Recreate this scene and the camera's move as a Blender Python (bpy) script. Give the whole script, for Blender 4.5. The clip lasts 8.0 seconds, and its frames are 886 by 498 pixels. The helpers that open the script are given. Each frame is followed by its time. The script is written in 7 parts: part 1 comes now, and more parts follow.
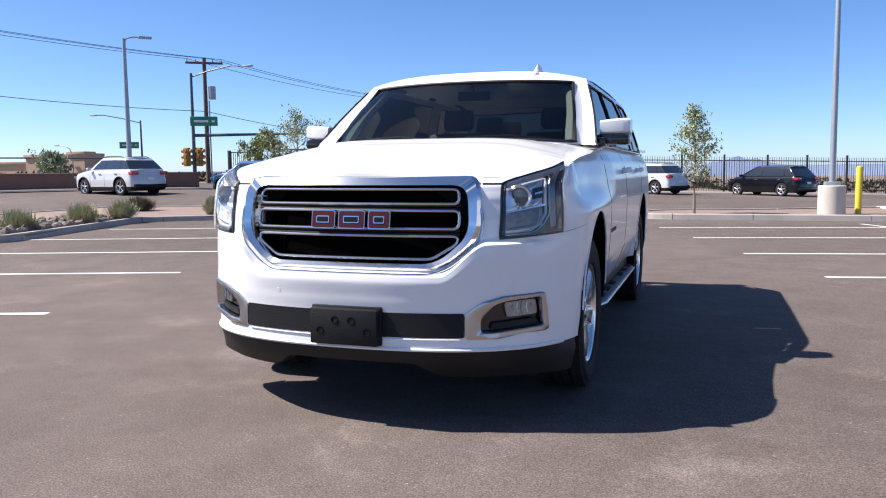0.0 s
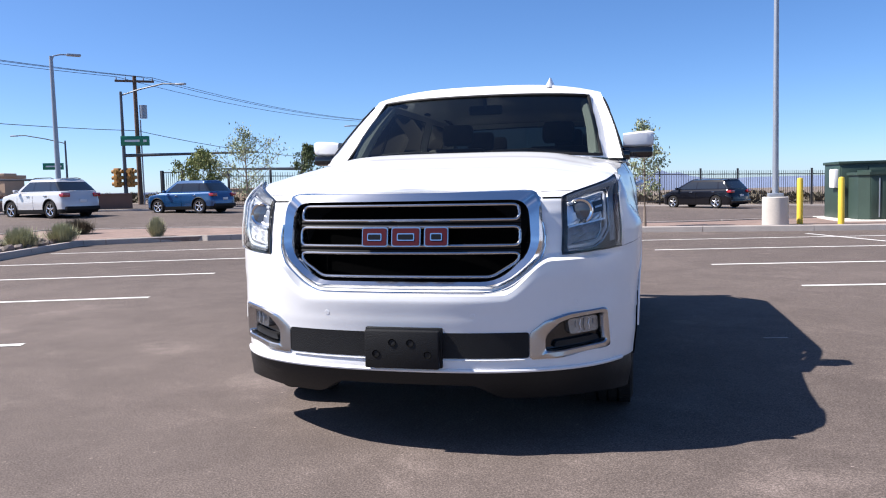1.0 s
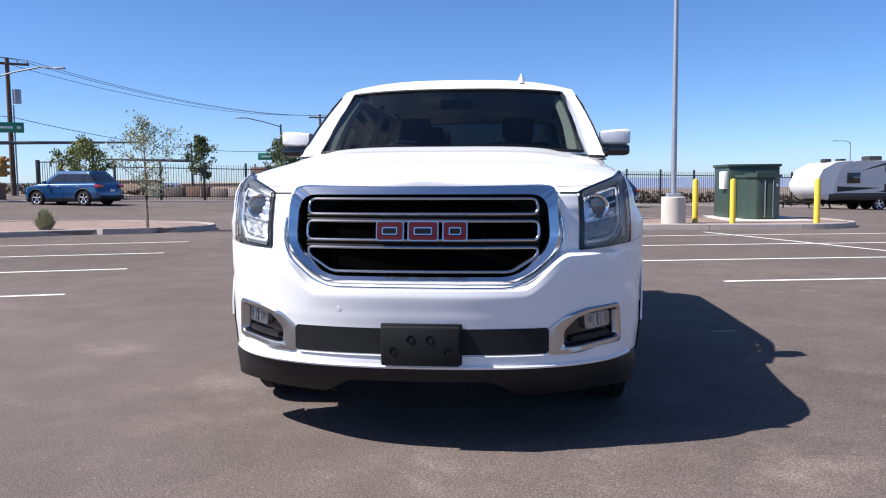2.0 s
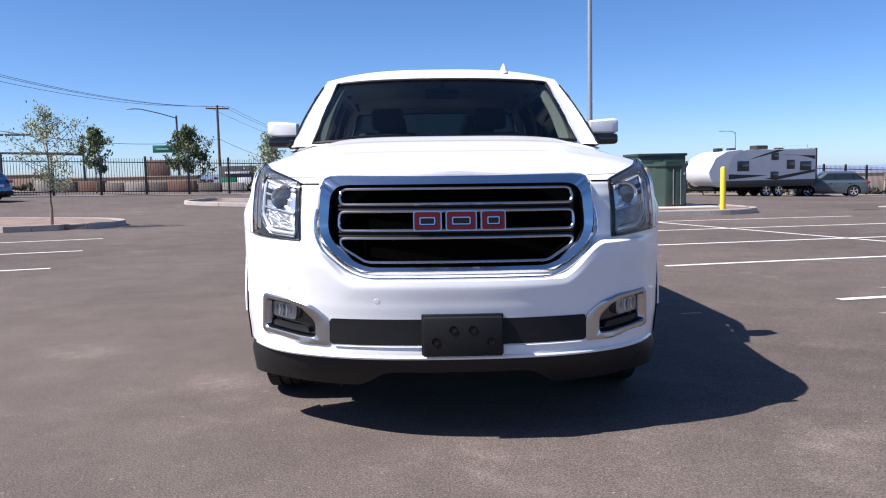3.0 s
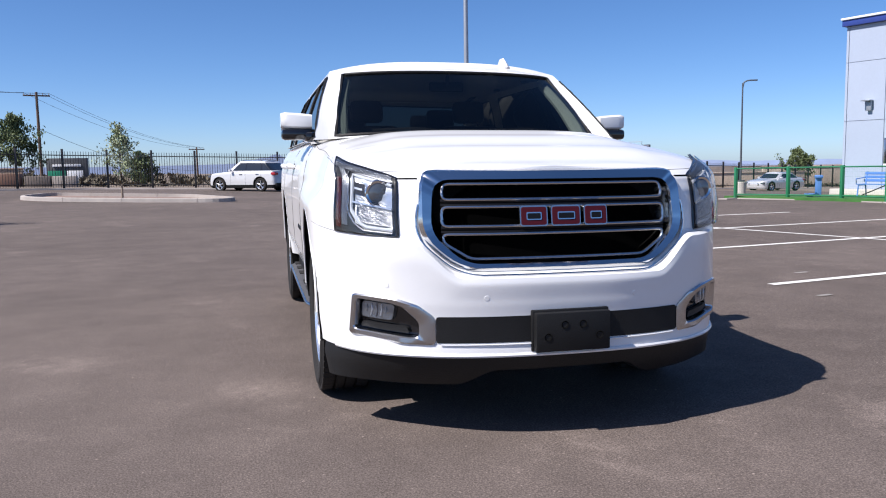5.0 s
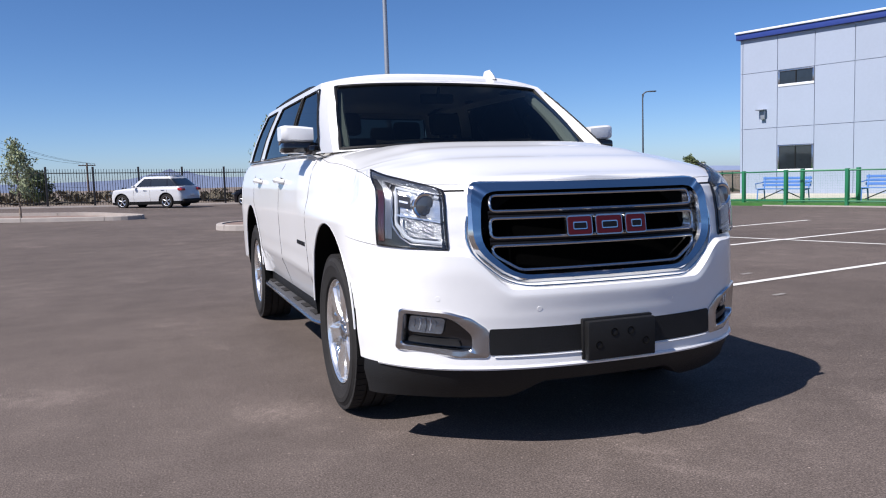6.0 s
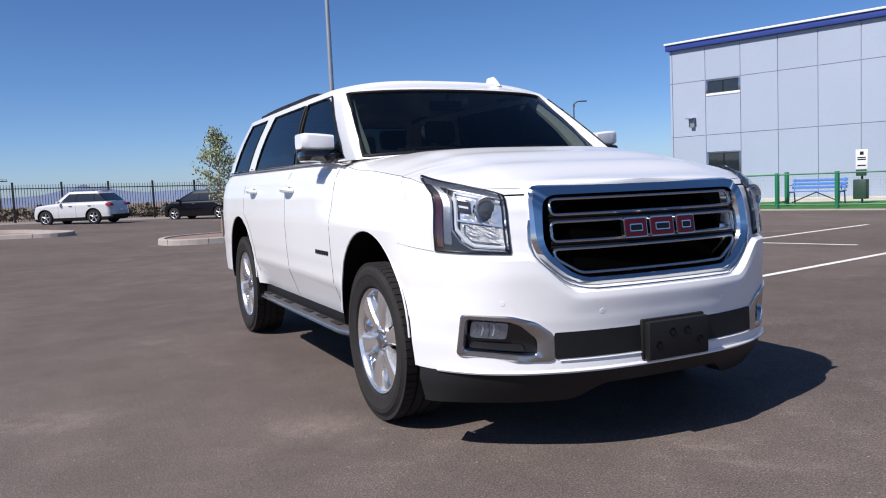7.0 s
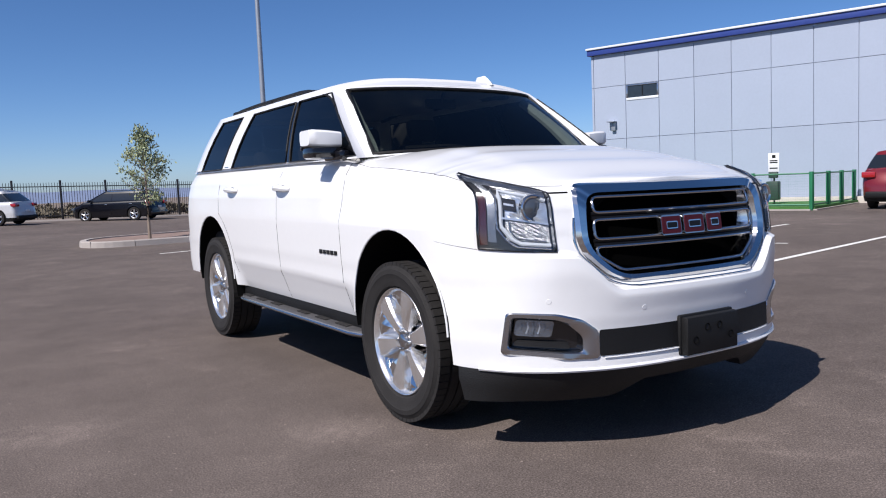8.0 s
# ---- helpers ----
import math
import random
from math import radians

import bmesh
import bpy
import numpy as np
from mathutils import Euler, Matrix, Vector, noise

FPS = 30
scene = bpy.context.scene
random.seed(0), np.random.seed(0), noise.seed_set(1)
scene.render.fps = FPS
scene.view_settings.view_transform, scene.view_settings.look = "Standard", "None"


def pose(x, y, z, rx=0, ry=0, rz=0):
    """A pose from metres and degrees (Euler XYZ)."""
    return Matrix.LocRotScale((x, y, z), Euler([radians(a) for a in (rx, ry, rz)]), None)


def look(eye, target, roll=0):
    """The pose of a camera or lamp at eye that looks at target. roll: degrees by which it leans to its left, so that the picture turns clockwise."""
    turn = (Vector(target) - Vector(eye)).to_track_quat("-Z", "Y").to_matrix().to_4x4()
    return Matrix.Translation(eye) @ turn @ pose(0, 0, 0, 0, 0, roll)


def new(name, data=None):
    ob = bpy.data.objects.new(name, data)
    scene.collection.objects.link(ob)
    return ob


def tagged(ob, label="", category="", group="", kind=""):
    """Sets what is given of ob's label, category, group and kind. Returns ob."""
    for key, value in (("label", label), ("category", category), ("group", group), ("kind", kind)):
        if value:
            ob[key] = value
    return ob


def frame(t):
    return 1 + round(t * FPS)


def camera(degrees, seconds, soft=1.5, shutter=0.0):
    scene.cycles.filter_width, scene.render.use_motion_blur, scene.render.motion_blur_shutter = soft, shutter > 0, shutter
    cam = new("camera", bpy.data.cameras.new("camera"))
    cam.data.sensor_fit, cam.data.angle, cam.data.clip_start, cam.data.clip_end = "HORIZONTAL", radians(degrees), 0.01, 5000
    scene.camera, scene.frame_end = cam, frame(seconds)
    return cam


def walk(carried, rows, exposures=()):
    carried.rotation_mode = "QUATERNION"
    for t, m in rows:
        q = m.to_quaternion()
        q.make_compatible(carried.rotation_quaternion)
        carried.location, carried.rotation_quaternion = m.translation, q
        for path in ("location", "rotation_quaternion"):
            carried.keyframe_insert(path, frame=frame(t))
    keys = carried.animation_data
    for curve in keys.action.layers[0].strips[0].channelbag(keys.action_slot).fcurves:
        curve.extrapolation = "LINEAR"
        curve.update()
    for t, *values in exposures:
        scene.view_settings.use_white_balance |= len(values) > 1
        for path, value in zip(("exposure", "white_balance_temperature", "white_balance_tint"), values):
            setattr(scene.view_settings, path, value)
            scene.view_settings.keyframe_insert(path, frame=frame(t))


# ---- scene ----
cam = camera(58.4, 8.0, 1.1)
PATH = [
    (0, (1.644, -3.543, 1.203), (1.006, -1.657, 1.011), -0.7),
    (0.5, (1.357, -3.569, 1.193), (0.796, -1.657, 1.019), -1.8),
    (1, (1.048, -3.576, 1.202), (0.573, -1.64, 1.05), -1.5),
    (1.5, (0.76, -3.595, 1.2), (0.414, -1.631, 1.044), -0.8),
    (3, (-0.153, -3.601, 1.197), (-0.098, -1.611, 1.006), -1.1),
    (3.5, (-0.45, -3.587, 1.208), (-0.315, -1.603, 0.996), -1.1),
    (4, (-0.763, -3.582, 1.224), (-0.52, -1.61, 0.997), -0.0),
    (4.5, (-1.026, -3.5, 1.215), (-0.684, -1.542, 0.992), -0.3),
    (6, (-1.916, -3.173, 1.235), (-1.218, -1.308, 1.045), -1.8),
    (6.5, (-2.18, -3.065, 1.237), (-1.401, -1.231, 1.057), -2.3),
    (7, (-2.442, -2.918, 1.231), (-1.573, -1.124, 1.061), -2.6),
    (7.5, (-2.656, -2.774, 1.232), (-1.706, -1.022, 1.062), -2.8),
    (8, (-2.916, -2.602, 1.238), (-1.856, -0.915, 1.062), -2.4),
]
EXPOSURES = [(0.0, 0.94, 6500, 12.5), (1.5, 0.83, 6350, 13), (3.5, 0.71, 6300, 13.5), (4.5, 0.64, 6300, 13.5), (6.0, 0.34, 6300, 13.5), (8.0, 0.22, 6300, 13.5)]
walk(cam, [(t, look(eye, target, roll)) for t, eye, target, roll in PATH], EXPOSURES)

# ---- world and sun ----
world = bpy.data.worlds.new("world")
scene.world = world
world.use_nodes = True
wn = world.node_tree.nodes
sky = wn.new("ShaderNodeTexSky")
sky.sky_type = "NISHITA"
sky.sun_disc = False
sky.sun_elevation = radians(49.0)
sky.sun_rotation = radians(256.0)
sky.air_density, sky.dust_density, sky.ozone_density, sky.altitude = 0.7, 1.5, 5.0, 1500
wn["Background"].inputs[1].default_value = 0.10
deep = wn.new("ShaderNodeHueSaturation")
deep.inputs["Hue"].default_value, deep.inputs["Saturation"].default_value, deep.inputs["Value"].default_value = 0.502, 1.16, 1.12
even = wn.new("ShaderNodeGamma")
even.inputs["Gamma"].default_value = 0.93
world.node_tree.links.new(sky.outputs[0], even.inputs["Color"])
world.node_tree.links.new(even.outputs[0], deep.inputs["Color"])
world.node_tree.links.new(deep.outputs[0], wn["Background"].inputs[0])
sun = new("sun", bpy.data.lights.new("sun", "SUN"))
sun.data.energy, sun.data.angle, sun.data.color = 5.0, radians(0.53), (1.0, 0.95, 0.88)
sun.matrix_world = look((-8.2, -2.25, 10.0), (0, 0, 0))


# ---- materials ----
def mat(name, color, rough=0.6, metal=0.0, vary=0.12, scale=6.0, fine=0.0, bump=0.0, coat=0.0, alpha=None, random=0.0, spec=0.5):
    m = bpy.data.materials.new(name)
    m.use_nodes = True
    t = m.node_tree
    n, l = t.nodes, t.links
    b = n["Principled BSDF"]
    b.inputs["Roughness"].default_value = rough
    b.inputs["Metallic"].default_value = metal
    b.inputs["Coat Weight"].default_value = coat
    b.inputs["Coat Roughness"].default_value = 0.03
    b.inputs["Specular IOR Level"].default_value = spec
    b.inputs["Base Color"].default_value = (*color, 1)
    if vary or bump or random:
        co = n.new("ShaderNodeTexCoord")
        big = n.new("ShaderNodeTexNoise")
        big.inputs["Scale"].default_value = scale
        big.inputs["Detail"].default_value = 5
        small = n.new("ShaderNodeTexNoise")
        small.inputs["Scale"].default_value = fine or scale * 14
        small.inputs["Detail"].default_value = 3
        l.new(co.outputs["Object"], big.inputs["Vector"])
        l.new(co.outputs["Object"], small.inputs["Vector"])
        add = n.new("ShaderNodeMath")
        add.operation = "ADD"
        l.new(big.outputs["Fac"], add.inputs[0])
        l.new(small.outputs["Fac"], add.inputs[1])
        rng = n.new("ShaderNodeMapRange")
        rng.inputs["From Min"].default_value, rng.inputs["From Max"].default_value = 0.6, 1.4
        rng.inputs["To Min"].default_value, rng.inputs["To Max"].default_value = 1 - vary, 1 + vary
        l.new(add.outputs[0], rng.inputs["Value"])
        last = rng.outputs[0]
        if random:
            info = n.new("ShaderNodeObjectInfo")
            r2 = n.new("ShaderNodeMapRange")
            r2.inputs["To Min"].default_value, r2.inputs["To Max"].default_value = 1 - random, 1 + random
            l.new(info.outputs["Random"], r2.inputs["Value"])
            mul = n.new("ShaderNodeMath")
            mul.operation = "MULTIPLY"
            l.new(last, mul.inputs[0])
            l.new(r2.outputs[0], mul.inputs[1])
            last = mul.outputs[0]
        hsv = n.new("ShaderNodeHueSaturation")
        hsv.inputs["Color"].default_value = (*color, 1)
        l.new(last, hsv.inputs["Value"])
        l.new(hsv.outputs[0], b.inputs["Base Color"])
        if bump:
            bp = n.new("ShaderNodeBump")
            bp.inputs["Strength"].default_value = bump
            bp.inputs["Distance"].default_value = 0.01
            l.new(small.outputs["Fac"], bp.inputs["Height"])
            l.new(bp.outputs[0], b.inputs["Normal"])
    if alpha is not None:
        b.inputs["Alpha"].default_value = alpha
    return m


def glass_mat(name, tint, clear=0.6, rough=0.0):
    """Tinted sheet glass: a clear tinted part under a sharp reflection."""
    m = bpy.data.materials.new(name)
    m.use_nodes = True
    n, l = m.node_tree.nodes, m.node_tree.links
    n.remove(n["Principled BSDF"])
    tr = n.new("ShaderNodeBsdfTransparent")
    tr.inputs[0].default_value = (*[c * clear for c in tint], 1)
    gl = n.new("ShaderNodeBsdfGlossy")
    gl.inputs["Roughness"].default_value = rough
    fr = n.new("ShaderNodeFresnel")
    fr.inputs[0].default_value = 1.5
    mix = n.new("ShaderNodeMixShader")
    l.new(fr.outputs[0], mix.inputs[0])
    l.new(tr.outputs[0], mix.inputs[1])
    l.new(gl.outputs[0], mix.inputs[2])
    l.new(mix.outputs[0], n["Material Output"].inputs[0])
    return m


def asphalt_mat():
    m = mat("asphalt", (0.120, 0.097, 0.086), 0.9, vary=0.0, bump=0.0, spec=0.18)
    n, l = m.node_tree.nodes, m.node_tree.links
    b = n["Principled BSDF"]
    co = n.new("ShaderNodeTexCoord")
    def noise_node(s, d, r=0.55):
        x = n.new("ShaderNodeTexNoise")
        x.inputs["Scale"].default_value, x.inputs["Detail"].default_value, x.inputs["Roughness"].default_value = s, d, r
        l.new(co.outputs["Object"], x.inputs["Vector"])
        return x
    def ramp(src, stops):
        r = n.new("ShaderNodeValToRGB")
        while len(r.color_ramp.elements) < len(stops):
            r.color_ramp.elements.new(0.5)
        for e, (p, c) in zip(r.color_ramp.elements, stops):
            e.position, e.color = p, (c, c, c, 1)
        l.new(src, r.inputs[0])
        return r.outputs[0]
    wide = ramp(noise_node(0.16, 4).outputs["Fac"], [(0.3, 0.80), (0.7, 1.20)])
    mid = ramp(noise_node(1.7, 8, 0.72).outputs["Fac"], [(0.3, 0.80), (0.72, 1.18)])
    grit = ramp(noise_node(120, 3, 0.75).outputs["Fac"], [(0.28, 0.36), (0.5, 1.0), (0.75, 2.0)])
    v = n.new("ShaderNodeTexVoronoi")
    v.inputs["Scale"].default_value = 46
    l.new(co.outputs["Object"], v.inputs["Vector"])
    stone = ramp(v.outputs["Distance"], [(0.0, 1.7), (0.12, 1.25), (0.24, 0.98)])
    dust = ramp(noise_node(0.9, 7, 0.7).outputs["Fac"], [(0.57, 1.0), (0.74, 1.5)])
    w = n.new("ShaderNodeTexVoronoi")
    w.inputs["Scale"].default_value = 24
    l.new(co.outputs["Object"], w.inputs["Vector"])
    chip = n.new("ShaderNodeMath")
    chip.operation = "ADD"
    sep = n.new("ShaderNodeSeparateColor")
    l.new(w.outputs["Color"], sep.inputs[0])
    l.new(w.outputs["Distance"], chip.inputs[0])
    l.new(sep.outputs[0], chip.inputs[1])
    chips = ramp(chip.outputs[0], [(0.0, 2.6), (0.14, 1.9), (0.21, 1.0)])
    # one dusty patch where sand has dried on the surface
    far_ = n.new("ShaderNodeVectorMath")
    far_.operation = "DISTANCE"
    far_.inputs[1].default_value = (-1.36, 1.03, 0.0)
    l.new(co.outputs["Object"], far_.inputs[0])
    edge = n.new("ShaderNodeMath")
    edge.operation = "ADD"
    l.new(far_.outputs["Value"], edge.inputs[0])
    l.new(noise_node(7.0, 6, 0.7).outputs["Fac"], edge.inputs[1])
    patchy = ramp(edge.outputs[0], [(0.40, 1.55), (0.55, 1.2), (0.78, 1.0)])
    last = None
    for src in (wide, mid, grit, stone, dust, chips, patchy):
        if last is None:
            last = src
            continue
        mx = n.new("ShaderNodeMix")
        mx.data_type, mx.blend_type = "RGBA", "MULTIPLY"
        mx.inputs["Factor"].default_value = 1
        l.new(last, mx.inputs["A"])
        l.new(src, mx.inputs["B"])
        last = mx.outputs["Result"]
    mx = n.new("ShaderNodeMix")
    mx.data_type, mx.blend_type = "RGBA", "MULTIPLY"
    mx.inputs["Factor"].default_value = 1
    mx.inputs["A"].default_value = (0.120, 0.097, 0.086, 1)
    l.new(last, mx.inputs["B"])
    l.new(mx.outputs["Result"], b.inputs["Base Color"])
    bp = n.new("ShaderNodeBump")
    bp.inputs["Strength"].default_value, bp.inputs["Distance"].default_value = 0.45, 0.006
    l.new(noise_node(90, 4, 0.7).outputs["Fac"], bp.inputs["Height"])
    l.new(bp.outputs[0], b.inputs["Normal"])
    return m


ASPHALT = asphalt_mat()
DIRT = mat("desert_soil", (0.185, 0.145, 0.115), 0.95, vary=0.3, scale=0.12, fine=3.0, bump=0.4)
GRAVEL = mat("red_gravel", (0.235, 0.165, 0.135), 0.9, vary=0.4, scale=3, fine=60, bump=0.8)
ROCK = mat("grey_rock", (0.21, 0.175, 0.155), 0.9, vary=0.25, scale=8, random=0.35, bump=0.5)
KERB = mat("concrete_kerb", (0.38, 0.34, 0.31), 0.9, vary=0.16, scale=3, fine=70, bump=0.4)
CONC = mat("concrete", (0.52, 0.48, 0.43), 0.88, vary=0.14, scale=2.5, fine=60, bump=0.35)
PAINTLINE = mat("line_paint", (0.72, 0.70, 0.66), 0.75, vary=0.22, scale=5, fine=90, bump=0.3)
WORNLINE = mat("worn_line_paint", (0.26, 0.24, 0.22), 0.85, vary=0.4, scale=9, fine=90, bump=0.3)
WHITE = mat("white_car_paint", (0.775, 0.775, 0.775), 0.26, vary=0.015, scale=2, coat=0.55, spec=0.3)
CHROME = mat("chrome", (0.66, 0.66, 0.66), 0.13, metal=1.0, vary=0.03, scale=5)
ALLOY = mat("polished_alloy", (0.84, 0.83, 0.82), 0.22, metal=0.88, vary=0.05, scale=9)
LAMPBRIGHT = mat("bright_lamp_reflector", (0.46, 0.48, 0.52), 0.30, metal=0.9, vary=0.35, scale=40, bump=0.5)
LAMPPALE = mat("pale_lamp_reflector", (0.66, 0.70, 0.76), 0.28, metal=0.75, vary=0.2, scale=40)
SATIN = mat("satin_chrome", (0.50, 0.50, 0.51), 0.24, metal=1.0, vary=0.06, scale=10)
# near-black without sheen: the shade deep in the grille, put into colour
GRILLESHADE = mat("grille_depth_shade", (0.0022, 0.0022, 0.0022), 1.0, vary=0.2, spec=0.0)
FIELDBLACK = mat("grille_black", (0.006, 0.006, 0.007), 0.4, vary=0.1, spec=0.25)
BLACKGLOSS = mat("gloss_black", (0.008, 0.008, 0.010), 0.12, vary=0.1, coat=0.6)
BLACKPLASTIC = mat("black_plastic", (0.010, 0.010, 0.0105), 0.55, vary=0.25, scale=6, fine=200, bump=0.25, spec=0.25)
VALANCE = mat("grained_charcoal_plastic", (0.012, 0.012, 0.0125), 0.5, vary=0.3, scale=5, fine=180, bump=0.25, spec=0.3)
BLACKMATT = mat("matt_black", (0.004, 0.004, 0.004), 0.95, vary=0.2, spec=0.12)
BOARD = mat("dusty_grey_plastic", (0.060, 0.058, 0.060), 0.55, vary=0.3, scale=7, fine=160, bump=0.25)
RUBBER = mat("tyre_rubber", (0.020, 0.0185, 0.018), 0.8, vary=0.3, scale=9, fine=150, bump=0.3, spec=0.3)
DARKINT = mat("dark_interior", (0.030, 0.028, 0.027), 0.8, vary=0.2, scale=5, bump=0.2)
PALETRIM = mat("pale_interior_trim", (0.36, 0.40, 0.38), 0.8, vary=0.08, scale=6, fine=80, bump=0.15)
SEATM = mat("seat_leather", (0.055, 0.048, 0.043), 0.6, vary=0.2, scale=9, bump=0.2)
TINT = glass_mat("tinted_glass", (0.80, 0.92, 0.88), 0.27)
PRIVACY = glass_mat("privacy_glass", (0.35, 0.4, 0.45), 0.22)
CLEAR = glass_mat("clear_cover", (1, 1, 1), 0.97)
LAMPGREY = mat("lamp_reflector", (0.30, 0.32, 0.35), 0.26, metal=0.9, vary=0.25, scale=30, bump=0.2)
LAMPDARK = mat("lamp_housing", (0.016, 0.016, 0.018), 0.3, vary=0.2, scale=20, coat=0.3)
LENS = mat("lamp_lens", (0.07, 0.08, 0.095), 0.12, vary=0.1, scale=40, coat=1.0)
GUIDE = mat("light_guide", (0.50, 0.54, 0.60), 0.18, vary=0.05, scale=20, coat=1.0)
AMBER = mat("amber_lens", (0.042, 0.005, 0.005), 0.15, vary=0.15, scale=30, coat=1.0)
REDLENS = mat("red_lens", (0.35, 0.01, 0.012), 0.15, vary=0.1, scale=30, coat=1.0)
EMBLEM = mat("emblem_red", (0.062, 0.003, 0.008), 0.45, vary=0.08, scale=20, spec=0.3)
STEEL = mat("galvanised_steel", (0.33, 0.36, 0.40), 0.5, metal=0.5, vary=0.12, scale=3)
MASTGREY = mat("dark_galvanised_steel", (0.10, 0.11, 0.125), 0.5, metal=0.4, vary=0.15, scale=2)
IRON = mat("black_iron", (0.018, 0.018, 0.020), 0.5, vary=0.2)
YELLOW = mat("yellow_paint", (0.72, 0.52, 0.05), 0.5, vary=0.12, scale=6)
XGREEN = mat("cabinet_green", (0.030, 0.055, 0.042), 0.5, vary=0.14, scale=2.5)
FENCEGREEN = mat("green_fence_paint", (0.02, 0.17, 0.075), 0.45, vary=0.12, scale=5)
TURF = mat("turf", (0.045, 0.15, 0.03), 0.95, vary=0.3, scale=3, fine=120, bump=0.8)
PANEL = mat("wall_panel_grey", (0.355, 0.405, 0.50), 0.55, vary=0.035, scale=0.7, random=0.025)
JOINT = mat("panel_joint", (0.27, 0.315, 0.40), 0.8, vary=0.1)
BLUEBAND = mat("blue_trim", (0.030, 0.055, 0.24), 0.4, vary=0.08)
TRIMWHITE = mat("white_trim", (0.72, 0.73, 0.75), 0.5, vary=0.05)
WINDOWDARK = mat("dark_window_glass", (0.02, 0.025, 0.03), 0.06, vary=0.2, coat=0.5)
BENCHBLUE = mat("blue_bench", (0.10, 0.22, 0.52), 0.45, vary=0.1)
WOOD = mat("weathered_pole_wood", (0.13, 0.085, 0.06), 0.9, vary=0.25, scale=4, bump=0.4)
SIGNGREEN = mat("sign_green", (0.02, 0.22, 0.12), 0.4, vary=0.06)
SIGNWHITE = mat("sign_white", (0.78, 0.78, 0.78), 0.5, vary=0.04)
SIGNGREY = mat("sign_charcoal", (0.07, 0.07, 0.075), 0.6, vary=0.1)
SIGNALYEL = mat("signal_amber_paint", (0.36, 0.18, 0.04), 0.5, vary=0.1)
WALLBROWN = mat("brown_block_wall", (0.20, 0.115, 0.085), 0.9, vary=0.14, scale=1.5, fine=25, bump=0.4)
TAN = mat("tan_stucco", (0.44, 0.31, 0.22), 0.9, vary=0.1, scale=0.6, fine=12)
# paler copy of the tan stucco, with sunlight put into its colour
SUNLITSTUCCO = mat("sunlit_tan_stucco", (0.62, 0.50, 0.39), 0.9, vary=0.1, scale=0.6, fine=12)
BARK = mat("bark", (0.24, 0.19, 0.15), 0.95, vary=0.25, scale=12, bump=0.6)
LEAFPALE = mat("pale_leaves", (0.29, 0.33, 0.19), 0.7, vary=0.35, scale=2.5, fine=40)
LEAFMID = mat("olive_leaves", (0.19, 0.215, 0.065), 0.7, vary=0.4, scale=2.5, fine=40)
LEAFDARK = mat("dark_leaves", (0.095, 0.125, 0.045), 0.7, vary=0.4, scale=2.5, fine=40)
LEAFGREY = mat("sage_leaves", (0.33, 0.33, 0.20), 0.8, vary=0.35, scale=4, fine=40)
SCRUB = mat("dry_scrub", (0.105, 0.088, 0.06), 0.9, vary=0.4, scale=0.4, fine=6)
HILL = mat("far_mountain", (0.18, 0.225, 0.34), 1.0, vary=0.12, scale=0.004, fine=0.03)
PAINTWHITE = mat("pearl_white_car_paint", (0.58, 0.58, 0.59), 0.25, vary=0.03, coat=1.0)
PAINTSILVER = mat("silver_car_paint", (0.60, 0.61, 0.63), 0.28, metal=0.3, vary=0.03, coat=1.0)
PAINTBLUE = mat("blue_car_paint", (0.012, 0.070, 0.19), 0.25, metal=0.3, vary=0.03, coat=1.0)
PAINTBLACK = mat("black_car_paint", (0.006, 0.006, 0.009), 0.2, vary=0.05, coat=0.35, spec=0.3)
PAINTTEAL = mat("grey_teal_car_paint", (0.10, 0.14, 0.16), 0.28, metal=0.4, vary=0.03, coat=1.0)
PAINTRED = mat("dark_red_car_paint", (0.18, 0.010, 0.014), 0.25, metal=0.2, vary=0.04, coat=1.0)
CARGLASS = mat("car_window_glass", (0.014, 0.017, 0.02), 0.04, vary=0.1, coat=1.0)
RVSKIN = mat("trailer_skin", (0.74, 0.72, 0.69), 0.4, vary=0.05, scale=2)
RVWHITE = mat("trailer_white_cap", (0.82, 0.82, 0.82), 0.3, vary=0.03, coat=0.5)
RVBLACK = mat("trailer_graphic", (0.03, 0.028, 0.028), 0.45, vary=0.1)
WIREM = mat("cable", (0.03, 0.03, 0.035), 0.6, vary=0.1)


# ---- mesh helpers ----
def part(name, bm, material, parent=None, label="", smooth=True, kind=""):
    bmesh.ops.recalc_face_normals(bm, faces=bm.faces)
    me = bpy.data.meshes.new(name)
    bm.to_mesh(me)
    bm.free()
    me.materials.append(material)
    if smooth:
        me.shade_smooth()
        me.set_sharp_from_angle(angle=radians(35))
    ob = new(name, me)
    if parent is not None:
        ob.parent = parent
    return tagged(ob, label, "", "", kind)


def thing(name, label, category, m=None, group=""):
    ob = new(name)
    ob.empty_display_size = 0.2
    if m is not None:
        ob.matrix_basis = m
    return tagged(ob, label, category, group)


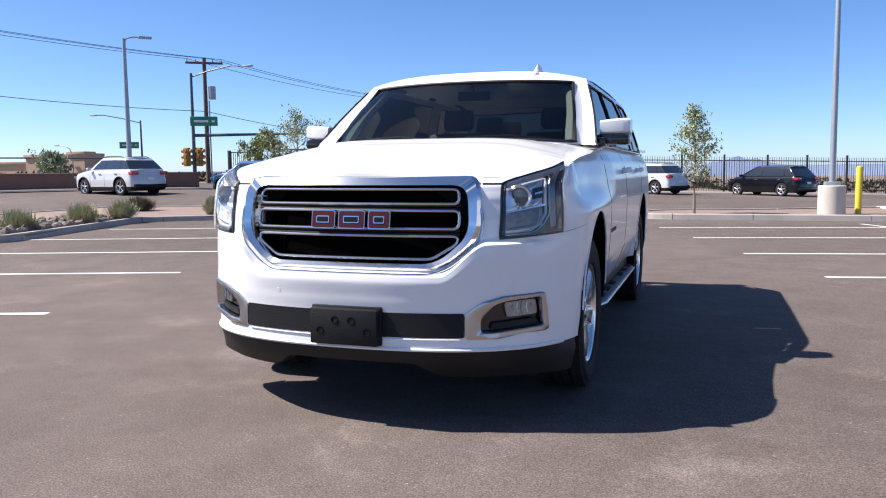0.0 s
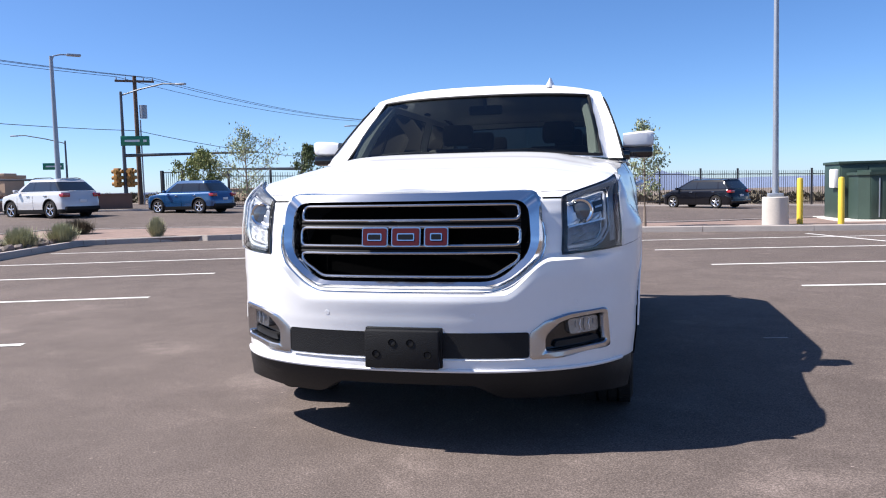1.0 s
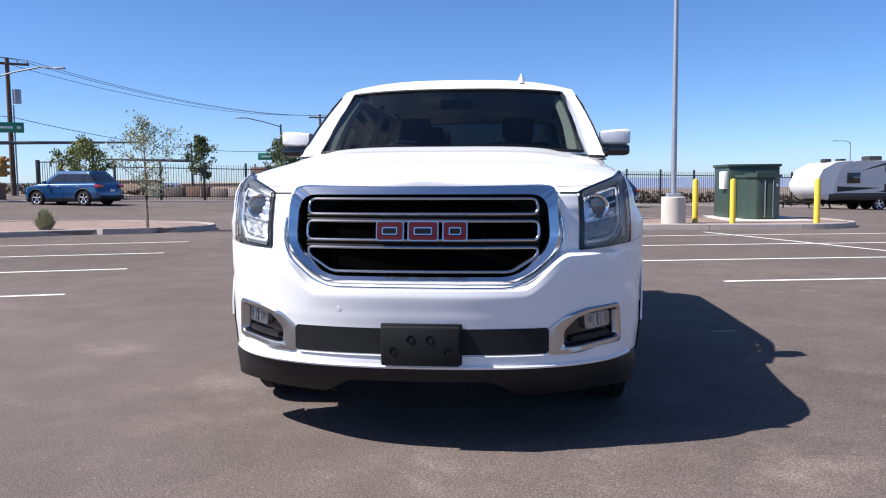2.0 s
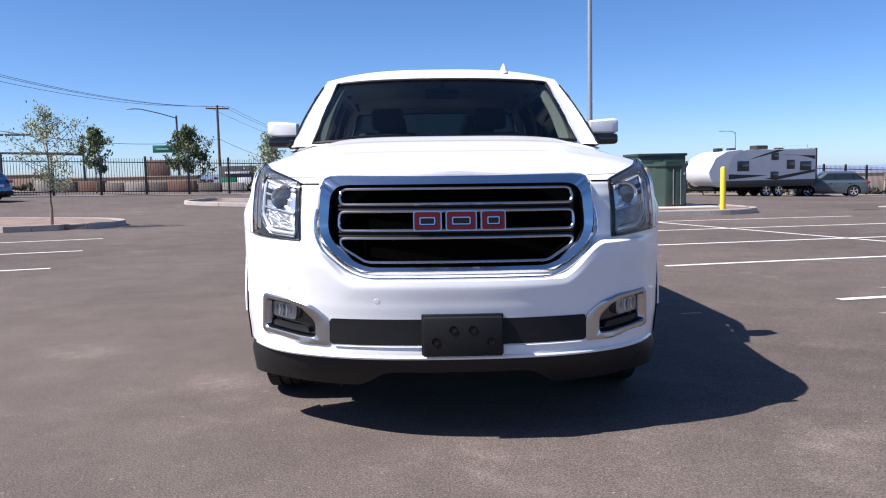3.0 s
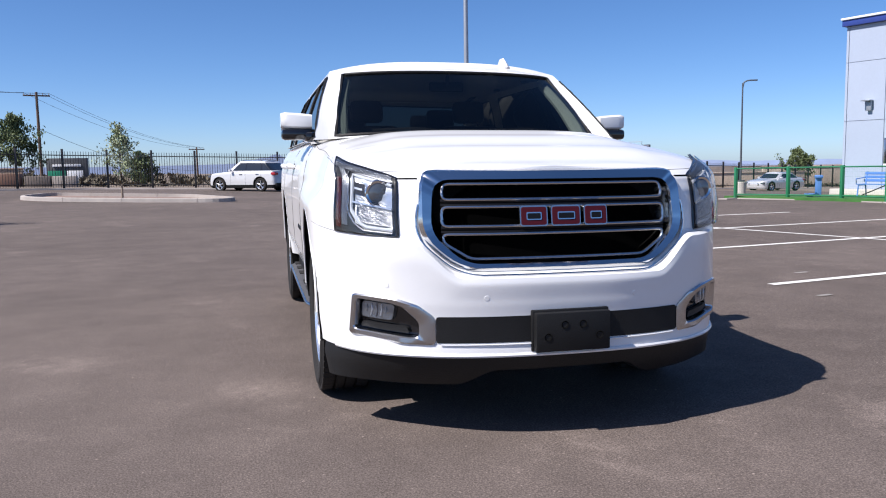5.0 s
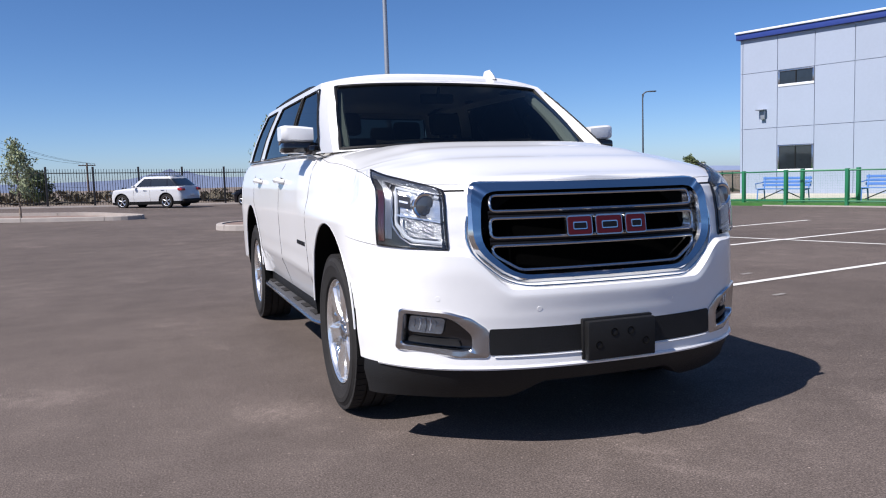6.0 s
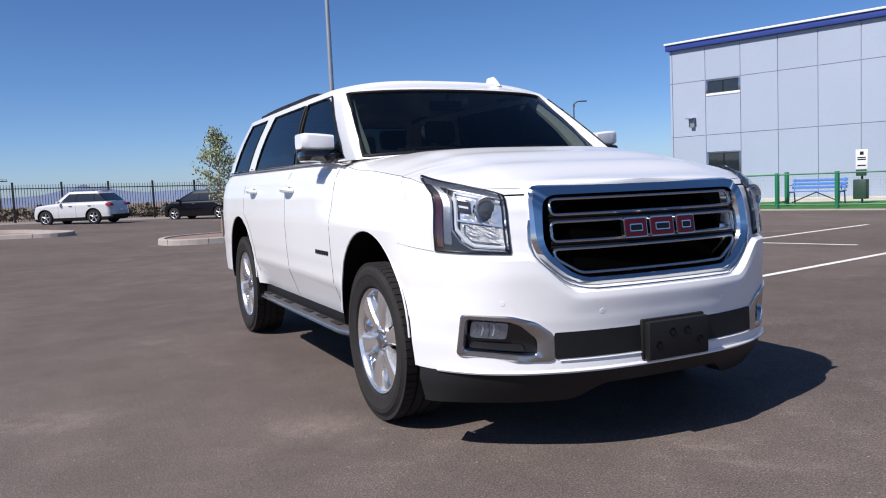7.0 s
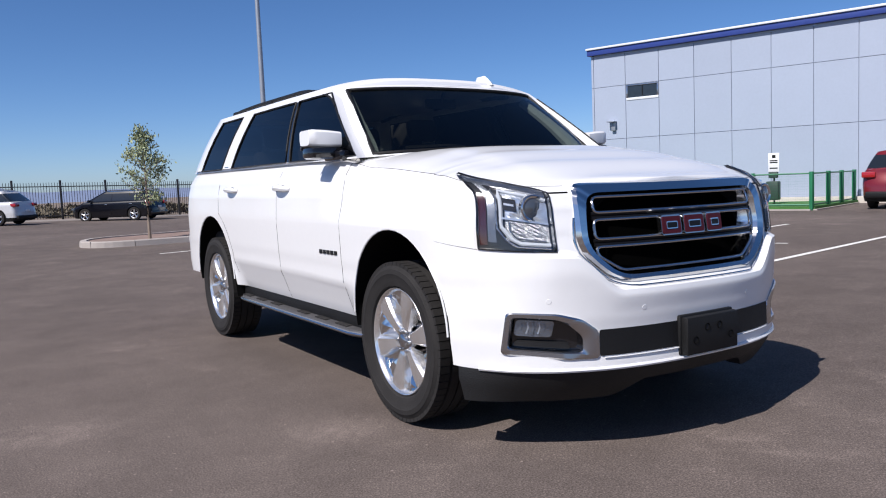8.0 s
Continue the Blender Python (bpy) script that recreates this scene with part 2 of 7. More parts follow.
def box(bm, x0, x1, y0, y1, z0, z1, bevel=0.0, m=None):
    r = bmesh.ops.create_cube(bm, size=1)
    vs = r["verts"]
    for v in vs:
        v.co = Vector((x0 + (v.co.x + 0.5) * (x1 - x0), y0 + (v.co.y + 0.5) * (y1 - y0), z0 + (v.co.z + 0.5) * (z1 - z0)))
    if bevel:
        es = list({e for v in vs for e in v.link_edges})
        out = bmesh.ops.bevel(bm, geom=es, offset=bevel, segments=2, affect="EDGES", profile=0.5)
        vs = list({v for f in out["faces"] for v in f.verts} | {v for v in vs if v.is_valid})
    if m is not None:
        for v in vs:
            v.co = m @ v.co
    return bm


def boxed(*a, bevel=0.0, m=None):
    return box(bmesh.new(), *a, bevel=bevel, m=m)


def rod(bm, a, b, r0, r1=None, seg=10, cap=True):
    a, b = Vector(a), Vector(b)
    r1 = r0 if r1 is None else r1
    q = (b - a).to_track_quat("Z", "Y").to_matrix()
    rings = []
    for p, r in ((a, r0), (b, r1)):
        rings.append([bm.verts.new(p + q @ Vector((r * math.cos(t), r * math.sin(t), 0))) for t in (2 * math.pi * i / seg for i in range(seg))])
    for i in range(seg):
        bm.faces.new((rings[0][i], rings[0][(i + 1) % seg], rings[1][(i + 1) % seg], rings[1][i]))
    if cap:
        bm.faces.new(rings[0])
        bm.faces.new(rings[1])
    return bm


def sweep(bm, pts, r, seg=8, closed=False):
    """A round bar of radius r (or a radius for each point) along points."""
    pts = [Vector(p) for p in pts]
    n = len(pts)
    rings = []
    for i, p in enumerate(pts):
        a = pts[(i - 1) % n] if closed or i else p
        b = pts[(i + 1) % n] if closed or i < n - 1 else p
        d = (b - a).normalized()
        side = d.cross(Vector((0, 0, 1)))
        if side.length < 1e-3:
            side = d.cross(Vector((0, 1, 0)))
        side.normalize()
        up = side.cross(d)
        rr = r[i] if isinstance(r, (list, tuple)) else r
        rings.append([bm.verts.new(p + rr * (math.cos(t) * side + math.sin(t) * up)) for t in (2 * math.pi * k / seg for k in range(seg))])
    for i in range(n if closed else n - 1):
        a, b = rings[i], rings[(i + 1) % n]
        for k in range(seg):
            bm.faces.new((a[k], a[(k + 1) % seg], b[(k + 1) % seg], b[k]))
    if not closed:
        bm.faces.new(rings[0])
        bm.faces.new(rings[-1])
    return bm


def lathe(bm, profile, seg=48, m=None):
    """Turns (radius, x) pairs about the x axis."""
    rings = []
    for r, x in profile:
        rings.append([bm.verts.new((x, r * math.cos(t), r * math.sin(t))) for t in (2 * math.pi * i / seg for i in range(seg))])
    for a, b in zip(rings, rings[1:]):
        for i in range(seg):
            bm.faces.new((a[i], a[(i + 1) % seg], b[(i + 1) % seg], b[i]))
    if m is not None:
        for ring in rings:
            for v in ring:
                v.co = m @ v.co
    return bm


def sheet(bm, rows, keep=None):
    """A grid of faces over rows of points; keep(i, j) leaves faces out."""
    vs = [[bm.verts.new(p) for p in row] for row in rows]
    for i in range(len(vs) - 1):
        for j in range(len(vs[0]) - 1):
            if keep is None or keep(i, j):
                bm.faces.new((vs[i][j], vs[i][j + 1], vs[i + 1][j + 1], vs[i + 1][j]))
    return bm


def prism(bm, outline, z0, z1):
    """A flat outline of (x, y) raised from z0 to z1; each may be a number or a function of x, y."""
    lo = [bm.verts.new((x, y, z0(x, y) if callable(z0) else z0)) for x, y in outline]
    hi = [bm.verts.new((x, y, z1(x, y) if callable(z1) else z1)) for x, y in outline]
    n = len(outline)
    for i in range(n):
        bm.faces.new((lo[i], lo[(i + 1) % n], hi[(i + 1) % n], hi[i]))
    bm.faces.new(hi)
    bm.faces.new(lo)
    return bm


def smoothstep(a, b, v):
    t = min(max((v - a) / (b - a), 0.0), 1.0)
    return t * t * (3 - 2 * t)


def soft(v, k=2.0):
    return 0.5 * (v + math.sqrt(v * v + k * k)) - 0.5 * (math.sqrt(k * k + 400) - 20)


def ground_z(x, y):
    """Height of the lot: level round the car, falling gently towards +x farther off."""
    x = min(max(x, -60.0), 60.0)
    k = smoothstep(14, 34, y)
    return -0.022 * x * k - 0.006 * soft(x - 3.5) * (1 - k) - 0.010 * soft(x - 12) * smoothstep(28, 46, y)


def lerp(a, b, t):
    return a + (b - a) * t


def table(v, *pairs):
    """A smooth value between given (place, value) pairs."""
    if v <= pairs[0][0]:
        return pairs[0][1]
    for (a, fa), (b, fb) in zip(pairs, pairs[1:]):
        if v <= b:
            return lerp(fa, fb, smoothstep(a, b, v) * 0.5 + 0.5 * (v - a) / (b - a))
    return pairs[-1][1]


def inside(x, z, poly):
    hit = False
    for (x0, z0), (x1, z1) in zip(poly, poly[1:] + poly[:1]):
        if (z0 > z) != (z1 > z) and x < x0 + (z - z0) * (x1 - x0) / (z1 - z0):
            hit = not hit
    return hit


def resample(pts, step, closed=True):
    out = []
    loop = list(zip(pts, pts[1:] + pts[:1])) if closed else list(zip(pts, pts[1:]))
    for a, b in loop:
        n = max(1, int(math.dist(a, b) / step))
        out += [tuple(lerp(p, q, i / n) for p, q in zip(a, b)) for i in range(n)]
    if not closed:
        out.append(pts[-1])
    return out


def rounded(pts, r, n=4):
    """An outline with its corners cut round."""
    out = []
    k = len(pts)
    for i, p in enumerate(pts):
        a, b = Vector(pts[i - 1]), Vector(pts[(i + 1) % k])
        p = Vector(p)
        da, db = (a - p), (b - p)
        ra, rb = min(r, da.length / 2), min(r, db.length / 2)
        s, e = p + da.normalized() * ra, p + db.normalized() * rb
        for j in range(n + 1):
            t = j / n
            out.append(tuple((1 - t) ** 2 * s + 2 * t * (1 - t) * p + t * t * e))
    return out




# ---- ground, lot, markings ----
def strip_coords(lo, hi, fine, coarse, f0, f1):
    out = []
    x = lo
    while x < hi:
        out.append(x)
        x += fine if f0 <= x < f1 else coarse
    return out + [hi]


bm = bmesh.new()
xs = strip_coords(-70, 70, 2.0, 10, -30, 44)
ys = strip_coords(-60, 43.4, 1.6, 10, 0, 43)
sheet(bm, [[(x, y, ground_z(x, y)) for x in xs] for y in ys])
tagged(part("pavement", bm, ASPHALT), "dark grey worn asphalt parking lot", "pavement", "", "structure")
bm = bmesh.new()
ring = [-3000, -1200, -400, -150, -75, -40, -20, 0, 20, 40, 75, 150, 400, 1200, 3000]
sheet(bm, [[(x, y + (0 if y > 0 else 0), ground_z(x, max(y, 34)) - 0.04 - 0.008 * max(0, y - 85) - (0.5 if (-69 < x < 69 and -59 < y < 42) else 0)) for x in ring] for y in [-3000, -1000, -300, -120, -59.9, -40, -20, 0, 20, 40, 43.2, 50, 60, 75, 85, 100, 150, 300, 700, 1500, 3000]])
tagged(part("ground", bm, DIRT), "dry tan desert ground beyond the fence", "ground", "", "structure")


def line_mark(a, b, w=0.10, paint=None):
    a, b = Vector((*a, 0)), Vector((*b, 0))
    d = (b - a).normalized()
    e = Vector((-d.y, d.x, 0)) * w / 2
    n = max(2, int((b - a).length / 0.7))
    bm = bmesh.new()
    rows = []
    for i in range(n + 1):
        p = a.lerp(b, i / n)
        rows.append([(q.x, q.y, ground_z(q.x, q.y) + 0.005) for q in (p - e, p + e)])
    sheet(bm, rows)
    return tagged(part("parking_line", bm, paint or PAINTLINE), "faded white painted parking stall line", "line", "stall lines", "structure")


for x, y in ((3.59, 3.34), (2.86, 6.05), (2.10, 8.48), (1.36, 11.12), (0.64, 13.55)):
    dx, dy = math.cos(radians(11.0)), math.sin(radians(11.0))
    line_mark((x, y), (x + 9.9 * dx, y + 9.9 * dy))
line_mark((4.72, 15.5), (8.55, 5.2))
for x, y, far in ((-3.9, 1.90, 5.5), (-4.6, 4.69, 5.6), (-5.22, 7.30, 5.6), (-5.88, 9.92, 5.6), (-6.60, 12.62, 5.0)):
    dx, dy = math.cos(radians(17.3)), math.sin(radians(17.3))
    line_mark((x, y), (x - far * dx, y - far * dy))


line_mark((1.98, 2.81), (2.16, 2.84), 0.04, WORNLINE)
line_mark((4.34, 3.96), (4.52, 4.00), 0.06, WORNLINE)
line_mark((3.56, 2.64), (3.72, 2.67), 0.06, WORNLINE)


def island(name, outline, fill, label, height=0.14, width=0.16, drop=0.03):
    """A kerbed bed: a kerb of separate cast lengths round a raised filling."""
    th = tagged(new(name), label, "kerbed island", "", "structure")
    loop = rounded(outline, 0.9, 6)
    loop = resample(loop, 0.45)
    n = len(loop)
    c = Vector((sum(p[0] for p in loop) / n, sum(p[1] for p in loop) / n))
    bm = bmesh.new()
    prism(bm, [tuple(Vector(p) + (c - Vector(p)).normalized() * 0.10) for p in loop], lambda x, y: ground_z(x, y) - 0.1, lambda x, y: ground_z(x, y) + height - drop)
    part("bed", bm, fill, th, smooth=False)
    per = 6
    for k in range(0, n, per):
        seg = [loop[(k + i) % n] for i in range(min(per, n - k) + 1)]
        bm = bmesh.new()
        rows = []
        for i, p in enumerate(seg):
            p = Vector(p)
            a, b = Vector(seg[max(i - 1, 0)]), Vector(seg[min(i + 1, len(seg) - 1)])
            d = (b - a).normalized()
            nrm = Vector((-d.y, d.x))
            if nrm.dot(c - p) < 0:
                nrm = -nrm
            e = 0.008 * d * (1 if i == 0 else -1 if i == len(seg) - 1 else 0)
            p = p + e
            g = ground_z(p.x, p.y)
            q, r, s2 = p + nrm * 0.015, p + nrm * 0.03, p + nrm * width
            rows.append([(p.x, p.y, g - 0.05), (q.x, q.y, g + height - 0.02), (r.x, r.y, g + height), (s2.x, s2.y, g + height), (s2.x, s2.y, g - 0.05)])
        sheet(bm, rows)
        bm.faces.new([bm.verts.new(p) for p in rows[0]])
        bm.faces.new([bm.verts.new(p) for p in rows[-1]])
        part("kerb_stone", bm, KERB, th, smooth=False)
    return th


island("planter_bed", [(-10.6, 7.4), (-12.35, 13.15), (-12.45, 13.6), (-11.9, 14.1), (-10.2, 15.1), (-8.5, 15.75), (-7.75, 16.3), (-7.7, 17.3), (-8.7, 18.4), (-12.3, 19.3), (-18, 18.8), (-19.5, 8), (-13, 6.5)], GRAVEL, "concrete kerbed bed of reddish gravel and shrubs")
island("planter_bed", [(-0.40, 17.4), (0.15, 16.45), (2.3, 16.5), (5.4, 16.55), (8.3, 16.9), (9.4, 18.2), (9.4, 21.6), (6, 22), (2.8, 19.6), (0.1, 18.9)], GRAVEL, "concrete kerbed bed with red gravel")
island("planter_bed", [(-9.7, 28.0), (-8.3, 26.7), (-5.7, 25.6), (-2.3, 24.7), (-1.75, 25.75), (-3.6, 29.0), (-9.2, 31.0)], GRAVEL, "low concrete kerbed bed with sunken dark gravel", drop=0.12)


# ---- the white estate car ----
NF = 2.5          # roundness of the nose in plan
YC, YR = 0.60, 4.50


def step_z(x):
    """Height of the bumper's shelf: low under the grille, rising to the foot of the headlamps."""
    return 0.728 + 0.150 * smoothstep(0.46, 0.67, abs(x))


def nose_y(z, x=0.0):
    zs = step_z(x)
    u = z
    if 0.62 < z < zs:
        u = 0.62 + (z - 0.62) / (zs - 0.62) * 0.108
    elif zs <= z < 1.08:
        u = 0.728 + (z - zs) / (1.08 - zs) * 0.352
    y = table(u, (0.20, -0.10), (0.30, -0.145), (0.40, -0.182), (0.46, -0.176), (0.55, -0.172), (0.62, -0.180), (0.700, -0.190), (0.728, -0.184), (0.750, -0.134), (0.775, -0.120),
              (0.90, -0.107), (1.08, -0.085), (1.14, -0.062), (1.17, -0.02), (1.20, 0.05), (1.25, 0.20), (1.30, 0.34))
    if 0.62 < z < 1.08:
        y = lerp(y, lerp(-0.180, -0.085, (z - 0.62) / 0.46), 0.9 * smoothstep(0.74, 0.95, abs(x)))
    return y


def half_width(z):
    return table(z, (0.20, 0.985), (0.40, 1.018), (0.52, 1.030), (0.66, 1.034), (0.74, 1.036), (0.80, 1.042), (1.0, 1.048), (1.15, 1.040), (1.26, 1.018), (1.33, 0.985), (1.38, 0.94))


def wing(y, z):
    """The front wings swell over the wheels and draw in above the crease beside the lamps."""
    pinch = table(y, (0.30, 0.0), (0.55, 0.060), (0.90, 0.058), (1.40, 0.022), (1.75, 0.0)) * smoothstep(1.00, 1.16, z)
    flare = 0.018 * smoothstep(0.20, 0.38, y) * smoothstep(1.9, 0.45, y) * smoothstep(1.12, 1.00, z)
    return flare - pinch


def tail_y(z):
    return table(z, (0.45, 4.98), (0.60, 5.06), (0.78, 5.05), (0.84, 4.97), (1.38, 4.88))


def shoulder(y):
    return table(y, (-0.1, 1.178), (0.1, 1.185), (0.42, 1.245), (1.2, 1.305), (1.5, 1.345), (2.2, 1.375), (5.0, 1.385))


def under(y):
    return table(y, (0.3, 0.385), (0.6, 0.40), (1.4, 0.47), (3.4, 0.47), (4.6, 0.50), (5.0, 0.48))


def nose(a, z, off=0.0):
    """A point of the nose: a runs from 0 on the centre line to 1 at the side; off lifts it off the skin."""
    t = a * math.pi / 2
    w = half_width(z) + off
    x = w * math.sin(t) ** (2 / NF)
    f = YC - nose_y(z, x) + off
    y = YC - f * max(math.cos(t), 0) ** (2 / NF)
    return Vector((x + wing(y, z), y, z))


def nose_at(x, z, off=0.0):
    w = half_width(z)
    a = math.asin(min(abs(x) / w, 1) ** (NF / 2)) / (math.pi / 2)
    p = nose(a, z, off)
    return Vector((math.copysign(p.x, x) if abs(x) > 1e-6 else 0.0, p.y, z))


def tail(a, z):
    t = a * math.pi / 2
    w = half_width(z)
    return Vector((w * max(math.cos(t), 0) ** 0.45, YR + (tail_y(z) - YR) * math.sin(t) ** 0.45, z))


COLS = [("f", i / 72) for i in range(72)] + [("s", lerp(YC, YR, i / 150)) for i in range(151)] + [("r", i / 16) for i in range(1, 17)]


def col_y(c):
    k, a = c
    return nose(a, 1.0).y if k == "f" else a if k == "s" else tail(a, 1.0).y


def skin(c, z, off=0.0):
    k, a = c
    if k == "f":
        return nose(a, z, off)
    if k == "s":
        tuck = (0.006 * smoothstep(0.665, 0.65, z) + 0.32 * max(0.0, 0.66 - z)) * smoothstep(1.26, 1.50, a) * smoothstep(3.60, 3.36, a)
        return Vector((half_width(z) + off - tuck + wing(a, z), a, z))
    return tail(a, z)


ARCHES = ((0.864, 0.486, 0.52, 0.474), (3.99, 0.488, 0.52, 0.488))
WHEEL_Y = (0.925, 4.03)


def arch_q(y, z):
    best = 9.0
    for cy, ry, cz, rz in ARCHES:
        q = math.hypot((y - cy) / ry, max(z - cz, 0) / rz)
        best = min(best, q)
    return best


def arch_snap(p):
    for cy, ry, cz, rz in ARCHES:
        q = math.hypot((p.y - cy) / ry, max(p.z - cz, 0) / rz)
        if q < 1 and q > 1e-3:
            p.y = cy + (p.y - cy) / q
            if p.z > cz:
                p.z = cz + (p.z - cz) / q
    return p


FOG_HOLE = [(0.634, 0.538), (0.698, 0.594), (0.750, 0.614), (0.887, 0.625), (0.896, 0.482), (0.700, 0.462), (0.634, 0.462)]
GRILLE_HOLE = [(-0.57, 1.145), (0.57, 1.145), (0.585, 0.915), (0.43, 0.785), (-0.43, 0.785), (-0.585, 0.915)]


def build_suv():
    car = thing("estate_car", "large white full-size sport utility car with chrome grille parked on asphalt", "car", pose(0.003, 0, 0, 0, 0.4, 0))
    rows = 84
    shells = {"front_body": bmesh.new(), "rear_body": bmesh.new(), "door_fr": bmesh.new(), "door_fl": bmesh.new(), "door_rr": bmesh.new(), "door_rl": bmesh.new()}
    for side in (1, -1):
        pts = []
        for c in COLS:
            y = col_y(c)
            z0, z1 = under(y), shoulder(y)
            zs = step_z(nose(c[1], 0.8).x if c[0] == "f" else 1.0)
            line = []
            for i in range(rows + 1):
                v = i / rows
                z = lerp(z0, z1, v)
                if 0.62 < z < 0.728:
                    z = 0.62 + (z - 0.62) / 0.108 * (zs - 0.62)
                elif 0.728 <= z < 1.08:
                    z = zs + (z - 0.728) / 0.352 * (1.08 - zs)
                p = skin(c, z)
                k = max(0.0, (v - 0.86) / 0.14)
                if c[0] != "f":
                    p.x -= 0.016 * k * k
                line.append(p)
            pts.append(line)
        made = {}

        def vert(bm, key, i, j):
            ref = (key, i, j)
            if ref not in made:
                p = pts[i][j].copy()
                if COLS[i][0] != "r" and p.x > 0.8:
                    p = arch_snap(p)
                p.x *= side
                made[ref] = bm.verts.new(p)
            return made[ref]

        for i in range(len(COLS) - 1):
            for j in range(rows):
                quad = [(i, j), (i + 1, j), (i + 1, j + 1), (i, j + 1)]
                ps = [pts[a][b] for a, b in quad]
                if all(p.x > 0.8 and arch_q(p.y, p.z) < 1 for p in ps):
                    continue
                if any(inside(p.x, p.z, GRILLE_HOLE) or inside(p.x, p.z, FOG_HOLE) for p in ps) and COLS[i][0] == "f":
                    continue
                y = sum(p.y for p in ps) / 4
                key = "front_body" if y < 2 else "rear_body"
                if COLS[i][0] == "s" and ps[0].z > 0.44:
                    if 1.47 < y < 2.46:
                        key = "door_f"
                    elif 2.46 < y < 3.55 - 0.0:
                        key = "door_r"
                if key.startswith("door"):
                    key += "l" if side > 0 else "r"
                try:
                    shells[key].faces.new([vert(shells[key], key, a, b) for a, b in quad])
                except ValueError:
                    pass
    for key in ("front_body", "rear_body"):
        bmesh.ops.remove_doubles(shells[key], verts=shells[key].verts, dist=0.0008)
        part(key, shells[key], WHITE, car)
    doors = {}
    for key, nm in (("door_fr", "front_door"), ("door_fl", "front_door"), ("door_rr", "rear_door"), ("door_rl", "rear_door")):
        doors[key] = part(nm, shells[key], WHITE, car)
    # hood
    bm = bmesh.new()
    hood = []
    for c in COLS:
        y = col_y(c)
        if y > 1.52:
            break
        z = shoulder(y)
        e = skin(c, z)
        if c[0] != "f":
            e.x -= 0.016
        crown = table(e.y, (-0.1, 1.190), (0.1, 1.222), (0.42, 1.298), (0.7, 1.360), (0.95, 1.398), (1.2, 1.407), (1.6, 1.400)) - z
        line = []
        for i in range(41):
            s = -1 + 2 * i / 40
            d = abs(s) * e.x
            zz = z + crown * (1 - abs(s) ** 4.2)
            zz += 0.008 * smoothstep(0.70, 0.58, d) * smoothstep(0.05, 0.5, e.y) * smoothstep(1.5, 0.9, e.y)
            line.append((s * e.x, e.y, zz))
        hood.append(line)
    sheet(bm, hood)
    bmesh.ops.remove_doubles(bm, verts=bm.verts, dist=0.0005)
    part("hood", bm, WHITE, car)
    # gap between hood and wings
    for side in (1, -1):
        bm = bmesh.new()
        seam = []
        for row in hood[25:]:
            k = 40 if side > 0 else 0
            seam.append((row[k][0], row[k][1], row[k][2] + 0.0005))
        sweep(bm, seam, 0.0012, 5)
        part("hood_gap", bm, BLACKMATT, car)
    # belt deck between the body side and the cabin
    for side in (1, -1):
        bm = bmesh.new()
        rows_ = []
        for k in range(60):
            y = lerp(1.40, 4.66, k / 59)
            z = shoulder(y)
            inner_z = max(z + 0.006, min(1.372, z + 0.012 + 0.3 * max(0, y - 1.5)))
            rows_.append([(side * (half_width(z) + wing(y, z) - 0.0165), y, z - 0.001), (side * 0.975, y, lerp(z, inner_z, 0.6)), (side * 0.93, y, inner_z), (side * 0.86, y, inner_z)])
        sheet(bm, rows_)
        part("belt_deck", bm, WHITE, car)
    # black valance under the bumper
    bm = bmesh.new()
    line = []
    for side in (-1, 1):
        cols = [c for c in COLS if col_y(c) < 0.385 and c[0] == "f"]
        for c in (cols if side > 0 else cols[:0:-1]):
            row = []
            low = 0.235 + 0.075 * smoothstep(0.48, 0.30, nose(c[1], 0.4).x)
            for z in (0.392, 0.34, 0.30, 0.27, low):
                p = nose(c[1], max(z, low), -0.004 if z > 0.37 else 0.012)
                row.append((side * p.x, p.y + lerp(0.32, -0.25, smoothstep(0.05, 0.38, p.y)) * (0.392 - max(z, low)), max(z, low)))
            back = nose(c[1], 0.4, -0.10)
            row.append((side * back.x, back.y + 0.05, low + 0.01))
            line.append(row)
    sheet(bm, line)
    part("valance", bm, VALANCE, car, "black textured plastic front valance")
    # white lip above the valance catches light: thin rolled edge
    bm = bmesh.new()
    pts = [nose_at(x, 0.388, 0.004) for x in [i * 0.03 - 0.96 for i in range(65)]]
    sweep(bm, pts, 0.009, 6)
    part("bumper_lip", bm, WHITE, car)
    # underside and inner wheel houses
    bm = boxed(-0.86, 0.86, 0.45, 4.85, 0.36, 0.50, bevel=0.02)
    part("underbody", bm, BLACKMATT, car)
    for side in (1, -1):
        for cy, ry, cz, rz in ARCHES:
            bm = bmesh.new()
            prof = [(cy - ry, 0.38)] + [(cy - ry * math.cos(t), cz + rz * math.sin(t)) for t in (math.pi * i / 24 for i in range(25))] + [(cy + ry, 0.44)]
            sheet(bm, [[(side * min(x, half_width(z) + wing(y, z) - 0.008), y, z) for y, z in prof] for x in (9, 0.92, 0.58)])
            bm.faces.new([bm.verts.new((side * 0.58, y, z)) for y, z in prof])
            part("wheel_house", bm, BLACKMATT, car)
            bm = bmesh.new()
            lip = [(side * (half_width(z) + wing(y, z) - 0.004), y, z) for y, z in prof[1:-1]]
            sweep(bm, lip, 0.005, 6)
            part("arch_lip", bm, WHITE, car)
    suv_greenhouse(car)
    suv_front(car)
    suv_sides(car, doors)
    for y in WHEEL_Y:
        for side in (1, -1):
            suv_wheel(car, y, side)
    return car


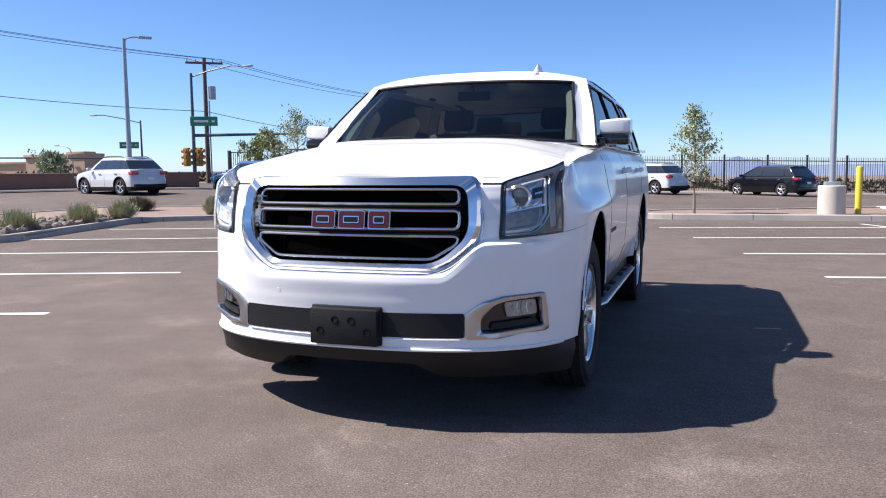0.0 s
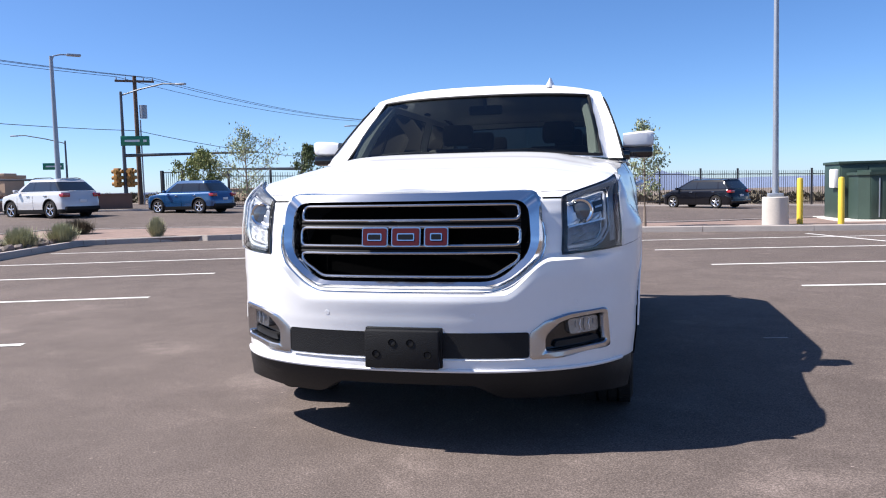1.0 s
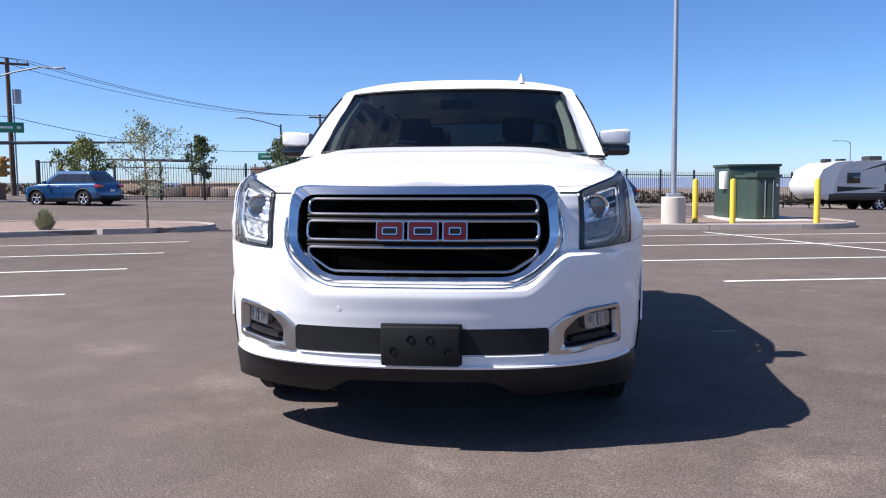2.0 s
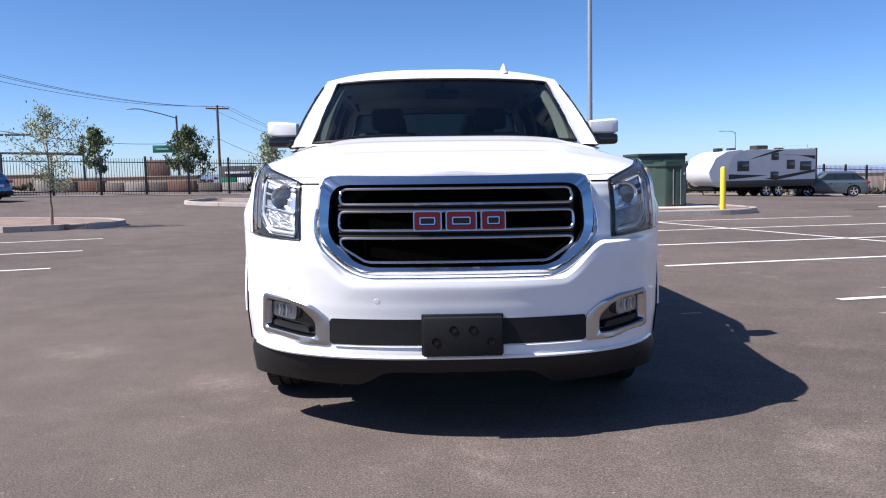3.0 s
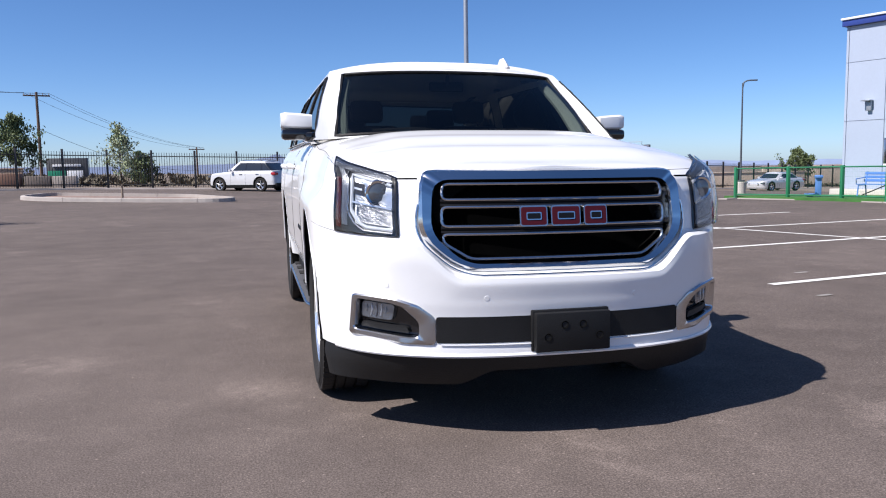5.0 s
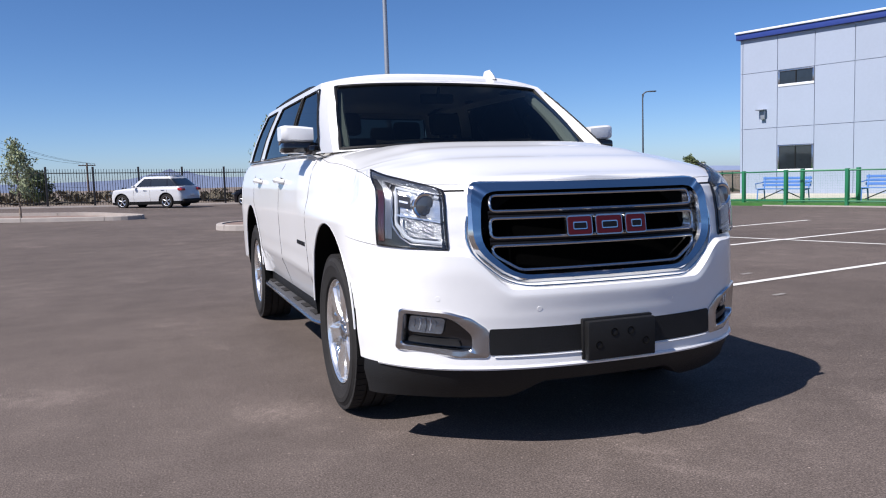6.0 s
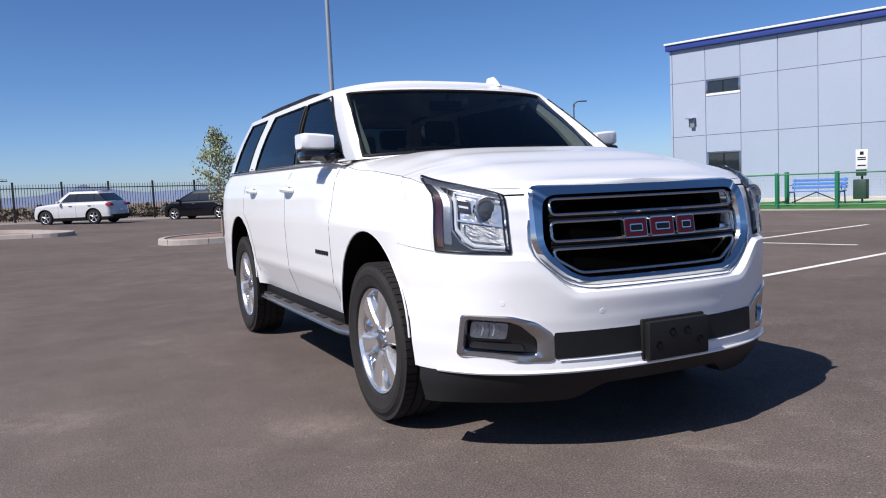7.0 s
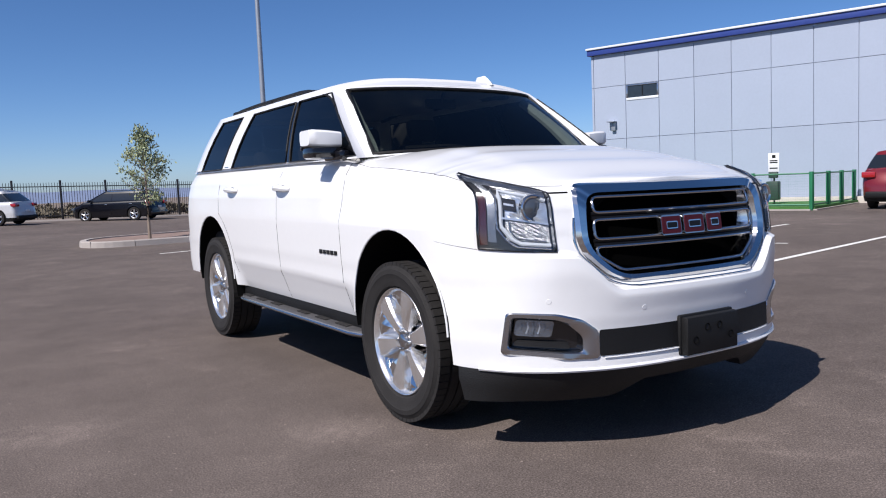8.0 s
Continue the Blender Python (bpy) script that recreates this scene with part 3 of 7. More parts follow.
# ---- cabin ----
def gh_front(a, top):
    t = a * math.pi / 2
    s, c = math.sin(t) ** 0.571, max(math.cos(t), 0) ** 0.571
    if top:
        x, y = 0.80 * s, 2.30 - 0.40 * c
        return Vector((x, y, 1.850 - 0.022 * (x / 0.8) ** 2))
    x, y = 0.935 * s, 1.75 - 0.45 * c
    return Vector((x, y, 1.398 - 0.03 * (x / 0.93) ** 2))


def gh_side(yb, yt):
    return Vector((0.958, yb, 1.366)), Vector((0.795, yt, 1.842 - 0.010 * smoothstep(2.6, 4.6, yt)))


def gh_rear(a):
    t = a * math.pi / 2
    s, c = math.sin(t) ** 0.5, max(math.cos(t), 0) ** 0.5
    return Vector((0.958 * c, 4.62 + 0.27 * s, 1.366)), Vector((0.795 * c, 4.30 + 0.24 * s, 1.832 + 0.02 * (1 - c)))


GCOLS = []
for i in range(15):
    GCOLS.append((gh_front(0.60 * i / 14, False), gh_front(0.60 * i / 14, True), "screen"))
for a in (0.64, 0.68):
    GCOLS.append((gh_front(a, False), gh_front(a, True), "pillar"))
for i in range(9):
    GCOLS.append((*gh_side(lerp(1.39, 2.40, i / 8), lerp(2.05, 2.52, i / 8)), "front_window"))
GCOLS.append((*gh_side(2.47, 2.58), "rear_window"))
for i in range(1, 8):
    GCOLS.append((*gh_side(lerp(2.47, 3.66, i / 7), lerp(2.58, 3.40, i / 7)), "rear_window"))
GCOLS.append((*gh_side(3.91, 3.66), "quarter_window"))
for i in range(1, 5):
    GCOLS.append((*gh_side(lerp(3.91, 4.50, i / 4), lerp(3.66, 4.20, i / 4)), "quarter_window"))
for i in range(0, 11):
    GCOLS.append((*gh_rear(i / 10), "tail" if i < 3 else "back_window"))
GV = [0.0, 0.035, 0.2, 0.4, 0.6, 0.8, 0.90, 0.955, 1.0]


def gh(i, v, off=0.0):
    b, t, _ = GCOLS[i]
    p = b.lerp(t, v)
    p.x += (0.018 * math.sin(math.pi * v) + off) * (1 if p.x > 0.3 else p.x / 0.3)
    if GCOLS[i][2] in ("screen",):
        p.y -= 0.022 * math.sin(math.pi * v) + off
    return p


def suv_greenhouse(car):
    body = bmesh.new()
    pillars = {1: bmesh.new(), -1: bmesh.new()}
    n = len(GCOLS)
    panes = {}
    for side in (1, -1):
        vs = {}

        def vert(bm, i, j):
            if (id(bm), i, j) not in vs:
                p = gh(i, GV[j])
                vs[(id(bm), i, j)] = bm.verts.new((side * p.x, p.y, p.z))
            return vs[(id(bm), i, j)]

        for i in range(n - 1):
            ka, kb = GCOLS[i][2], GCOLS[i + 1][2]
            for j in range(len(GV) - 1):
                top = 6 if ka != "screen" else 7
                open_ = ka == kb and ka not in ("pillar", "tail") and 1 <= j < top
                bm = body
                if (ka, kb) == ("front_window", "rear_window") and 1 <= j < 6:
                    bm = pillars[side]
                if not open_:
                    bm.faces.new((vert(bm, i, j), vert(bm, i + 1, j), vert(bm, i + 1, j + 1), vert(bm, i, j + 1)))
                else:
                    panes.setdefault((ka, side), set()).add((i, j))
    bmesh.ops.remove_doubles(body, verts=body.verts, dist=0.0006)
    # roof skin
    rim = [gh(i, 1.0) for i in range(n)]
    lines = []
    for p in rim:
        line = []
        for k in range(25):
            s = -1 + 2 * k / 24
            lift = 0.084 * (1 - abs(s) ** 3) * smoothstep(1.84, 2.10, p.y) * smoothstep(4.62, 4.1, p.y) * min(1, p.x / 0.4)
            line.append((s * p.x, p.y, p.z + lift))
        lines.append(line)
    sheet(body, lines)
    bmesh.ops.remove_doubles(body, verts=body.verts, dist=0.0006)
    part("cabin", body, WHITE, car)
    for bm in pillars.values():
        part("door_pillar", bm, BLACKGLOSS, car)
    # panes; each with its seal
    names = {"screen": "windscreen", "front_window": "front_side_window", "rear_window": "rear_side_window", "quarter_window": "quarter_window", "back_window": "back_window"}
    for kind, nm in names.items():
        sides = (0,) if kind in ("screen", "back_window") else (1, -1)
        for sd in sides:
            bm = bmesh.new()
            cells = [(s, c) for s in (1, -1) if sd in (0, s) for c in panes.get((kind, s), ())]
            for s, (i, j) in cells:
                q = [gh(a, GV[b], -0.003) for a, b in ((i, j), (i + 1, j), (i + 1, j + 1), (i, j + 1))]
                bm.faces.new([bm.verts.new((s * p.x, p.y, p.z)) for p in q])
            bmesh.ops.remove_doubles(bm, verts=bm.verts, dist=0.0006)
            glass = part(nm, bm, TINT if kind == "screen" else PRIVACY, car, "dark tinted glass pane")
            glass.visible_shadow = False
            cols = [i for i in range(n) if GCOLS[i][2] == kind]
            lo, hi = GV[1], GV[7] if kind == "screen" else GV[6]
            loops = []
            if kind in ("screen", "back_window"):
                edge = [gh(i, lo, 0.002) for i in cols]
                top = [gh(i, hi, 0.002) for i in cols]
                left = [Vector((-p.x, p.y, p.z)) for p in edge]
                ltop = [Vector((-p.x, p.y, p.z)) for p in top]
                if kind == "screen":
                    loops.append(left[::-1] + edge[1:] + top[::-1] + ltop[1:])
                else:
                    loops.append(edge + left[::-1][1:] + ltop + top[::-1][1:])
            else:
                e = [gh(i, lo, 0.002) for i in cols] + [gh(cols[-1], v, 0.002) for v in GV[2:6]] + [gh(i, hi, 0.002) for i in cols[::-1]] + [gh(cols[0], v, 0.002) for v in GV[5:1:-1]]
                loops.append([Vector((sd * p.x, p.y, p.z)) for p in e])
            for lp in loops:
                bm = bmesh.new()
                sweep(bm, lp, 0.0065 if kind != "screen" else 0.011, 6, closed=True)
                part("seal", bm, BLACKPLASTIC, glass)
    # rounded front upper corner of the front door window
    cols = [i for i in range(n) if GCOLS[i][2] == "front_window"]

    def on_side(u, v, off):
        k = u * (len(cols) - 1)
        a = min(int(k), len(cols) - 2)
        return gh(cols[a], v, off).lerp(gh(cols[a + 1], v, off), k - a)

    for side in (1, -1):
        arc = []
        for k in range(11):
            t = math.pi / 2 * k / 10
            p = on_side(0.24 * (1 - math.sin(t)), GV[6] - 0.20 * (1 - math.cos(t)), 0.004)
            arc.append(Vector((side * p.x, p.y, p.z)))
        p = on_side(0.0, GV[6], 0.004)
        bm = bmesh.new()
        tip = bm.verts.new((side * p.x, p.y, p.z))
        vs_ = [bm.verts.new(q) for q in arc]
        for a, b in zip(vs_, vs_[1:]):
            bm.faces.new((tip, a, b))
        part("window_corner", bm, WHITE, car)
        bm = bmesh.new()
        sweep(bm, arc, 0.0075, 6)
        part("corner_seal", bm, BLACKPLASTIC, car)
    # roof rails
    for side in (1, -1):
        bm = bmesh.new()
        pts = []
        for i in range(17):
            y = lerp(2.26, 4.28, i / 16)
            e = -0.034 * (1 - smoothstep(2.26, 2.62, y) * smoothstep(4.28, 3.95, y))
            pts.append((side * 0.752, y, 1.870 - 0.02 * smoothstep(3.4, 4.5, y) + e))
        sweep(bm, pts, 0.015, 8)
        rail = part("roof_rail", bm, BLACKPLASTIC, car)
        for y in (2.52, 3.25, 4.05):
            part("rail_foot", boxed(side * 0.752 - 0.018, side * 0.752 + 0.018, y - 0.06, y + 0.06, 1.835, 1.868, bevel=0.012), BLACKPLASTIC, rail)
    # aerial fin
    bm = bmesh.new()
    base = [(0.0, 0.0, 0.042), (0.025, 0.25, 0.030), (0.05, 0.6, 0.017), (0.075, 1.0, 0.006)]
    rings = []
    for h, shift, w in base:
        y0, y1 = 2.02 + 0.16 * shift * 0.55, 2.24 - 0.03 * shift
        if h > 0.07:
            y0 = y1 - 0.10
        ring = [bm.verts.new((0.445 + w * math.sin(t), lerp(y0, y1, 0.5 - 0.5 * math.cos(t)), 1.890 + h)) for t in (2 * math.pi * k / 16 for k in range(16))]
        rings.append(ring)
    for a, b in zip(rings, rings[1:]):
        for k in range(16):
            bm.faces.new((a[k], a[(k + 1) % 16], b[(k + 1) % 16], b[k]))
    bm.faces.new(rings[-1])
    part("aerial_fin", bm, WHITE, car)
    # interior
    part("floor_tub", boxed(-0.90, 0.90, 1.30, 4.70, 0.50, 0.86, bevel=0.03), DARKINT, car)
    bm = bmesh.new()
    sheet(bm, [[(x, lerp(1.47, 1.40, 1 - (x / 0.86) ** 2) + d, z) for x in [i * 0.0717 - 0.86 for i in range(25)]] for d, z in ((0.0, 1.345), (0.22, 1.352), (0.40, 1.33), (0.47, 1.22), (0.45, 0.85))])
    part("dashboard", bm, DARKINT, car, "dark moulded dashboard")
    bm = bmesh.new()
    c = Vector((0.38, 2.02, 1.27))
    ring = []
    for k in range(28):
        t = 2 * math.pi * k / 28
        ring.append(c + Vector((0.185 * math.cos(t), 0.07 * math.sin(t), 0.172 * math.sin(t))))
    sweep(bm, ring, 0.015, 8, closed=True)
    wheel = part("steering_wheel", bm, DARKINT, car)
    bm = bmesh.new()
    for t in (-0.3, math.pi + 0.3, -math.pi / 2):
        rod(bm, c, c + Vector((0.18 * math.cos(t), 0.07 * math.sin(t), 0.168 * math.sin(t))), 0.02, 0.014, 8)
    rod(bm, c + Vector((0, 0.02, 0.01)), c + Vector((0, -0.35, -0.1)), 0.06, 0.05, 12)
    part("spokes", bm, DARKINT, wheel)
    for y in (2.30, 3.30, 4.10):
        for x in (-0.42, 0.42):
            bm = boxed(x - 0.26, x + 0.26, y, y + 0.50, 0.84, 1.0, bevel=0.05)
            seat = part("seat", bm, SEATM, car, "dark leather seat")
            m = pose(x, y + 0.50, 0.92, -14, 0, 0)
            part("backrest", boxed(-0.25, 0.25, -0.07, 0.07, 0, 0.62, bevel=0.05, m=m), SEATM, seat)
            part("headrest", boxed(-0.13, 0.13, -0.05, 0.05, 0.65, 0.83, bevel=0.04, m=m), SEATM, seat)
    bm = bmesh.new()
    box(bm, -0.12, 0.12, 2.00, 2.03, 1.715, 1.78, bevel=0.012)
    rod(bm, (0, 2.0, 1.76), (0, 1.97, 1.82), 0.012, 0.012, 6)
    part("rear_view_mirror", bm, BLACKPLASTIC, car)
    # pale trim on the inside of the windscreen pillars
    for side in (1, -1):
        bm = bmesh.new()
        pts = []
        for k in range(9):
            p = gh(14, lerp(0.06, 0.90, k / 8), 0)
            pts.append((side * (p.x - 0.035), p.y + 0.065, p.z - 0.02))
        sweep(bm, pts, [0.040, 0.045, 0.045, 0.042, 0.038, 0.036, 0.034, 0.032, 0.030], 8)
        part("pillar_trim", bm, PALETRIM, car, "pale grey interior pillar trim")
    # wipers and scuttle
    bm = bmesh.new()
    sheet(bm, [[(s * 0.78, lerp(1.46, 1.27 + d, 1 - abs(s) ** 2.2), 1.350 + h + 0.018 * (1 - s * s)) for s in [i / 12 - 1 for i in range(25)]] for d, h in ((-0.01, -0.02), (0.03, 0.008), (0.07, 0.012))])
    part("scuttle", bm, BLACKMATT, car)
    for x0, x1 in ((0.66, 0.12), (-0.08, -0.60)):
        bm = bmesh.new()
        sweep(bm, [(x0, 1.40 + 0.09 * (x0 / 0.7) ** 2, 1.412), (lerp(x0, x1, 0.5), 1.42, 1.438), (x1, 1.40 + 0.09 * (x1 / 0.7) ** 2, 1.428)], 0.008, 6)
        part("wiper", bm, BLACKPLASTIC, car)


# ---- nose fittings ----
def on_nose(loop, r, off, material, name, parent, label="", closed=True, step=0.02, seg=8):
    bm = bmesh.new()
    pts = [nose_at(x, z, off) for x, z in resample(loop, step, closed)]
    sweep(bm, pts, r, seg, closed=closed)
    return part(name, bm, material, parent, label)


def patch(outline, off, material, name, parent, label="", thick=0.012, step=0.018):
    """A moulded plate that follows the nose, with an (x, z) outline."""
    bm = bmesh.new()
    xs, zs = [p[0] for p in outline], [p[1] for p in outline]
    loop = resample(outline, step)
    front = [bm.verts.new((x, 0, z)) for x, z in loop]
    f = bm.faces.new(front)
    for axis, lo, hi in ((0, min(xs), max(xs)), (2, min(zs), max(zs))):
        k = lo + step * 1.6
        while k < hi:
            co = (k, 0, 0) if axis == 0 else (0, 0, k)
            no = (1, 0, 0) if axis == 0 else (0, 0, 1)
            bmesh.ops.bisect_plane(bm, geom=bm.verts[:] + bm.edges[:] + bm.faces[:], plane_co=co, plane_no=no)
            k += step * 1.6
    flat = [v.co.copy() for v in bm.verts]
    top = {v: nose_at(v.co.x, v.co.z, off) for v in bm.verts}
    rim = [e for e in bm.edges if e.is_boundary]
    low = {}
    for v in {v for e in rim for v in e.verts}:
        low[v] = bm.verts.new(nose_at(v.co.x, v.co.z, off - thick))
    for v, p in top.items():
        v.co = p
    for e in rim:
        a, b = e.verts
        bm.faces.new((a, b, low[b], low[a]))
    return part(name, bm, material, parent, label)


def suv_front(car):
    # grille: sheet coloured as deep shade, chrome surround in three strips, three framed slots
    gr = part("grille", plate_back(), BLACKMATT, car, "black grille in a broad chrome surround")
    outer = rounded([(-0.612, 1.192), (0.612, 1.192), (0.632, 0.90), (0.455, 0.752), (-0.455, 0.752), (-0.632, 0.90)], 0.09, 5)
    mid = rounded([(-0.598, 1.184), (0.598, 1.184), (0.606, 0.905), (0.443, 0.766), (-0.443, 0.766), (-0.606, 0.905)], 0.085, 5)
    inner = rounded([(-0.560, 1.148), (0.560, 1.148), (0.578, 0.915), (0.430, 0.782), (-0.430, 0.782), (-0.578, 0.915)], 0.075, 5)
    bm = bmesh.new()
    n = len(outer)
    def densify(loop):
        return [tuple(lerp(p, q, k / 4) for p, q in zip(loop[i], loop[(i + 1) % len(loop)])) for i in range(len(loop)) for k in range(4)]
    strips = []
    for loop, off in ((outer, -0.006), (outer, 0.008), (mid, 0.022), (inner, 0.008), (inner, -0.105)):
        strips.append([nose_at(x, z, off + 0.030 * smoothstep(1.150, 1.192, z)) for x, z in densify(loop)])
    strips = [s + [s[0]] for s in strips]
    sheet(bm, strips)
    part("surround", bm, CHROME, gr, "polished chrome grille surround")
    lower = rounded([(-0.622, 1.10), (-0.646, 0.895), (-0.462, 0.737), (0.462, 0.737), (0.646, 0.895), (0.622, 1.10)], 0.09, 5)
    on_nose([p for p in lower if p[1] < 1.06], 0.005, 0.006, CHROME, "lower_trim", gr, "", closed=False)
    # sheet behind the slots; its near-black stands in for the unlit depth
    patch(rounded([(-0.565, 1.150), (0.565, 1.150), (0.582, 0.912), (0.43, 0.780), (-0.43, 0.780), (-0.582, 0.912)], 0.07, 3), -0.085, GRILLESHADE, "field", gr, "near-black sheet coloured as the deep shade behind the grille", 0.02, 0.03)
    slots = [rounded([(-0.526, 1.128), (0.526, 1.128), (0.532, 1.060), (-0.532, 1.060)], 0.028, 4),
             rounded([(-0.534, 1.028), (0.534, 1.028), (0.534, 0.944), (-0.534, 0.944)], 0.028, 4),
             rounded([(-0.532, 0.910), (0.532, 0.910), (0.526, 0.872), (0.412, 0.803), (-0.412, 0.803), (-0.526, 0.872)], 0.028, 4)]
    for s in slots:
        on_nose(s, 0.0072, -0.012, SATIN, "slot_frame", gr, "satin chrome slot frame")
    for z, w in ((1.044, 0.54), (0.927, 0.54)):
        for k in (-0.009, 0.009):
            on_nose([(-w, z + k), (w, z + k)], 0.0095, -0.020, FIELDBLACK, "divider_bar", gr, "", closed=False, step=0.05)
    # badge: three plain red bands with chrome edges and dark middles
    for x0, x1 in ((-0.192, -0.068), (-0.052, 0.084), (0.100, 0.210)):
        o = rounded([(x0, 1.032), (x1, 1.032), (x1, 0.942), (x0, 0.942)], 0.014, 3)
        b = patch(o, 0.020, SATIN, "badge", gr, "red and chrome badge block", 0.03, 0.03)
        patch(rounded([(x0 + 0.006, 1.026), (x1 - 0.006, 1.026), (x1 - 0.006, 0.948), (x0 + 0.006, 0.948)], 0.010, 3), 0.024, EMBLEM, "badge_face", b, "", 0.008, 0.03)
        patch(rounded([(x0 + 0.028, 1.004), (x1 - 0.028, 1.004), (x1 - 0.028, 0.970), (x0 + 0.028, 0.970)], 0.006, 3), 0.0255, CHROME, "badge_line", b, "", 0.004, 0.03)
        patch(rounded([(x0 + 0.033, 0.999), (x1 - 0.033, 0.999), (x1 - 0.033, 0.975), (x0 + 0.033, 0.975)], 0.005, 3), 0.0275, FIELDBLACK, "badge_middle", b, "", 0.004, 0.03)
    # shut line between the hood and the panel beside the grille
    for side in (1, -1):
        on_nose([(side * 0.622, 1.152), (side * 0.715, 1.152)], 0.0046, 0.0005, BLACKMATT, "hood_gap", car, "", closed=False)
    # lower slot with its texture
    slot = patch(rounded([(-0.570, 0.558), (0.570, 0.558), (0.570, 0.444), (-0.570, 0.444)], 0.01, 2), 0.004, BLACKPLASTIC, "lower_intake", car, "black lower intake panel", 0.02, 0.05)
    on_nose([(-0.55, 0.436), (0.55, 0.436)], 0.0035, 0.004, WHITE, "trim_strip", slot, "", closed=False, step=0.05)
    # number plate bracket, empty
    y = nose_at(0, 0.5).y
    pl = part("plate_bracket", boxed(-0.158, 0.186, y - 0.050, y - 0.012, 0.402, 0.573, bevel=0.006), BLACKPLASTIC, car, "empty black number plate bracket")
    part("bracket_frame", boxed(-0.166, 0.194, y - 0.014, y + 0.03, 0.40, 0.582, bevel=0.006), BLACKPLASTIC, pl)
    for x, z in ((-0.028, 0.520), (0.056, 0.520), (-0.105, 0.468), (0.135, 0.468)):
        bm = bmesh.new()
        lathe(bm, [(0.0, -0.006), (0.008, -0.006), (0.013, 0.0), (0.017, 0.0015), (0.018, 0.0)], 16)
        for v in bm.verts:
            v.co = Vector((x + v.co.y, y - 0.0515 - v.co.x, z + v.co.z))
        part("bolt_hole", bm, BLACKMATT, pl)
    # parking sensors
    for x, z in ((-0.36, 0.64), (0.33, 0.635), (-0.77, 0.692), (0.77, 0.685)):
        bm = bmesh.new()
        p = nose_at(x, z, 0.0004)
        lathe(bm, [(0.0002, 0.0006), (0.0112, 0.0006), (0.0120, -0.0004)], 16)
        out = (nose_at(x + 0.01, z) - nose_at(x - 0.01, z)).cross(nose_at(x, z + 0.01) - nose_at(x, z - 0.01)).normalized()
        out = -out if out.y > 0 else out
        turn = out.to_track_quat("X", "Z").to_matrix()
        for v in bm.verts:
            v.co = p + turn @ v.co
        part("parking_sensor", bm, WHITE, car, smooth=False)
    # fog lamps: satin bezel, dark pocket, lamp
    for s in (1, -1):
        def f(pts):
            return [(s * x, z) for x, z in (pts if s > 0 else pts[::-1])]
        pocket = f(rounded([(0.700, 0.592), (0.750, 0.612), (0.886, 0.622), (0.898, 0.486), (0.665, 0.468), (0.636, 0.470), (0.640, 0.535)], 0.016, 4))
        fog = patch(pocket, -0.045, BLACKGLOSS, "fog_lamp", car, "round-cornered fog lamp in a satin chrome bezel", 0.01, 0.03)
        outer = rounded([(0.572, 0.554), (0.645, 0.610), (0.738, 0.638), (0.902, 0.647), (0.915, 0.460), (0.700, 0.436), (0.572, 0.436)], 0.020, 4)
        innr = rounded([(0.640, 0.535), (0.700, 0.592), (0.750, 0.612), (0.886, 0.624), (0.896, 0.486), (0.700, 0.468), (0.640, 0.466)], 0.020, 4)
        bm = bmesh.new()
        st = []
        for loop, off in ((outer, -0.004), (outer, 0.006), ([tuple(lerp(a, b, 0.25) for a, b in zip(p, q)) for p, q in zip(outer, innr)], 0.011), ([tuple(lerp(a, b, 0.85) for a, b in zip(p, q)) for p, q in zip(outer, innr)], 0.009), (innr, 0.003), (innr, -0.045)):
            st.append([nose_at(s * x, z, off) for x, z in loop] + [nose_at(s * loop[0][0], loop[0][1], off)])
        sheet(bm, st)
        part("bezel", bm, SATIN, fog, "satin chrome bezel")
        lens = patch(f(rounded([(0.750, 0.602), (0.878, 0.612), (0.884, 0.540), (0.760, 0.532)], 0.014, 3)), -0.022, LAMPGREY, "lens", fog, "clear ribbed lamp lens", 0.025, 0.03)
        for k, (top, foot, r) in enumerate(((0.592, 0.562, 0.0024), (0.600, 0.548, 0.0036), (0.602, 0.545, 0.0046), (0.600, 0.550, 0.0036), (0.596, 0.565, 0.0022))):
            x = 0.782 + 0.019 * k
            on_nose([(s * (x + 0.003), top), (s * x, lerp(top, foot, 0.5)), (s * (x + 0.005), foot)], r, -0.021, LAMPPALE if k % 2 else LAMPGREY, "rib", lens, "", closed=False)
        patch(f(rounded([(0.70, 0.506), (0.878, 0.520), (0.888, 0.496), (0.690, 0.478)], 0.008, 2)), -0.022, VALANCE, "ledge", fog, "", 0.02, 0.03)
    # headlamps
    for s in (1, -1):
        headlamp(car, s)


def plate_back():
    bm = bmesh.new()
    box(bm, -0.60, 0.60, 0.04, 0.06, 0.74, 1.15)
    return bm


def lamp_pt(u, v, s, off):
    """u from the inner to the outer edge of a headlamp, v from its foot to its top."""
    a = lerp(0.424, 0.700 + 0.048 * smoothstep(0.72, 1.0, v) + 0.012 * (1 - v), u)
    z = lerp(lerp(0.900, 0.922, u), lerp(1.155, 1.256, u ** 0.8), v)
    p = nose(a, z, off)
    return Vector((s * p.x, p.y, p.z))


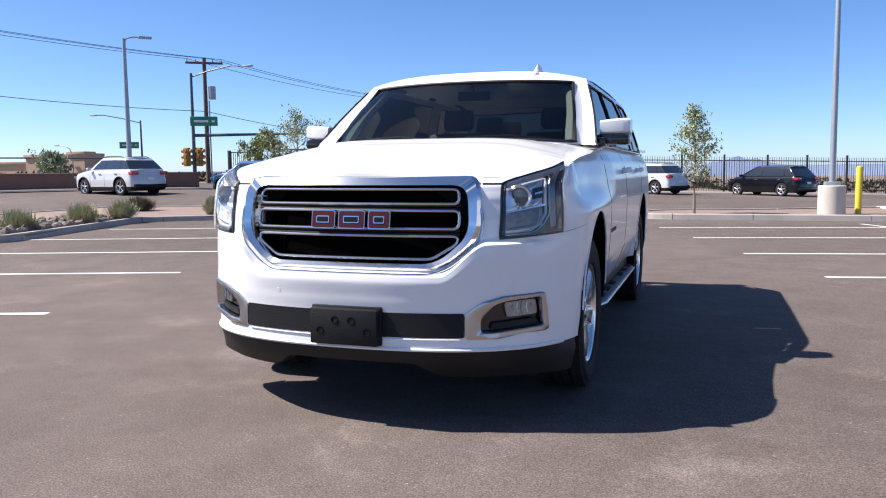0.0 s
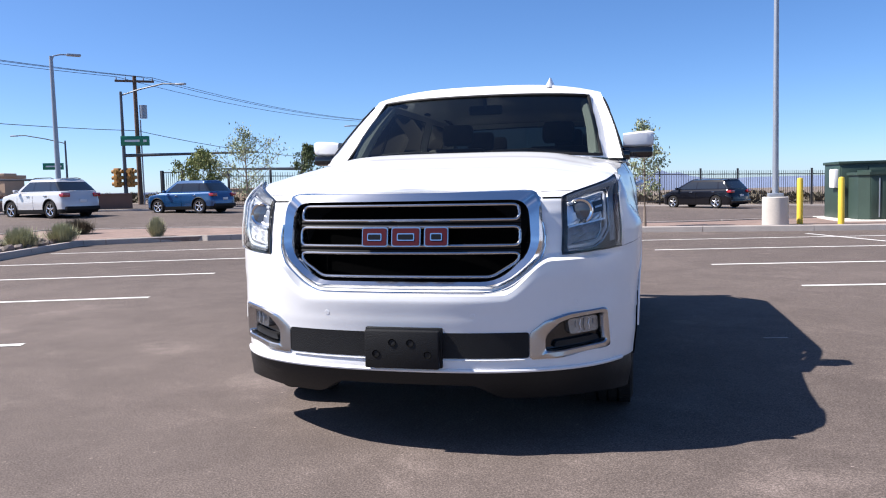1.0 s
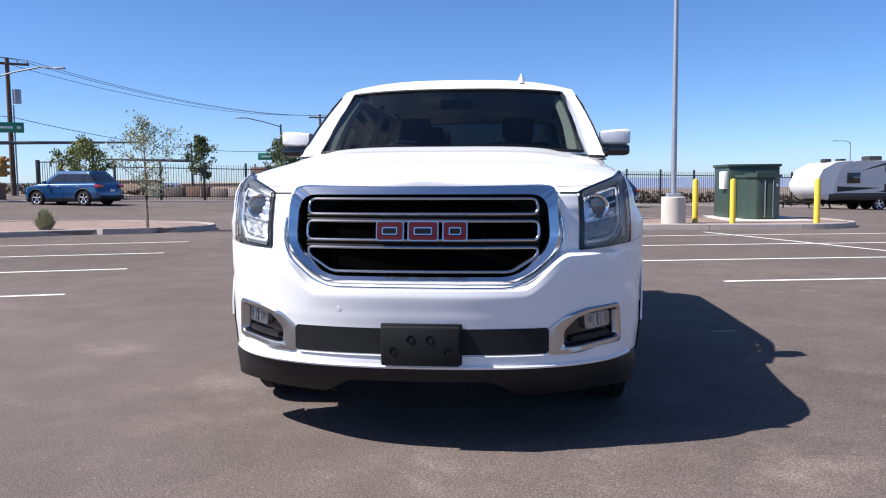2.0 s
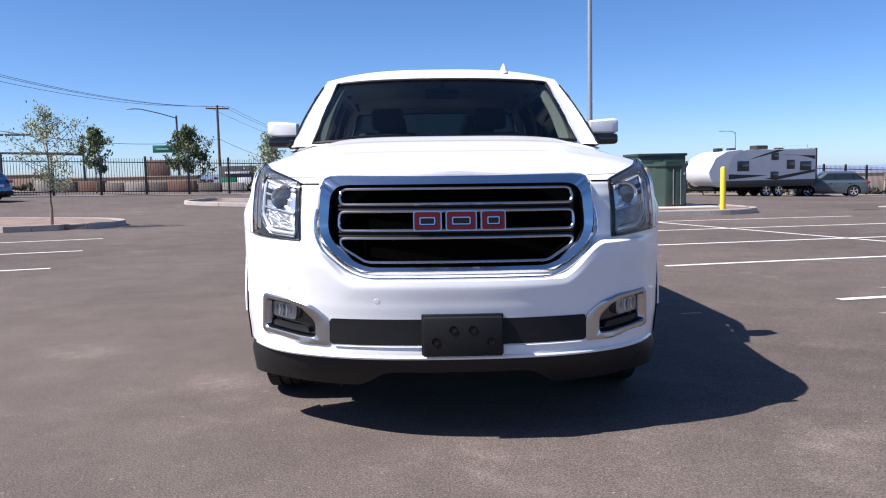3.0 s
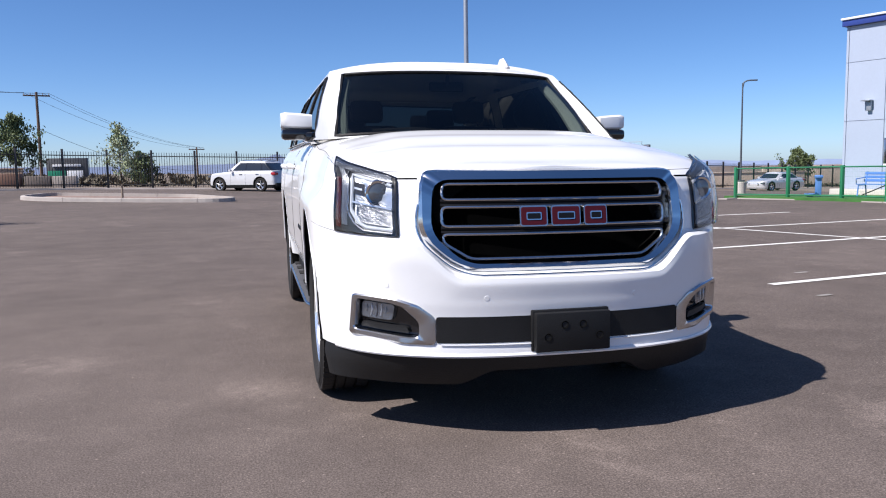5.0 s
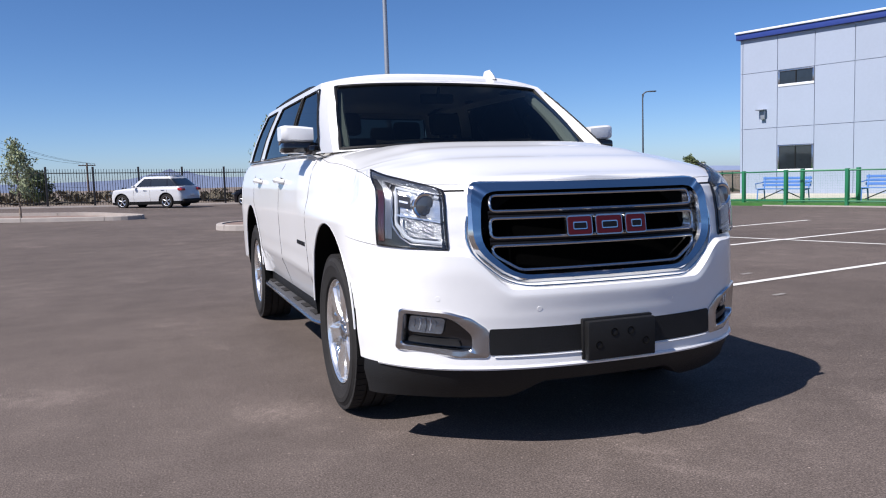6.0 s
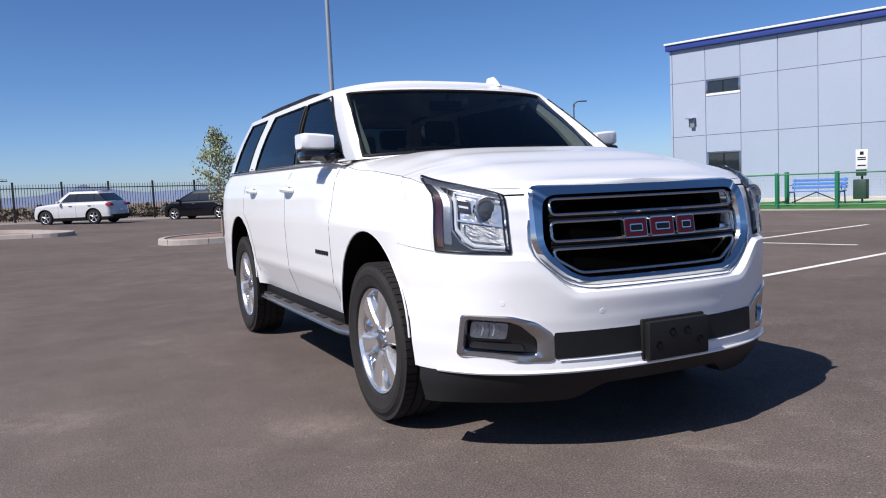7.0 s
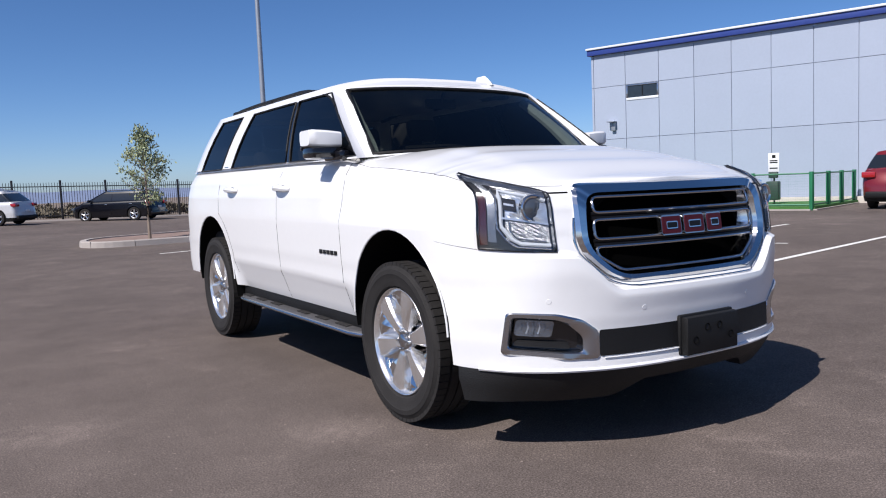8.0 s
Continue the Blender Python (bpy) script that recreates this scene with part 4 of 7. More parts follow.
def lamp_plate(loop, s, off, material, name, parent, label="", thick=0.01, n=14, facet=0.0):
    """A plate in lamp coordinates, for a rectangle (u0, u1, v0, v1)."""
    u0, u1, v0, v1 = loop
    bm = bmesh.new()
    rows = [[lamp_pt(lerp(u0, u1, i / n), lerp(v0, v1, j / n), s, off + (facet * ((i * 5 + j * 3 + i * j) % 4) / 3 if 0 < i < n and 0 < j < n else 0.0)) for i in range(n + 1)] for j in range(n + 1)]
    sheet(bm, rows)
    edge = [e for e in bm.edges if e.is_boundary]
    out = bmesh.ops.extrude_edge_only(bm, edges=edge)
    for v in [g for g in out["geom"] if isinstance(g, bmesh.types.BMVert)]:
        v.co.y += thick
    return part(name, bm, material, parent, label, smooth=facet == 0.0)


def lamp_bar(pts, s, r, off, material, name, parent, label="", closed=False):
    bm = bmesh.new()
    sweep(bm, [lamp_pt(u, v, s, off) for u, v in resample(pts, 0.06, closed)], r, 8, closed=closed)
    return part(name, bm, material, parent, label)


def headlamp(car, s):
    lamp = lamp_plate((0, 1, 0, 1), s, 0.003, LAMPDARK, "headlamp", car, "large upright headlamp with clear cover", 0.02, 20)
    lamp_bar([(0, 0), (1, 0), (1, 1), (0, 1)], s, 0.0050, 0.003, BLACKGLOSS, "rim", lamp, "", True)
    lamp_plate((0.05, 0.985, 0.895, 0.985), s, 0.006, LAMPGREY, "top_strip", lamp, "silver strip under the clear cover", 0.008, 12)
    lamp_plate((0.735, 0.845, 0.10, 0.90), s, 0.006, LAMPGREY, "outer_strip", lamp, "", 0.008, 8)
    lamp_plate((0.86, 0.955, 0.06, 0.74), s, 0.007, AMBER, "side_marker", lamp, "amber red side marker strip", 0.008, 8)
    lamp_bar([(0.06, 0.105), (0.42, 0.105), (0.53, 0.16), (0.655, 0.32), (0.655, 0.76), (0.60, 0.83), (0.06, 0.83)], s, 0.0092, 0.006, GUIDE, "light_guide", lamp, "white light guide strip")
    lamp_bar([(0.06, 0.055), (0.46, 0.055), (0.60, 0.14), (0.715, 0.30), (0.715, 0.80), (0.63, 0.885), (0.06, 0.885)], s, 0.0050, 0.009, SATIN, "inner_trim", lamp)
    lamp_plate((0.06, 0.60, 0.46, 0.80), s, 0.005, LAMPPALE, "upper_reflector", lamp, "", 0.008, 9, 0.004)
    lamp_plate((0.44, 0.615, 0.565, 0.735), s, 0.011, LAMPDARK, "side_cell", lamp, "", 0.008, 4)
    lamp_plate((0.47, 0.595, 0.635, 0.665), s, 0.0135, LAMPPALE, "cell_strip", lamp, "", 0.005, 4)
    lamp_plate((0.06, 0.60, 0.135, 0.43), s, 0.005, LAMPBRIGHT, "lower_reflector", lamp, "clear lower reflector", 0.008, 10, 0.006)
    lamp_bar([(0.10, 0.16), (0.46, 0.18), (0.54, 0.28), (0.54, 0.40)], s, 0.0030, 0.012, SATIN, "facet", lamp)
    lamp_plate((0.055, 0.635, 0.436, 0.462), s, 0.013, LAMPPALE, "shelf", lamp, "", 0.008, 6)
    c = lamp_pt(0.25, 0.655, s, 0.005)
    axis = Vector((0.1 * s, -1, 0)).normalized()
    turn = axis.to_track_quat("X", "Z").to_matrix()
    bm = bmesh.new()
    lathe(bm, [(0.059, -0.01), (0.059, 0.011), (0.054, 0.015), (0.044, 0.010)], 28)
    for v in bm.verts:
        v.co = c + turn @ v.co
    part("projector_ring", bm, CHROME, lamp)
    bm = bmesh.new()
    lathe(bm, [(0.0001, 0.018), (0.02, 0.017), (0.034, 0.014), (0.046, 0.009)], 28)
    for v in bm.verts:
        v.co = c + turn @ v.co
    part("projector_lens", bm, LENS, lamp, "dark glass projector lens")
    cover = lamp_plate((0.005, 0.995, 0.005, 0.995), s, 0.022, CLEAR, "cover", lamp, "clear lamp cover", 0.016, 16)
    cover.visible_shadow = False


# ---- sides ----
def suv_sides(car, doors):
    for s in (1, -1):
        tag = "l" if s > 0 else "r"
        # door gaps
        for y, z0 in ((1.47, 0.50), (2.46, 0.48)):
            bm = bmesh.new()
            sweep(bm, [(s * (skin(("s", y), z).x + 0.0005 - 0.016 * max(0, (z - 1.24) / 0.135) ** 2), y, z) for z in [lerp(z0, 1.372, k / 20) for k in range(21)]], 0.0012, 5)
            part("door_gap", bm, BLACKMATT, car)
        bm = bmesh.new()
        cy, ry, cz, rz = ARCHES[1]
        pts = [(cy - (ry + 0.07) * math.cos(t), cz + (rz + 0.07) * math.sin(t)) for t in (0.1 + 1.05 * k / 12 for k in range(13))]
        pts = pts + [(lerp(pts[-1][0], 3.78, k / 6), lerp(pts[-1][1], 1.372, k / 6)) for k in range(1, 7)]
        sweep(bm, [(s * (skin(("s", y), z).x + 0.0005 - 0.016 * max(0, (z - 1.24) / 0.135) ** 2), y, z) for y, z in pts], 0.0012, 5)
        part("door_gap", bm, BLACKMATT, car)
        # bumper to wing joint and fender line
        bm = bmesh.new()
        sweep(bm, [Vector((s * nose(a, 0.915, 0.0003).x, nose(a, 0.915, 0.0003).y, lerp(0.918, 0.955, k / 9))) for k, a in enumerate([lerp(0.72, 0.93, q / 9) for q in range(10)])], 0.0009, 5)
        part("bumper_gap", bm, BLACKMATT, car)
        # handles
        for y, key in ((2.36, "door_f" + tag), (3.42, "door_r" + tag)):
            x = half_width(1.2)
            bm = bmesh.new()
            sweep(bm, [(s * (x + d), y - 0.115 + 0.23 * k / 8, 1.205 + 0.012 * math.sin(math.pi * k / 8)) for k, d in enumerate((0.0, 0.022, 0.034, 0.038, 0.04, 0.038, 0.034, 0.022, 0.0))], [0.012, 0.016, 0.019, 0.02, 0.02, 0.02, 0.019, 0.016, 0.012], 8)
            h = part("door_handle", bm, WHITE, doors[key], "white pull handle")
            bm = bmesh.new()
            lathe(bm, [(0.0, -0.004), (0.04, -0.004), (0.055, 0.001), (0.058, 0.0)], 20)
            for v in bm.verts:
                v.co = Vector((s * (x + v.co.x), y + v.co.y * 1.25, 1.190 + v.co.z * 0.75))
            part("handle_cup", bm, BLACKPLASTIC, doors[key])
        # plain bars in place of the model lettering
        for k in range(5):
            y0 = 1.52 + 0.053 * k
            x = s * (skin(("s", y0 + 0.02), 0.834).x + 0.001)
            part("badge_bar", boxed(x - 0.004, x + 0.004, y0, y0 + 0.040, 0.822, 0.846, bevel=0.002), BLACKPLASTIC, car)
        part("pillar_badge", boxed(s * 0.948 - 0.004, s * 0.948 + 0.006, 3.74, 3.84, 1.385, 1.40, bevel=0.002), SATIN, car)
        # sill and running board
        bm = bmesh.new()
        box(bm, min(s * 0.86, s * 0.955), max(s * 0.86, s * 0.955), 1.36, 3.50, 0.385, 0.485, bevel=0.02)
        part("sill", bm, BLACKPLASTIC, car)
        bm = bmesh.new()
        rows = []
        for y, w in ((1.30, -0.10), (1.36, -0.055), (1.46, -0.032), (2.4, -0.030), (3.34, -0.032), (3.44, -0.06), (3.48, -0.10)):
            rows.append([(s * x, y, z) for x, z in ((0.90, 0.402), (0.98 + w, 0.404), (1.045 + w, 0.398), (1.055 + w, 0.380), (1.045 + w, 0.362), (0.98 + w, 0.350), (0.90, 0.352))])
        sheet(bm, rows)
        board = part("running_board", bm, BOARD, car, "black ribbed running board with bright edge")
        bm = bmesh.new()
        sweep(bm, [(s * (1.056 + w), y, 0.382) for y, w in ((1.31, -0.09), (1.36, -0.055), (1.46, -0.032), (2.4, -0.030), (3.34, -0.032), (3.44, -0.06), (3.475, -0.09))], 0.011, 8)
        part("edge_strip", bm, SATIN, board)
        for y in (1.55, 1.85, 2.15, 2.65, 2.95, 3.25):
            part("tread", boxed(s * 0.965 - 0.030, s * 0.965 + 0.030, y, y + 0.16, 0.400, 0.4075, bevel=0.002), RUBBER, board)
        # mirrors
        bm = bmesh.new()
        prof = []
        for k in range(9):
            t = k / 8
            x = lerp(0.955, 1.142, t)
            r = (0.84 + 0.16 * math.sin(math.pi * min(0.5, 0.10 + 0.62 * t))) * (1.0 if t < 0.9 else 0.86)
            ring = []
            for q in range(16):
                a = 2 * math.pi * q / 16
                cc, ss = math.copysign(abs(math.cos(a)) ** 0.38, math.cos(a)), math.copysign(abs(math.sin(a)) ** 0.38, math.sin(a))
                ring.append((s * x, 1.655 + 0.03 * t + 0.082 * r * cc, 1.484 + 0.010 * t + 0.050 * r * ss))
            prof.append(ring + [ring[0]])
        sheet(bm, prof)
        bm.faces.new([bm.verts.new(p) for p in prof[-1][:-1]])
        bm.faces.new([bm.verts.new(p) for p in prof[0][:-1]])
        bmesh.ops.remove_doubles(bm, verts=bm.verts, dist=0.0005)
        mirror = part("door_mirror", bm, WHITE, doors["door_f" + tag], "white mirror housing on black foot")
        bm = bmesh.new()
        box(bm, min(s * 0.93, s * 1.140), max(s * 0.93, s * 1.140), 1.585, 1.745, 1.374, 1.442, bevel=0.022)
        box(bm, min(s * 0.93, s * 1.0), max(s * 0.93, s * 1.0), 1.52, 1.75, 1.360, 1.418, bevel=0.015)
        part("mirror_foot", bm, BLACKGLOSS, doors["door_f" + tag])
        part("mirror_glass", boxed(min(s * 0.97, s * 1.135), max(s * 0.97, s * 1.135), 1.764, 1.768, 1.426, 1.526, bevel=0.001), CHROME, doors["door_f" + tag])
        # small black corner panel ahead of the front window
        bm = bmesh.new()
        tail_lamp = boxed(min(s * 0.80, s * 0.92), max(s * 0.80, s * 0.92), 4.84, 4.95, 0.90, 1.34, bevel=0.03)
        part("tail_lamp", tail_lamp, REDLENS, car, "red tail lamp")
        bm.free()


def suv_wheel(car, y, s):
    m = Matrix.Translation((s * 0.885, y, 0.41)) @ Matrix.Diagonal((s, 1, 1, 1))
    mt, m = m, m @ Matrix.Diagonal((1, 0.915, 0.915, 1))
    R = 0.410
    bm = bmesh.new()
    lathe(bm, [(0.297, -0.11), (0.285, -0.10), (0.272, -0.06), (0.272, 0.05), (0.280, 0.085), (0.288, 0.104), (0.300, 0.112), (0.304, 0.108), (0.300, 0.100)], 60, m)
    wheel = part("wheel", bm, ALLOY, car, "bright polished alloy wheel with split spokes")
    bm = bmesh.new()
    lathe(bm, [(0.280, -0.115), (0.33, -0.132), (0.375, -0.130), (0.398, -0.114), (R - 0.006, -0.10), (R - 0.006, -0.06), (R - 0.012, -0.057), (R - 0.012, -0.050), (R, -0.047), (R + 0.001, -0.004), (R - 0.010, -0.003), (R - 0.010, 0.004), (R + 0.001, 0.005), (R, 0.047), (R - 0.012, 0.050), (R - 0.012, 0.057), (R - 0.006, 0.06), (R - 0.006, 0.10), (0.398, 0.114), (0.386, 0.124), (0.376, 0.128), (0.374, 0.131), (0.35, 0.134), (0.345, 0.131), (0.315, 0.129), (0.289, 0.120), (0.281, 0.105)], 72, mt)
    part("tyre", bm, RUBBER, wheel, "black road tyre")
    bm = bmesh.new()
    for k in range(64):
        t = 2 * math.pi * k / 64
        for x0, x1, sh in ((0.062, 0.119, 0.0), (-0.119, -0.062, 0.5)):
            box(bm, x0, x1, -0.0175, 0.0175, R - 0.022, R + 0.001, m=mt @ Matrix.Rotation(t + sh * 0.098, 4, "X"))
    part("tread", bm, RUBBER, wheel, smooth=False, kind="stuff")
    paddle = ((-1.16, -0.060), (-1.0, -0.014), (-0.74, 0.0), (0.74, 0.0), (1.0, -0.014), (1.16, -0.060))
    for k in range(6):
        t = 2 * math.pi * k / 6 + 0.26
        bm = bmesh.new()
        rows = []
        for q in range(9):
            f = q / 8
            r = lerp(0.052, 0.294, f)
            w = lerp(0.029, 0.064, smoothstep(0.05, 1.0, f))
            x = lerp(0.078, 0.100, f ** 0.6) + 0.006 * math.sin(math.pi * f)
            rows.append([(x + h * (1.0 if f > 0.2 else 0.4), a * w, r) for a, h in paddle])
        sheet(bm, rows)
        for v in bm.verts:
            v.co = m @ Matrix.Rotation(t, 4, "X") @ v.co
        part("spoke", bm, ALLOY, wheel, smooth=False)
        # bright web between two spokes, open towards the hub
        bm = bmesh.new()
        rows = []
        for q in range(6):
            f = q / 5
            r = lerp(0.150, 0.297, f)
            w = lerp(0.034, 0.100, f)
            rows.append([(lerp(0.030, 0.094, f ** 1.3) + 0.026 * (1 - abs(a)) * math.sin(math.pi * min(1, f * 1.15)), a * w, r) for a in (-1, -0.5, 0, 0.5, 1)])
        sheet(bm, rows)
        for v in bm.verts:
            v.co = m @ Matrix.Rotation(t + math.pi / 6, 4, "X") @ v.co
        part("spoke_web", bm, CHROME, wheel, smooth=False)
    bm = bmesh.new()
    lathe(bm, [(0.0005, 0.098), (0.030, 0.097), (0.038, 0.092), (0.040, 0.082), (0.058, 0.080), (0.074, 0.076), (0.080, 0.06), (0.080, 0.0)], 30, m)
    hub = part("hub_cap", bm, SATIN, wheel)
    for k in range(6):
        t = 2 * math.pi * k / 6
        bm = bmesh.new()
        lathe(bm, [(0.0005, 0.096), (0.009, 0.094), (0.011, 0.088), (0.011, 0.06)], 10, m @ Matrix.Translation((0, 0.060 * math.cos(t), 0.060 * math.sin(t))))
        part("lug_nut", bm, CHROME, wheel)
    bm = bmesh.new()
    lathe(bm, [(0.0005, 0.0), (0.17, 0.0), (0.175, -0.01), (0.175, -0.03)], 30, m)
    part("brake_disc", bm, SATIN, wheel)
    bm = bmesh.new()
    lathe(bm, [(0.0005, -0.10), (0.27, -0.10)], 30, m)
    part("inner_shadow_plate", bm, BLACKMATT, wheel)


build_suv()


# ---- parked vehicles ----
def small_wheel(car, x, y, r, s, rim_mat=None):
    m = Matrix.Translation((x, y, r)) @ Matrix.Diagonal((s, 1, 1, 1))
    bm = bmesh.new()
    lathe(bm, [(r * 0.66, -0.10), (r * 0.8, -0.115), (r * 0.96, -0.10), (r, -0.07), (r, 0.07), (r * 0.96, 0.10), (r * 0.8, 0.115), (r * 0.68, 0.105), (r * 0.66, 0.09)], 28, m)
    w = part("wheel", bm, RUBBER, car, "black tyre on bright alloy rim")
    bm = bmesh.new()
    lathe(bm, [(r * 0.68, 0.10), (r * 0.62, 0.09), (r * 0.60, 0.05)], 28, m)
    for k in range(5):
        t = 2 * math.pi * k / 5
        rows = []
        for q in range(4):
            rr = lerp(0.03, r * 0.64, q / 3)
            rows.append([m @ Matrix.Rotation(t, 4, "X") @ Vector((0.085 - d, a * lerp(0.035, 0.055, q / 3), rr)) for a, d in ((-1, 0.02), (0, 0), (1, 0.02))])
        sheet(bm, rows)
    lathe(bm, [(0.001, 0.09), (0.05, 0.088), (0.06, 0.07)], 16, m)
    part("rim", bm, rim_mat or ALLOY, w)
    bm = bmesh.new()
    lathe(bm, [(0.001, 0.03), (r * 0.66, 0.03)], 20, m)
    part("hub_back", bm, BLACKMATT, w)


def parked_car(name, label, paint, near_rear, heading, left_near, L=4.65, W=1.85, H=1.66, wb=2.72, front=0.93, r=0.35, belt=1.0, hoodz=0.92, cowl=1.22, roof_f=1.85, roof_r=3.95, back=4.45, scale=1.0, low_trim=True, sedan=False, rails=False, group="parked cars"):
    """A parked car, nose towards its own -y, set down by its near rear wheel and the way that it faces."""
    h = Vector(heading).normalized()
    phi = math.atan2(h.x, -h.y)
    rot = Matrix.Rotation(phi, 4, "Z") @ Matrix.Diagonal((scale, scale, scale, 1))
    off = rot @ Vector(((1 if left_near else -1) * W / 2, front + wb, 0))
    px, py = near_rear[0] - off.x, near_rear[1] - off.y
    gz = ground_z(*near_rear)
    car = thing(name, label, "car", Matrix.Translation((px, py, gz)) @ rot, group)
    hw = W / 2

    def width(z):
        return hw * table(z, (0.15, 0.93), (0.35, 0.975), (0.65, 1.0), (belt - 0.1, 0.99), (belt, 0.955))

    def nose_(z):
        return table(z, (0.15, 0.10), (0.35, 0.02), (0.55, 0.0), (0.75, 0.05), (hoodz, 0.18))

    def tail_(z):
        return table(z, (0.2, L - 0.10), (0.4, L), (0.65, L - 0.02), (belt, L - 0.16))

    def top(y):
        return table(y, (0.1, hoodz - 0.10), (0.6, hoodz), (cowl, belt - 0.01), (cowl + 0.4, belt), (L, belt + 0.02))

    cols = [("f", i / 14) for i in range(14)] + [("s", lerp(0.5, L - 0.4, i / 80)) for i in range(81)] + [("r", i / 10) for i in range(1, 11)]

    def pt(c, v):
        k, a = c
        t = a * math.pi / 2
        y0 = 0.5 - 0.45 * math.cos(t) ** 0.8 if k == "f" else a if k == "s" else L - 0.4 + 0.35 * math.sin(t) ** 0.6
        z = lerp(0.22, top(y0), v)
        w = width(z) - 0.03 * max(0, (v - 0.85) / 0.15) ** 2
        if k == "f":
            return Vector((w * math.sin(t) ** 0.75, 0.5 - (0.5 - nose_(z)) * max(math.cos(t), 0) ** 0.75, z))
        if k == "s":
            return Vector((w, a, z))
        return Vector((w * max(math.cos(t), 0) ** 0.55, L - 0.4 + (tail_(z) - L + 0.4) * math.sin(t) ** 0.55, z))

    arches = [(front, r + 0.06), (front + wb, r + 0.06)]
    rows = 16
    body, trim = bmesh.new(), bmesh.new()
    for s in (1, -1):
        g = [[pt(c, j / rows) for j in range(rows + 1)] for c in cols]
        cache = {}

        def vert(bm, i, j):
            if (id(bm), i, j) not in cache:
                p = g[i][j].copy()
                if p.x > hw * 0.75:
                    for cy, ra in arches:
                        q = math.hypot(p.y - cy, max(p.z - r, 0)) / ra
                        if 1e-3 < q < 1:
                            p.y = cy + (p.y - cy) / q
                            if p.z > r:
                                p.z = r + (p.z - r) / q
                cache[(id(bm), i, j)] = bm.verts.new((s * p.x, p.y, p.z))
            return cache[(id(bm), i, j)]

        for i in range(len(cols) - 1):
            for j in range(rows):
                quad = ((i, j), (i + 1, j), (i + 1, j + 1), (i, j + 1))
                ps = [g[a][b] for a, b in quad]
                if all(p.x > hw * 0.75 and any(math.hypot(p.y - cy, max(p.z - r, 0)) < ra for cy, ra in arches) for p in ps):
                    continue
                bm = trim if low_trim and j < 3 else body
                bm.faces.new([vert(bm, a, b) for a, b in quad])
    deck = []
    for c in cols:
        p = pt(c, 1)
        deck.append([(q * p.x, p.y, p.z + 0.05 * (1 - abs(q) ** 3) * min(1, p.x / 0.4)) for q in [k / 8 - 1 for k in range(17)]])
    sheet(body, deck)
    bmesh.ops.remove_doubles(body, verts=body.verts, dist=0.001)
    bmesh.ops.remove_doubles(trim, verts=trim.verts, dist=0.001)
    part("body", body, paint, car)
    if low_trim:
        part("lower_trim", trim, BLACKPLASTIC, car)
    else:
        trim.free()
    part("underbody", boxed(-hw * 0.8, hw * 0.8, 0.3, L - 0.3, 0.2, belt - 0.12), BLACKMATT, car)
    # cabin: columns from belt to roof
    gc = []
    bw, tw = width(belt) - 0.02, hw * 0.72
    zr = H - 0.05
    for i in range(8):
        t = 0.6 * i / 7 * math.pi / 2
        sn, cs = math.sin(t) ** 0.6, max(math.cos(t), 0) ** 0.6
        gc.append((Vector((bw * sn, cowl + 0.4 - 0.4 * cs, belt)), Vector((tw * sn, roof_f + 0.3 - 0.3 * cs, zr + 0.015 * (1 - sn))), "ws"))
    gc.append((Vector((bw, cowl + 0.34, belt)), Vector((tw, roof_f + 0.26, zr)), "A"))
    ym = lerp(cowl + 0.42, back - 0.75, 0.45)
    yq = back - (0.85 if not sedan else 0.75)
    for n_, y0, y1, t0, t1 in (("w1", cowl + 0.46, ym, roof_f + 0.32, ym + 0.05), ("w2", ym + 0.08, yq, ym + 0.12, yq - 0.10), ("w3", yq + 0.10, back - 0.28, yq - 0.0, roof_r - 0.12)):
        if sedan and n_ == "w3":
            continue
        for i in range(4):
            gc.append((Vector((bw, lerp(y0, y1, i / 3), belt)), Vector((tw, lerp(t0, t1, i / 3), zr - 0.02 * smoothstep(roof_r - 1, roof_r, lerp(t0, t1, i / 3)))), n_))
    for i in range(8):
        t = i / 7 * math.pi / 2
        sn, cs = math.sin(t) ** 0.5, max(math.cos(t), 0) ** 0.5
        gc.append((Vector((bw * cs, back - 0.2 + 0.2 * sn, belt)), Vector((tw * cs, roof_r - 0.12 + 0.12 * sn, zr - 0.02)), "bw" if i > 1 or not sedan else "D"))
    gv = [0, 0.10, 0.45, 0.82, 1.0]
    cab = bmesh.new()
    panes, posts = {}, {}
    for s in (1, -1):
        for i in range(len(gc) - 1):
            for j in range(4):
                q = []
                for a, b in ((i, j), (i + 1, j), (i + 1, j + 1), (i, j + 1)):
                    p = gc[a][0].lerp(gc[a][1], gv[b])
                    p.x += 0.03 * math.sin(math.pi * gv[b]) * min(1, p.x / 0.3)
                    q.append(Vector((s * p.x, p.y, p.z)))
                same = gc[i][2] == gc[i + 1][2] and gc[i][2] not in ("A", "D")
                key = (gc[i][2], 0 if gc[i][2] in ("ws", "bw") else s)
                bm = panes.setdefault(key, bmesh.new()) if same and 1 <= j < 3 else cab
                if not same and gc[i][2] in ("w1", "w2", "w3") and 1 <= j < 3:
                    bm = posts.setdefault((gc[i][2], s), bmesh.new())
                bm.faces.new([bm.verts.new(p) for p in q])
    rim_ = [c[1] for c in gc]
    sheet(cab, [[(q * p.x, p.y, p.z + 0.045 * (1 - abs(q) ** 3) * min(1, p.x / 0.3)) for q in [k / 6 - 1 for k in range(13)]] for p in rim_])
    bmesh.ops.remove_doubles(cab, verts=cab.verts, dist=0.001)
    part("cabin", cab, paint, car)
